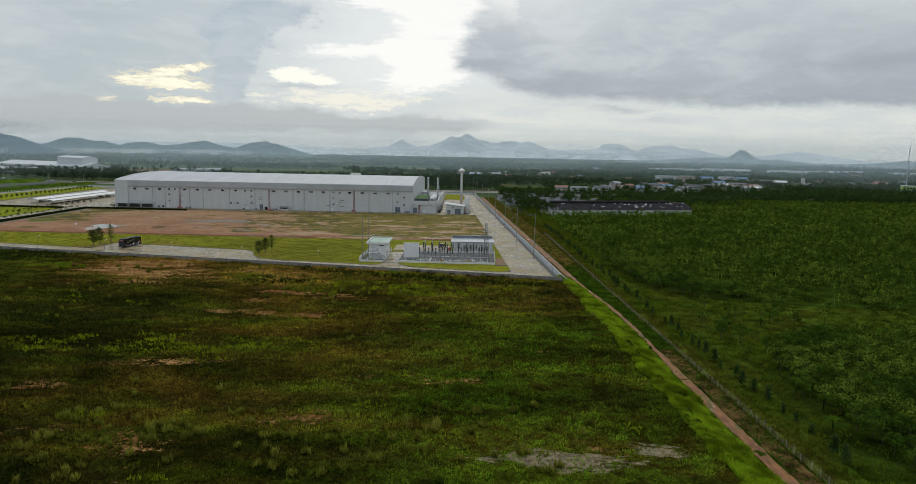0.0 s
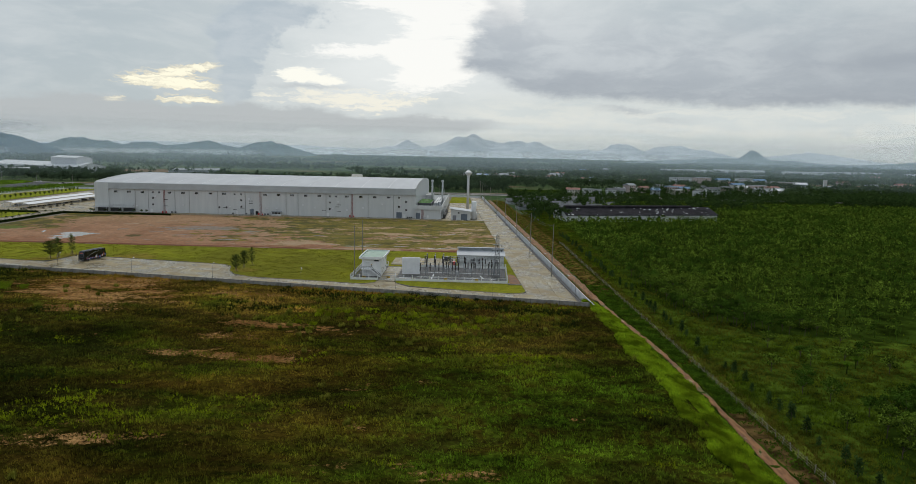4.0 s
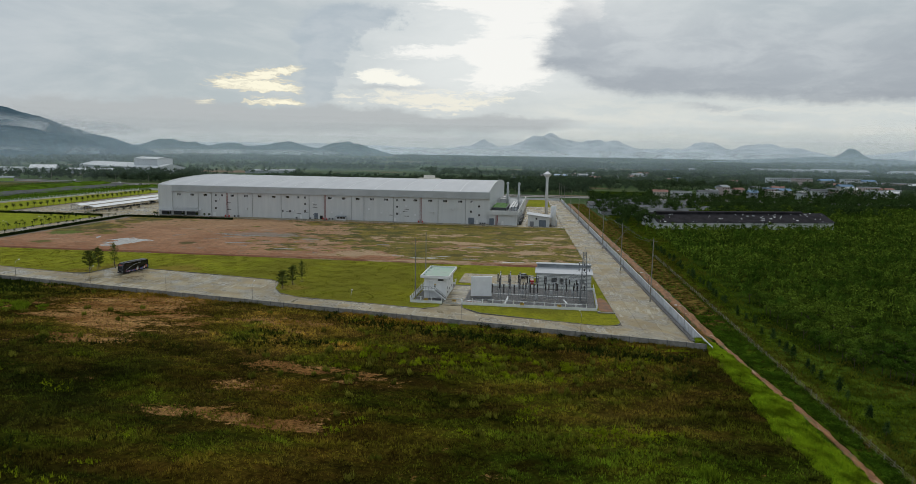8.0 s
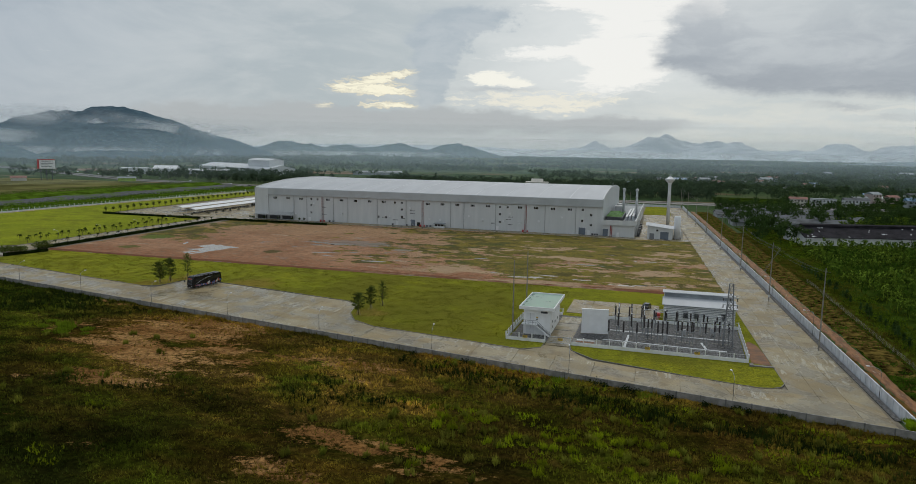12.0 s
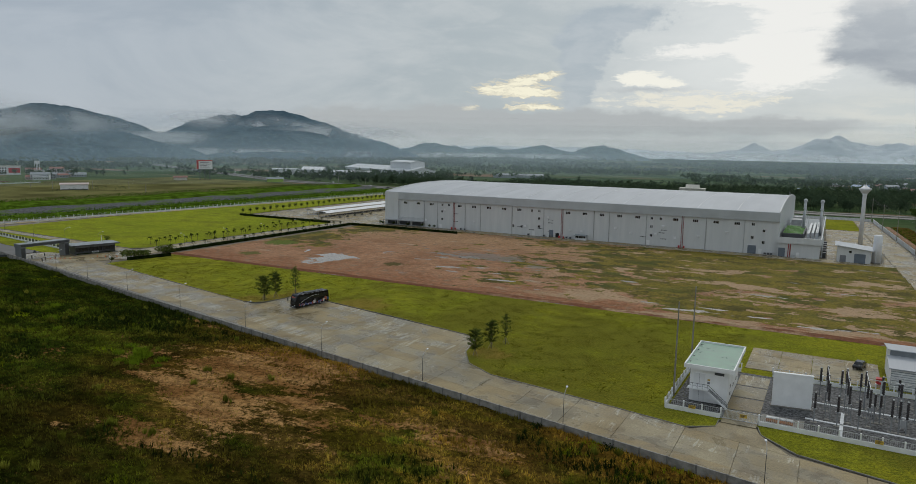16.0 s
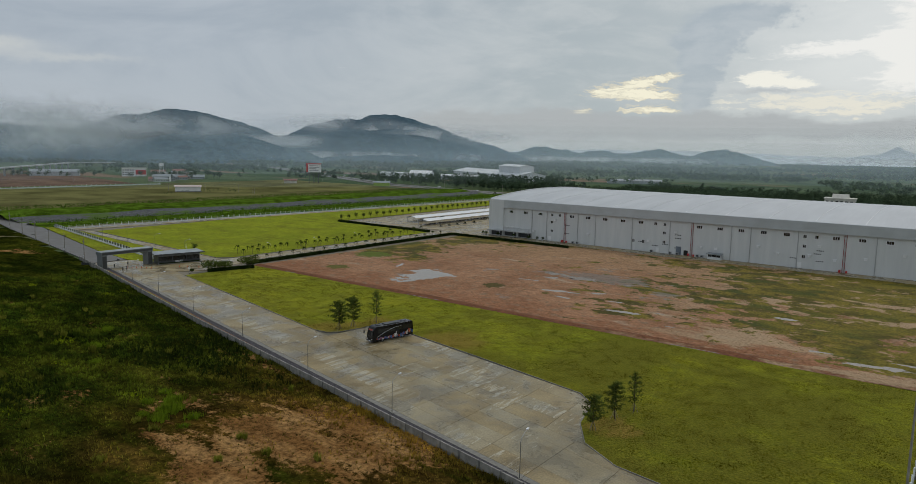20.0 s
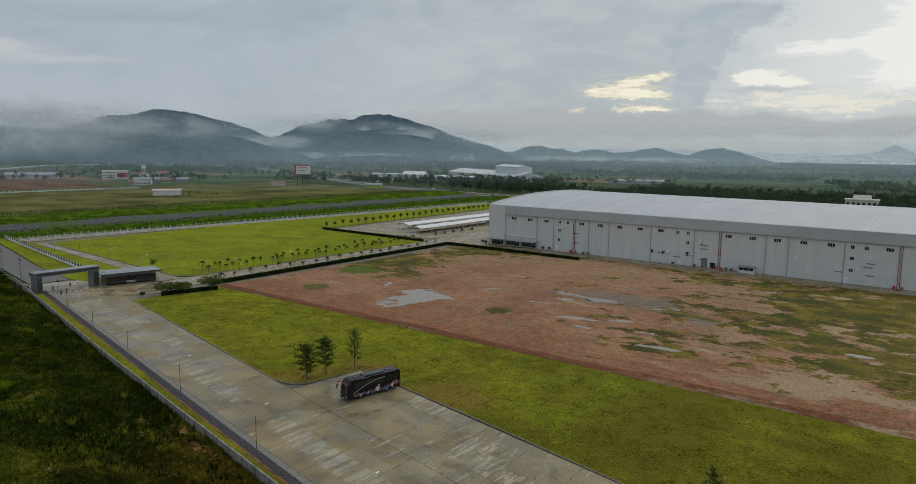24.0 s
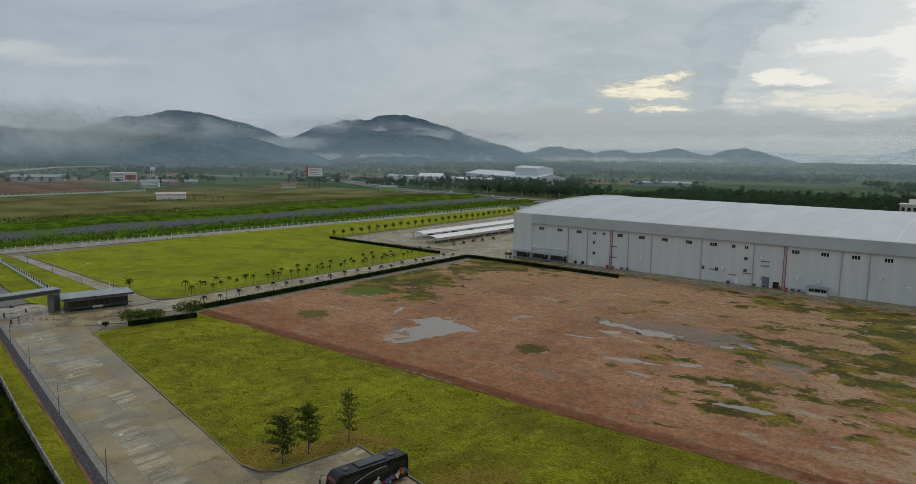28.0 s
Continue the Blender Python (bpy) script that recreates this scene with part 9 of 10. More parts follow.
def orchard_density(x, y):
    """How closely the plantation stands: a thin meadow beside the track, closed rows further off."""
    near_x = np.interp(y, [-200, -147, -110, -91, -74, -69, -42, -30, -6, 40], [21, 23, 26, 37, 56, 105, 105, 40, 23, 18])
    gap = np.sin(x * 0.05 + 1.2) * np.cos(y * 0.042 + 0.4) + 0.6 * np.sin(x * 0.11 - y * 0.07)
    return np.where(x < near_x, 0.10, np.clip(0.9 + 0.25 * gap, 0.45, 1))


gx, gy = np.meshgrid(np.arange(14, 420, 3.7), np.arange(-200, 420, 3.6))
P = np.c_[gx.ravel(), gy.ravel()] + og.normal(0, 0.55, (gx.size, 2))
edge = fence_xs(P[:, 1]) + 14
shed_zone = (P[:, 0] > 20) & (P[:, 0] < 150) & (P[:, 1] > 248 + (P[:, 0] - 25) * 0.25) & (P[:, 1] < 300 + (P[:, 0] - 25) * 0.25)
P = P[(P[:, 0] > edge) & ~shed_zone & (og.uniform(0, 1, len(P)) < orchard_density(P[:, 0], P[:, 1]))]
P = P[(P[:, 1] < 300) | (P[:, 0] > 60)]
# the 300 beside the camera's stretch are trees of their own
near = (P[:, 0] < 62) & (P[:, 1] < 60)
score = np.where(near, P[:, 0] + 0.25 * np.abs(P[:, 1] + 70), 1e9)
order = np.argsort(score)
own, rest = P[order[:300]], P[order[300:]]
TREES = [orchard_tree(31, 4.4, 1.9), orchard_tree(32, 3.8, 1.7), orchard_tree(33, 5.0, 2.1), orchard_tree(34, 3.2, 1.4)]
rr = random.Random(12)
for i, (x, y) in enumerate(own):
    m = pose(x, y, OUT, 0, 0, rr.uniform(0, 360))
    if i < 4:
        TREES[i].matrix_basis = m
    else:
        copy_thing(TREES[rr.randrange(4)], m)


def wood(name, xy, height, radius, per, leaf, m, label, base=OUT, seed=1):
    """Many tree crowns with short trunks, as one stuff object."""
    rg = np.random.default_rng(seed)
    k = len(xy)
    h = np.broadcast_to(height, (k,))
    r = np.broadcast_to(radius, (k,))
    n_l = 4
    a = rg.uniform(0, 2 * np.pi, (k, n_l))
    rc = rg.uniform(0.1, 0.75, (k, n_l)) * r[:, None]
    lobes = np.stack([xy[:, 0, None] + np.cos(a) * rc, xy[:, 1, None] + np.sin(a) * rc, base + h[:, None] * rg.uniform(0.45, 0.9, (k, n_l))], -1).reshape(-1, 3)
    c = np.repeat(lobes, per // n_l, 0)
    rad = np.repeat(np.repeat(r * 0.55, n_l), per // n_l)
    v, f = leaves(rg, c, rad, rad * leaf, 0.8)
    tv = np.stack([np.c_[xy[:, 0] + dx, xy[:, 1] + dy, np.full(k, base - 0.3) + dz * h] for dx, dy, dz in ((-0.12, 0, 0), (0.12, 0, 0), (0.06, 0.05, 0.7), (-0.06, 0.05, 0.7))], 1).reshape(-1, 3)
    tf = np.arange(4 * k).reshape(-1, 4)
    stuff(name, np.vstack([v, tv]), np.vstack([f, tf + len(v)]), m, label)


mid = rest[rest[:, 1] < 130]
far = rest[rest[:, 1] >= 130]
wood("plantation", mid, og.uniform(3.0, 5.6, len(mid)), og.uniform(1.15, 1.95, len(mid)), 80, 0.36, LEAF_ORCHARD, "dense plantation of young rubber trees")
wood("plantation_far", far, og.uniform(3.4, 6.0, len(far)), og.uniform(1.3, 2.1, len(far)), 28, 0.55, LEAF_ORCHARD, "dense plantation further off")
# ground scrub between the trees
k = 42000
y = og.uniform(-210, 330, k)
x = np.array([fence_x(t) for t in y]) + 2 + og.exponential(28, k)
keep = (x < np.interp(y, [-200, -147, -110, -91, -74, -69, -42, -30, -6, 40], [21, 23, 26, 37, 56, 105, 105, 40, 23, 18]) + 4) | (og.uniform(0, 1, k) < 0.25)
v, f = tufts(og, np.c_[x, y][keep], OUT, og.uniform(0.3, 0.9, k)[keep], 0.6, 6)
stuff("orchard_weeds", v, f, GRASS_WEED, "tall weeds between the plantation trees")
k2 = 26000
y2 = og.uniform(-200, -20, k2)
x2 = fence_xs(y2) + 3 + og.uniform(0, 1, k2) * 84
keep = (fbm(x2, y2, 5.0, 51) > -0.25) & (x2 < np.interp(y2, [-147, -110, -91, -74, -69, -42, -30, -20], [23, 26, 37, 56, 100, 100, 40, 30]))
v, f = tufts(og, np.c_[x2, y2][keep], OUT + 0.1, og.uniform(0.3, 0.8, k2)[keep] * np.clip(1 + fbm(x2, y2, 4.0, 52), 0.5, 1.7)[keep], 0.7, 7)
stuff("meadow_weeds", v, f, GRASS_WEED, "tussocky green weeds of the meadow")
v, f = tufts(og, np.c_[x[:5000] + 3, y[:5000]], OUT, og.uniform(0.3, 0.8, 5000), 0.6, 6)
stuff("orchard_grass", v, f, LEAF_VINE, "bright weeds in the plantation clearings")


def shrub_tree(seed):
    rg = np.random.default_rng(seed)
    b = thing("row_shrub", pose(0, 0, -50), "narrow dark green shrub in a planted row", "shrub", "row of shrubs beside the track")
    part("stem", Shape().tube([((0, 0, -0.2), 0.07), ((0, 0, 1.6), 0.03)], 5), BARK, b)
    t = rg.uniform(0, 1, 260)
    c = np.c_[rg.normal(0, 0.30, 260) * (1.1 - t * 0.6), rg.normal(0, 0.30, 260) * (1.1 - t * 0.6), 0.5 + 2.2 * t]
    v, f = leaves(rg, c, np.full(260, 0.3), np.full(260, 0.18), 0.8)
    part("crown", mesh_np("crown", v, f, LEAF_DARK), LEAF_DARK, b)
    return b


ROWS = [shrub_tree(41), shrub_tree(42)]
spots = []
for i in range(64):
    y = -150 + i * 5.2 + rr.uniform(-1.2, 1.2)
    if rr.random() < 0.86:
        spots.append((fence_x(y) + 6.0 + rr.uniform(-0.7, 0.7), y))
for i, (x, y) in enumerate(spots):
    s = rr.uniform(0.7, 1.25)
    m = pose(x, y, OUT, 0, 0, rr.uniform(0, 360)) @ Matrix.Diagonal((s, s, s, 1))
    if i < 2:
        ROWS[i].matrix_basis = m
    else:
        copy_thing(ROWS[rr.randrange(2)], m @ Matrix.Diagonal((1 / ROWS[0].scale[0],) * 3 + (1,)))


def banana(x, y, seed):
    r = random.Random(seed)
    b = thing("banana_plant", pose(x, y, OUT), "broad-leaved banana plant among the trees", "banana plant", "banana plants")
    part("stem", Shape().tube([((0, 0, -0.2), 0.16), ((0, 0, 1.9), 0.10)], 7), LEAF_PALM, b)
    for i in range(7):
        a = i * 0.9 + r.uniform(-0.2, 0.2)
        reach = r.uniform(1.3, 1.9)
        s = Shape()
        for j in range(6):
            t = j / 5
            z = 1.9 + 1.3 * math.sin(t * 2.2) - 0.5 * t
            wd = 0.36 * math.sin(math.pi * min(0.95, t * 0.9 + 0.1))
            for sd, dz in ((-1, -0.1), (0, 0), (1, -0.1)):
                s.v.append((reach * t * math.cos(a) - sd * wd * math.sin(a), reach * t * math.sin(a) + sd * wd * math.cos(a), z + dz))
        s.f = [(j * 3 + q, j * 3 + q + 1, j * 3 + q + 4, j * 3 + q + 3) for j in range(5) for q in range(2)]
        part("leaf", s, LEAF_VINE, b)


for i, (x, y) in enumerate(((31, -126), (33, -129), (35.5, -122), (30, -117), (45, -64), (49, -60), (27, -137), (58, -98))):
    banana(x, y, i)


def belt(x0, x1, y0, y1, k, seed):
    rg = np.random.default_rng(seed)
    return np.c_[rg.uniform(x0, x1, k), rg.uniform(y0, y1, k)]


# dark trees beside the long shed
B = np.vstack([belt(2, 26, 250, 330, 46, 1), belt(-6, 20, 330, 500, 70, 2), belt(20, 200, 345, 430, 190, 3)])
rg = np.random.default_rng(3)
wood("shed_trees", B, rg.uniform(6, 11, len(B)), rg.uniform(2.4, 4.0, len(B)), 120, 0.3, LEAF_DARK, "dark broad trees around the long shed", seed=4)
# trees between the sheds and the highway
B = np.vstack([belt(20, 440, 430, 508, 520, 33), belt(60, 470, 548, 600, 420, 34)])
B = B[~((B[:, 1] > 520) & (B[:, 0] > 70) & (B[:, 0] < 350)) | (og.uniform(0, 1, len(B)) < 0.5)]
B = B[fbm(B[:, 0], B[:, 1], 30, 35) > -0.3]
wood("roadside_trees", B, rg.uniform(5, 10, len(B)), rg.uniform(2.6, 4.4, len(B)), 72, 0.34, LEAF_DARK, "mixed green trees beside the highway", seed=36)
# woods to the east
B = belt(210, 900, 430, 620, 2600, 5)
B = B[(B[:, 1] > 470 - (B[:, 0] - 210) * 0.25) & ((B[:, 0] > 350) | (B[:, 1] < 505))]
wood("woods_east", B, rg.uniform(7, 11, len(B)), rg.uniform(3.0, 4.6, len(B)), 32, 0.5, LEAF_DARK, "dark closed woodland east of the road", seed=6)
# trees along the highway behind the works
B = np.vstack([belt(-560, 0, 552, 640, 1300, 7), belt(-420, 60, 640, 800, 900, 8)])
B = B[~((B[:, 0] < -430) & (B[:, 1] < 600))]
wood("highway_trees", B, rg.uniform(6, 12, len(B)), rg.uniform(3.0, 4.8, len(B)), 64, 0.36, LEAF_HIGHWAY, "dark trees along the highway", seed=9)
# middle distance woods with clearings
def mottled(x0, x1, y0, y1, k, seed, cut, s=120):
    b = belt(x0, x1, y0, y1, k, seed)
    return b[lumpy(b, s, seed) > cut]


B = np.vstack([mottled(60, 900, 560, 780, 2600, 31, -0.6, 70), mottled(-100, 900, 760, 1300, 6000, 11, -0.4), mottled(250, 1900, 900, 2300, 5200, 51, -0.5, 150), mottled(-900, -100, 800, 1300, 3200, 12, 0.25)])
B = B[~((B[:, 1] < 720) & (B[:, 0] > 70) & (B[:, 0] < 360)) | (og.uniform(0, 1, len(B)) < 0.25)]
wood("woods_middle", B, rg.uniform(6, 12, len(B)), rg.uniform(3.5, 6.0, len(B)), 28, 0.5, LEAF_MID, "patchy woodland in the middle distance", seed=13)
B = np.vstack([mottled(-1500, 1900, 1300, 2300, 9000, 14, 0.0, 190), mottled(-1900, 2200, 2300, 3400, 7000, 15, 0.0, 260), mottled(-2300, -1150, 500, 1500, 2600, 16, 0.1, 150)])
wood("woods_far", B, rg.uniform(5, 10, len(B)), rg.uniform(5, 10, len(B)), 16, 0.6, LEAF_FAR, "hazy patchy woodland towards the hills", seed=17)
# trees around the far factory and the west fields
B = np.vstack([belt(-720, -540, 690, 790, 150, 28), belt(-760, -520, 600, 660, 180, 21), belt(-640, -470, 640, 720, 160, 22), belt(-1010, -900, 395, 520, 46, 23), belt(-900, -780, 560, 700, 40, 24), belt(-1150, -1020, 300, 420, 30, 25),
               belt(-1180, -1070, 440, 560, 44, 41), belt(-1320, -1140, 600, 770, 70, 42), belt(-1010, -820, 590, 730, 52, 43), belt(-1480, -1380, 470, 560, 34, 44), belt(-1750, -900, 720, 1150, 150, 45), belt(-1120, -860, 860, 960, 60, 46), belt(-815, -715, 675, 770, 30, 47)])
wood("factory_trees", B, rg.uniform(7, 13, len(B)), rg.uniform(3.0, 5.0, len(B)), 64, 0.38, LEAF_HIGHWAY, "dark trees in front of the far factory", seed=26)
B = np.c_[np.full(26, -706.0) + rg.uniform(-2, 34, 26), 318 + rg.uniform(-40, 40, 26)]
wood("field_saplings", B, rg.uniform(2, 3.6, 26), rg.uniform(0.8, 1.3, 26), 40, 0.4, LEAF_MID, "saplings in the scrub field", seed=27)
k = 16000
y = rg.uniform(100, 540, k)
x = rg.uniform(-603, -478, k) + 0.03 * (y - 100)
keepm = (np.abs(x - 0.03 * (y - 100) + 523) > 8)
v, f = tufts(rg, np.c_[x, y][keepm], OUT + np.where(x[keepm] < -530, 2.6, 0.6), rg.uniform(0.5, 1.6, keepm.sum()), 0.9, 6)
stuff("bank_grass", v, f, LEAF_VINE, "long grass on the drainage banks")

# ---- buildings outside ----
def gable_shed(name, x, y, turn, length, depth, eave, ridge, wall_m, roof_m, label, cat="shed", base=OUT, panels=8, group=""):
    """A long shed along local x with its front at local y 0."""
    b = thing(name, pose(x, y, base, 0, 0, turn), label, cat, group)
    part("wall_front", Shape().box(0, length, 0, 0.3, -0.2, eave), wall_m, b)
    part("wall_back", Shape().box(0, length, depth - 0.3, depth, -0.2, eave), wall_m, b)
    for xx in (0, length - 0.3):
        part("gable_wall", Shape().extrude_x([(0.31, -0.2), (depth - 0.31, -0.2), (depth - 0.31, eave), (depth / 2, ridge - 0.1), (0.31, eave)][::-1], xx, xx + 0.3), wall_m, b)
    st = (length + 1.6) / panels
    for i in range(panels):
        a = -0.8 + i * st
        for y0, z0, y1, z1 in ((-0.9, eave - 0.3, depth / 2, ridge), (depth + 0.9, eave - 0.3, depth / 2, ridge)):
            v = [(a + 0.03, y0, z0), (a + st - 0.03, y0, z0), (a + st - 0.03, y1, z1), (a + 0.03, y1, z1)]
            v += [(p, q, r - 0.2) for p, q, r in v]
            f = [(0, 1, 2, 3), (7, 6, 5, 4), (0, 4, 5, 1), (1, 5, 6, 2), (2, 6, 7, 3), (3, 7, 4, 0)]
            part("roof_panel", Shape().add(v, f if y0 < y1 else [tuple(reversed(q)) for q in f]), roof_m, b)
    return b


# the long dark-roofed shed
dark = gable_shed("farm_shed", 25.5, 257.0, 14.0, 114, 27, 4.6, 9.0, SIGN_WHITE, ROOF_DARK, "long low shed with dark patched roof", panels=12)
r = random.Random(6)
for i in range(50):
    row_, col_ = r.randrange(7), r.uniform(1, 112)
    t = (row_ + 0.5 + r.uniform(-0.1, 0.1)) / 7
    yy, zz = -0.9 + 14.4 * t, 4.3 + 4.7 * t
    wdt = r.choice((0.4, 0.5, 0.6, 0.8, 1.6))
    part("roof_patch", Shape().add([(col_, yy, zz + 0.03), (col_ + wdt, yy, zz + 0.03), (col_ + wdt, yy + 0.8, zz + 0.29), (col_, yy + 0.8, zz + 0.29), (col_, yy, zz + 0.06), (col_ + wdt, yy, zz + 0.06), (col_ + wdt, yy + 0.8, zz + 0.32), (col_, yy + 0.8, zz + 0.32)],
                     [(3, 2, 1, 0), (4, 5, 6, 7), (0, 1, 5, 4), (1, 2, 6, 5), (2, 3, 7, 6), (3, 0, 4, 7)]), SIGN_WHITE, dark)
part("ridge_vent", Shape().extrude_x([(11.5, 8.6), (15.5, 8.6), (15.5, 9.6), (13.5, 10.1), (11.5, 9.6)][::-1], 3, 100), ROOF_DARK, dark)
for i, (x, y, L) in enumerate(((-2, 345, 70), (4, 372, 80), (-8, 400, 78), (0, 428, 84))):
    gable_shed("low_shed", x, y, 6, L, 16, 2.8, 5.0, PASTEL[3], ROOF_OLD, "low grey-roofed shed among trees", panels=5, group="low grey sheds")


def house(x, y, w, d, storeys, wall_m, roof_m, turn, seed, label, flat=False):
    r = random.Random(seed)
    b = thing("village_house", pose(x, y, OUT, 0, 0, turn), label, "house", "village houses")
    h = 3.1 * storeys
    part("wall", Shape().box(-w / 2, w / 2, -d / 2, d / 2, -0.3, h), wall_m, b)
    if flat:
        part("roof", Shape().box(-w / 2 - 0.3, w / 2 + 0.3, -d / 2 - 0.3, d / 2 + 0.3, h + 0.002, h + 0.5), roof_m, b)
    else:
        part("roof", Shape().extrude_x([(-d / 2 - 0.7, h + 0.002), (d / 2 + 0.7, h + 0.002), (0, h + d * 0.22)][::-1], -w / 2 - 0.6, w / 2 + 0.6), roof_m, b)
    k = max(2, int(w / 2.8))
    for s in range(storeys):
        for i in range(k):
            xx = -w / 2 + w * (i + 0.5) / k
            part("window", Shape().box(xx - 0.7, xx + 0.7, -d / 2 - 0.08, -d / 2 - 0.003, s * 3.1 + 0.95, s * 3.1 + 2.25), GLASS_DARK, b)
    if storeys > 1:
        part("balcony", Shape().box(-w / 2, w / 2, -d / 2 - 1.1, -d / 2 - 0.11, 3.0, 3.25), wall_m, b)


HOUSES = [(92, 560, 20, 9, 2, 2, ROOF_GREY, 4, True), (119, 563, 20, 9, 2, 2, ROOF_OLD, 4, False), (70, 552, 14, 9, 2, 0, TERRACOTTA, 0, False), (128, 590, 12, 9, 2, 3, ROOF_GREY, 8, False),
          (268, 830, 30, 12, 4, 2, ROOF_GREY, 10, True), (303, 840, 24, 12, 4, 1, ROOF_GREY, 10, True), (338, 850, 20, 12, 3, 0, ROOF_BLUE, 12, False), (366, 842, 22, 12, 4, 2, ROOF_GREY, 8, True), (392, 850, 18, 12, 3, 2, ROOF_BLUE, 8, False),
          (330, 800, 18, 10, 2, 1, TERRACOTTA, 5, False), (410, 812, 26, 12, 3, 1, ROOF_GREY, 5, True), (440, 826, 24, 12, 2, 3, SIGN_WHITE, 0, False), (300, 690, 16, 10, 3, 0, ROOF_BLUE, 12, False), (320, 676, 20, 11, 3, 1, ROOF_GREY, 12, True), (345, 690, 16, 10, 2, 2, TERRACOTTA, 12, False),
          (620, 870, 22, 12, 2, 0, TERRACOTTA, 8, False), (660, 880, 20, 11, 2, 2, ROOF_BLUE, 3, False), (700, 860, 24, 12, 3, 1, ROOF_GREY, 0, True), (590, 900, 18, 10, 1, 3, ROOF_GREY, 0, False), (740, 850, 20, 12, 2, 2, ROOF_BLUE, 4, False), (560, 930, 20, 10, 2, 1, TERRACOTTA, 4, False)]
for i, (x, y, ww, d, st, wm, rm, tn, fl) in enumerate(HOUSES):
    house(x, y, ww, d, st, PASTEL[wm], rm, tn, i, ("flat-roofed %s-storey pale block" if fl else "pitched-roof %s-storey pale house") % ("one", "two", "three", "four")[st - 1] + " among trees", fl)
rr = random.Random(31)
for i in range(70):
    x, y = (rr.uniform(180, 900), rr.uniform(760, 1500)) if i < 44 else (rr.uniform(-90, 160), rr.uniform(820, 1150))
    house(x, y, rr.uniform(9, 20), rr.uniform(8, 12), rr.choice((1, 1, 2)), PASTEL[rr.randrange(4)], rr.choice((ROOF_GREY, TERRACOTTA, ROOF_BLUE, ROOF_GREY)), rr.uniform(-30, 30), 100 + i, "small pale village house in the distance")
# the small town along the highway
for i in range(30):
    x = rr.uniform(140, 335)
    y = 556 + rr.uniform(0, 130) + 0.15 * (x - 140)
    st = rr.choice((1, 2, 2, 3))
    fl = rr.random() < 0.4
    house(x, y, rr.uniform(8, 15), rr.uniform(8, 12), st, PASTEL[rr.randrange(4)], rr.choice((ROOF_GREY, TERRACOTTA, ROOF_BLUE, SIGN_WHITE, ROOF_OLD)), rr.uniform(-35, 35), 300 + i, "town house with %s roof close to its neighbours" % ("a flat" if fl else "a pitched"), fl)
for i in range(5):
    gable_shed("far_shed", 420 + i * 150, 1500 + 60 * (i % 2), -4, 120, 40, 6, 10, SIGN_WHITE, ROOF_GREY, "long pale far industrial shed", "factory", panels=3, group="far sheds")
g = thing("lime_building", pose(500, 600, OUT, 0, 0, -20), "lime green three-storey building behind trees", "building")
part("wall", Shape().box(-9, 9, -6, 6, -0.3, 13), LIME, g)
part("roof", Shape().box(-9.4, 9.4, -6.4, 6.4, 13.002, 13.5), SIGN_WHITE, g)
for s in range(3):
    for i in range(5):
        part("window", Shape().box(-8 + i * 3.4, -6 + i * 3.4, -6.08, -6.003, 1.5 + s * 4, 3.5 + s * 4), GLASS_DARK, g)
m = thing("radio_mast", pose(545, 680, OUT), "slim lattice radio mast on the horizon", "mast")
part("mast", Shape().tube([((0, 0, -0.3), 0.9), ((0, 0, 64), 0.25)], 4), STEEL, m)
part("aerial", Shape().box(-1, 1, -1, 1, 56, 58).box(-0.8, 0.8, -0.8, 0.8, 50, 51.5), STEEL, m)
sg = thing("roadside_totem", pose(438, 742, OUT), "tall white roadside sign pylon", "sign")
part("pylon", Shape().box(-2.5, 2.5, -0.6, 0.6, -0.3, 16), SIGN_WHITE, sg)
part("panel", Shape().box(-2.2, 2.2, -0.68, -0.602, 9, 15.5), LIVERY["white"], sg)

# far factory west of the highway
gable_shed("far_factory", -850, 736, 20, 40, 24, 8.5, 9.2, SIGN_WHITE, PASTEL[2], "flat white factory block", "factory", panels=4, group="far factory sheds")
gable_shed("far_factory", -803, 754, 25, 34, 24, 8.5, 12.8, PASTEL[2], SIGN_WHITE, "white gabled factory shed", "factory", panels=3, group="far factory sheds")
gable_shed("far_factory", -768, 778, 15, 70, 22, 5.5, 8.0, PASTEL[3], SIGN_WHITE, "low white-roofed open shed", "factory", panels=5, group="far factory sheds")
gable_shed("far_factory", -827, 897, -26.3, 220, 50, 10, 15.5, PASTEL[2], PASTEL[2], "long low white factory hall", "factory", panels=9, group="far factory sheds")
gable_shed("far_factory", -694.4, 844.9, -26.3, 63, 26, 23, 25.5, PASTEL[2], PASTEL[2], "tall pale factory hall above the others", "factory", panels=6, group="far factory sheds")
gable_shed("far_factory", -540, 915, 30, 80, 22, 4.5, 6.5, PASTEL[3], ROOF_GREY, "long low pale shed behind trees", "factory", panels=6, group="far factory sheds")

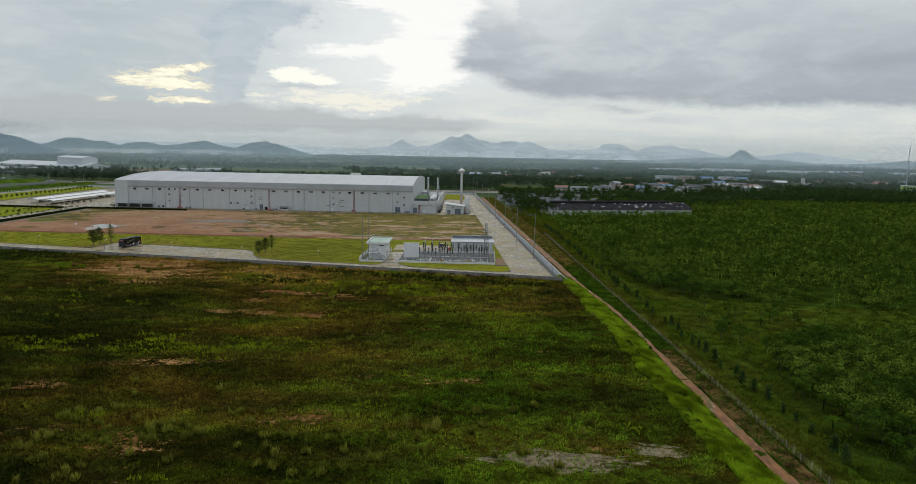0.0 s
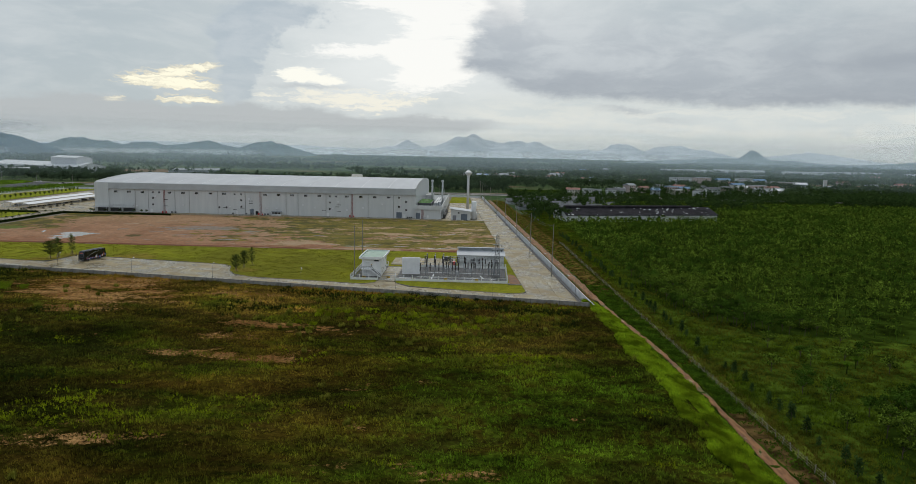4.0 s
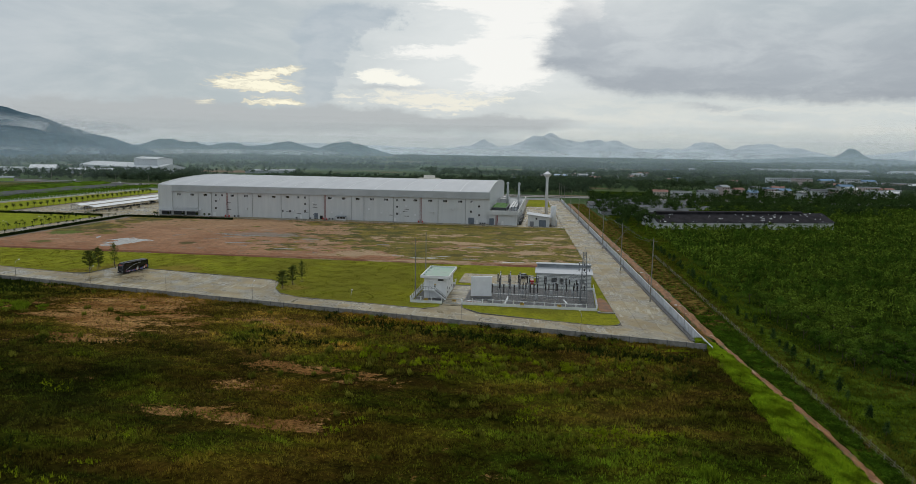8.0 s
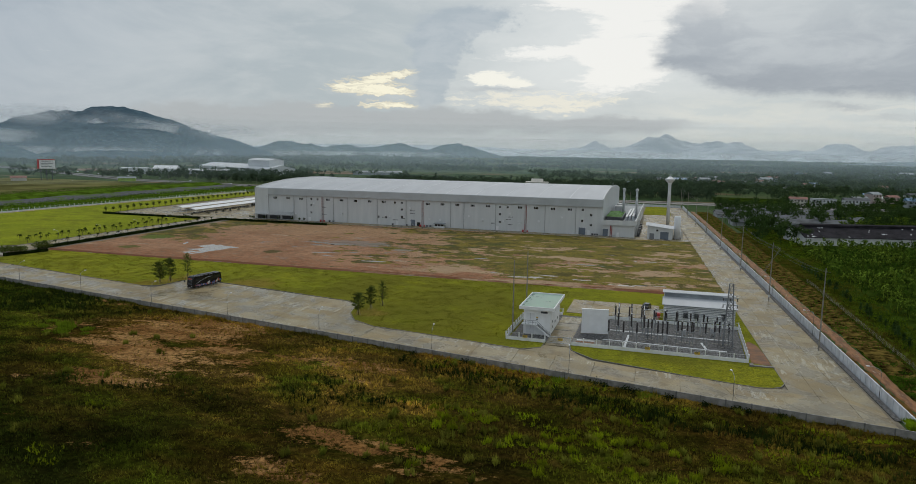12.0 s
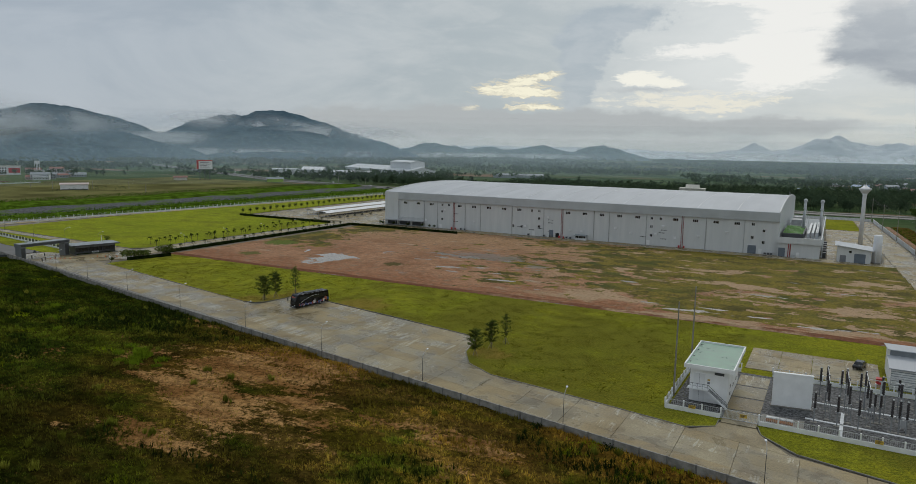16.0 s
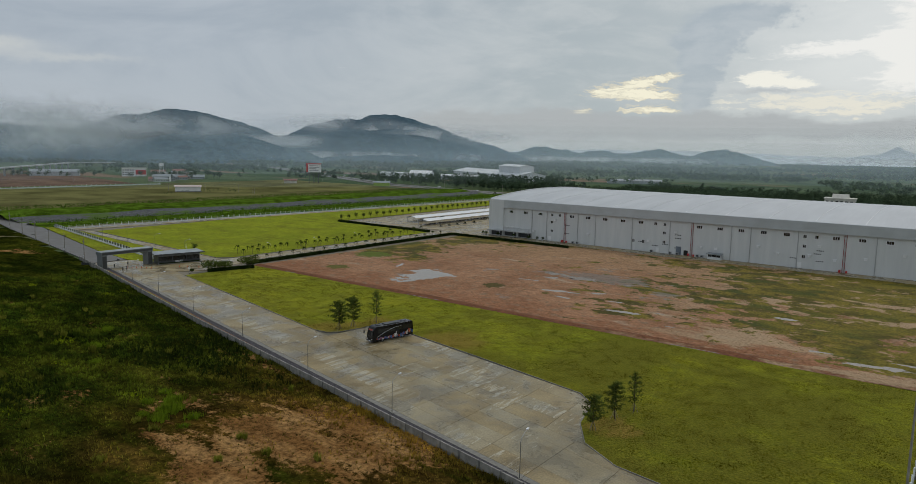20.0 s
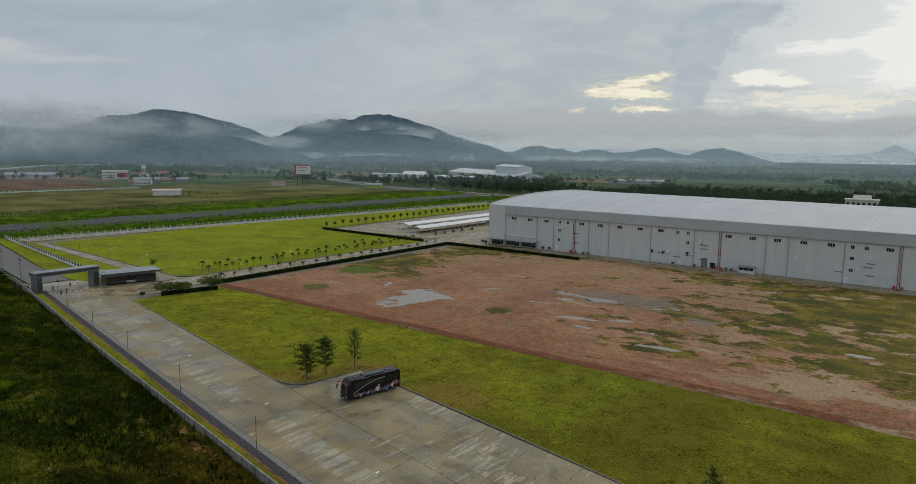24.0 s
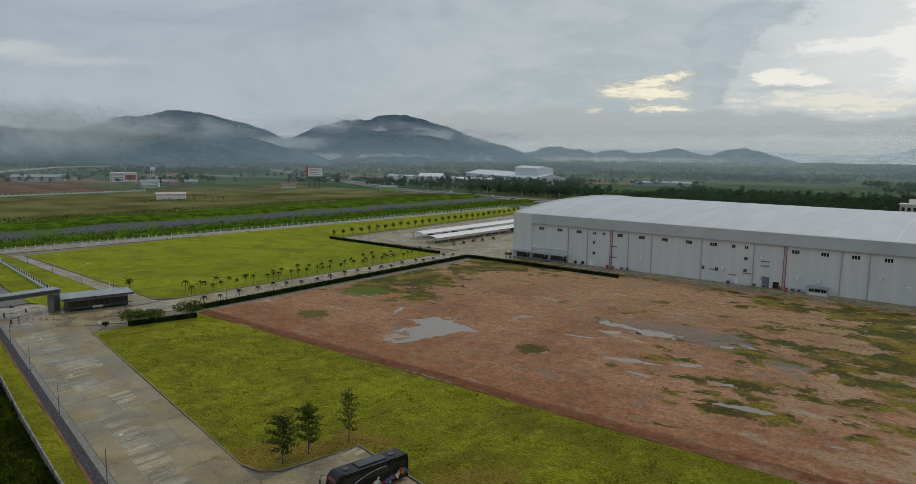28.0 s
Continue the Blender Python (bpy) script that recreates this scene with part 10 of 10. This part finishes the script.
bb = thing("billboard", pose(-771, 533, OUT, 0, 0, 48), "large red and white roadside billboard", "billboard")
part("face", Shape().box(-9.5, 9.5, -0.4, 0.4, 14, 25.5), SIGN_WHITE, bb)
part("red_band", Shape().box(-9.5, -7.2, -0.52, -0.402, 14, 25.5), RED_PAINT, bb)
part("red_band", Shape().box(-7.19, 9.5, -0.52, -0.402, 24.3, 25.5), RED_PAINT, bb)
for z, x1 in ((22.0, 5.0), (20.1, 7.0), (18.2, 3.0), (16.2, 6.0)):
    part("print_bar", Shape().box(-5.4, x1, -0.5, -0.402, z, z + 0.7), SIGN_GREY, bb)
for x in (-6, 0, 6):
    part("leg", Shape().box(x - 0.4, x + 0.4, -0.3, 0.3, -0.3, 13.998), STEEL_DARK, bb)
wh = gable_shed("white_hut", -712.5, 306.0, 58, 24, 12, 5.6, 6.6, SIGN_WHITE, PASTEL[1], "low white hut standing in the scrub field", "hut", panels=4)
part("base_band", Shape().box(0.2, 23.8, -0.1, -0.003, -0.1, 0.6), STEEL_DARK, wh)
rb = thing("red_building", pose(-1053, 442, OUT, 0, 0, 62), "white building with a large red banner", "building")
part("wall", Shape().box(-16, 16, -8, 8, -0.3, 11), SIGN_WHITE, rb)
part("roof", Shape().box(-16.6, 16.6, -8.6, 8.6, 11.002, 11.7), PASTEL[0], rb)
part("banner", Shape().box(2, 15.5, -8.3, -8.003, 2.5, 9), RED_PAINT, rb)
for s in range(3):
    for i in range(5):
        part("window", Shape().box(-15 + i * 3.2, -13 + i * 3.2, -8.12, -8.003, 1.5 + s * 3.3, 3.0 + s * 3.3), GLASS_DARK, rb)
tw = thing("sign_tower", pose(-1040, 476, OUT), "white lattice sign tower beside shops", "tower")
for sx, sy in ((-2, -2), (2, -2), (2, 2), (-2, 2)):
    part("leg", Shape().bar((sx, sy, -0.3), (sx, sy, 17), 0.4, 0.4), SIGN_WHITE, tw)
part("head", Shape().box(-2.4, 2.4, -2.4, 2.4, 14.5, 18.5), SIGN_WHITE, tw)
rr = random.Random(77)
for i in range(26):
    x = rr.uniform(-1080, -900)
    house(x, 470 + (x + 1000) * -0.6 + rr.uniform(-30, 40), rr.uniform(9, 20), rr.uniform(8, 12), rr.choice((1, 1, 2)), PASTEL[rr.randrange(4)], rr.choice((ROOF_GREY, TERRACOTTA, ROOF_GREY)), rr.uniform(40, 75), 200 + i, "small roadside shop house near the highway")
gable_shed("roadside_shed", -1120, 330, 62, 60, 22, 6, 9, PASTEL[3], ROOF_GREY, "long grey roadside shed", panels=4)
gable_shed("roadside_hut", -790, 500, 50, 16, 8, 4, 5.4, PASTEL[0], TERRACOTTA, "small red-roofed roadside hut", "hut", panels=2)
gable_shed("roadside_hut", -690, 560, 40, 20, 9, 4, 5.4, LIME, ROOF_GREY, "small green roadside hut", "hut", panels=2)
fw = thing("field_wall", Matrix(), "low white wall with posts across the fields", "wall", kind="structure")
part("wall_run", Shape().bar((-841, 60, OUT + 0.5), (-839.5, 362, OUT + 0.5), 0.3, 1.3), CONCRETE_WHITE, fw)
for i in range(60):
    part("wall_post", Shape().box(-840.6, -839.9, 60 + i * 5.1, 60.4 + i * 5.1, OUT - 0.2, OUT + 2.3), CONCRETE_WHITE, fw)
ov = thing("flyover", Matrix(), "long concrete road flyover in the distance", "flyover", kind="structure")
part("deck", Shape().bar((-1330, 470, 11), (-1120, 300, 11), 9, 1.4).bar((-1600, 700, 4), (-1330, 470, 11), 9, 1.4).bar((-1120, 300, 11), (-900, 80, 3), 9, 1.4), CONCRETE_PALE, ov)
for i in range(10):
    t = i / 9
    part("pier", Shape().box(-1330 + 210 * t - 1, -1330 + 210 * t + 1, 470 - 170 * t - 1, 470 - 170 * t + 1, OUT - 0.3, 10.3), CONCRETE_PALE, ov)
for i in range(16):
    utility_pole(-620 - i * 28, 330 + 26 * math.sin(i), 8.0, 0, "poles across the scrub field")
for i in range(12):
    t = i / 11
    pickup(-500 - 420 * t, 553 + 165 * t + (i % 3) * 4, 155, CAR_PALE if i % 2 else CAR_DARK, "car driving on the far highway", OUT + 0.15, "cars on the highway")
wb = thing("white_villa", pose(-172, 572, OUT, 0, 0, 4), "pale villa with ornate roof behind the hall", "house")
part("wall", Shape().box(-11, 11, -6, 6, -0.3, 13), PASTEL[0], wb)
part("roof", Shape().box(-11.5, 11.5, -6.5, 6.5, 13.002, 13.8), PASTEL[0], wb)
part("pediment", Shape().extrude_x([(-4, 13.8), (4, 13.8), (0, 17)][::-1], -6, 6), PASTEL[0], wb)
for i in range(6):
    part("window", Shape().box(-10 + i * 3.5, -8 + i * 3.5, -6.1, -6.003, 9, 11.5), GLASS_DARK, wb)

# see-through sheets added to stand in for haze, one behind the other
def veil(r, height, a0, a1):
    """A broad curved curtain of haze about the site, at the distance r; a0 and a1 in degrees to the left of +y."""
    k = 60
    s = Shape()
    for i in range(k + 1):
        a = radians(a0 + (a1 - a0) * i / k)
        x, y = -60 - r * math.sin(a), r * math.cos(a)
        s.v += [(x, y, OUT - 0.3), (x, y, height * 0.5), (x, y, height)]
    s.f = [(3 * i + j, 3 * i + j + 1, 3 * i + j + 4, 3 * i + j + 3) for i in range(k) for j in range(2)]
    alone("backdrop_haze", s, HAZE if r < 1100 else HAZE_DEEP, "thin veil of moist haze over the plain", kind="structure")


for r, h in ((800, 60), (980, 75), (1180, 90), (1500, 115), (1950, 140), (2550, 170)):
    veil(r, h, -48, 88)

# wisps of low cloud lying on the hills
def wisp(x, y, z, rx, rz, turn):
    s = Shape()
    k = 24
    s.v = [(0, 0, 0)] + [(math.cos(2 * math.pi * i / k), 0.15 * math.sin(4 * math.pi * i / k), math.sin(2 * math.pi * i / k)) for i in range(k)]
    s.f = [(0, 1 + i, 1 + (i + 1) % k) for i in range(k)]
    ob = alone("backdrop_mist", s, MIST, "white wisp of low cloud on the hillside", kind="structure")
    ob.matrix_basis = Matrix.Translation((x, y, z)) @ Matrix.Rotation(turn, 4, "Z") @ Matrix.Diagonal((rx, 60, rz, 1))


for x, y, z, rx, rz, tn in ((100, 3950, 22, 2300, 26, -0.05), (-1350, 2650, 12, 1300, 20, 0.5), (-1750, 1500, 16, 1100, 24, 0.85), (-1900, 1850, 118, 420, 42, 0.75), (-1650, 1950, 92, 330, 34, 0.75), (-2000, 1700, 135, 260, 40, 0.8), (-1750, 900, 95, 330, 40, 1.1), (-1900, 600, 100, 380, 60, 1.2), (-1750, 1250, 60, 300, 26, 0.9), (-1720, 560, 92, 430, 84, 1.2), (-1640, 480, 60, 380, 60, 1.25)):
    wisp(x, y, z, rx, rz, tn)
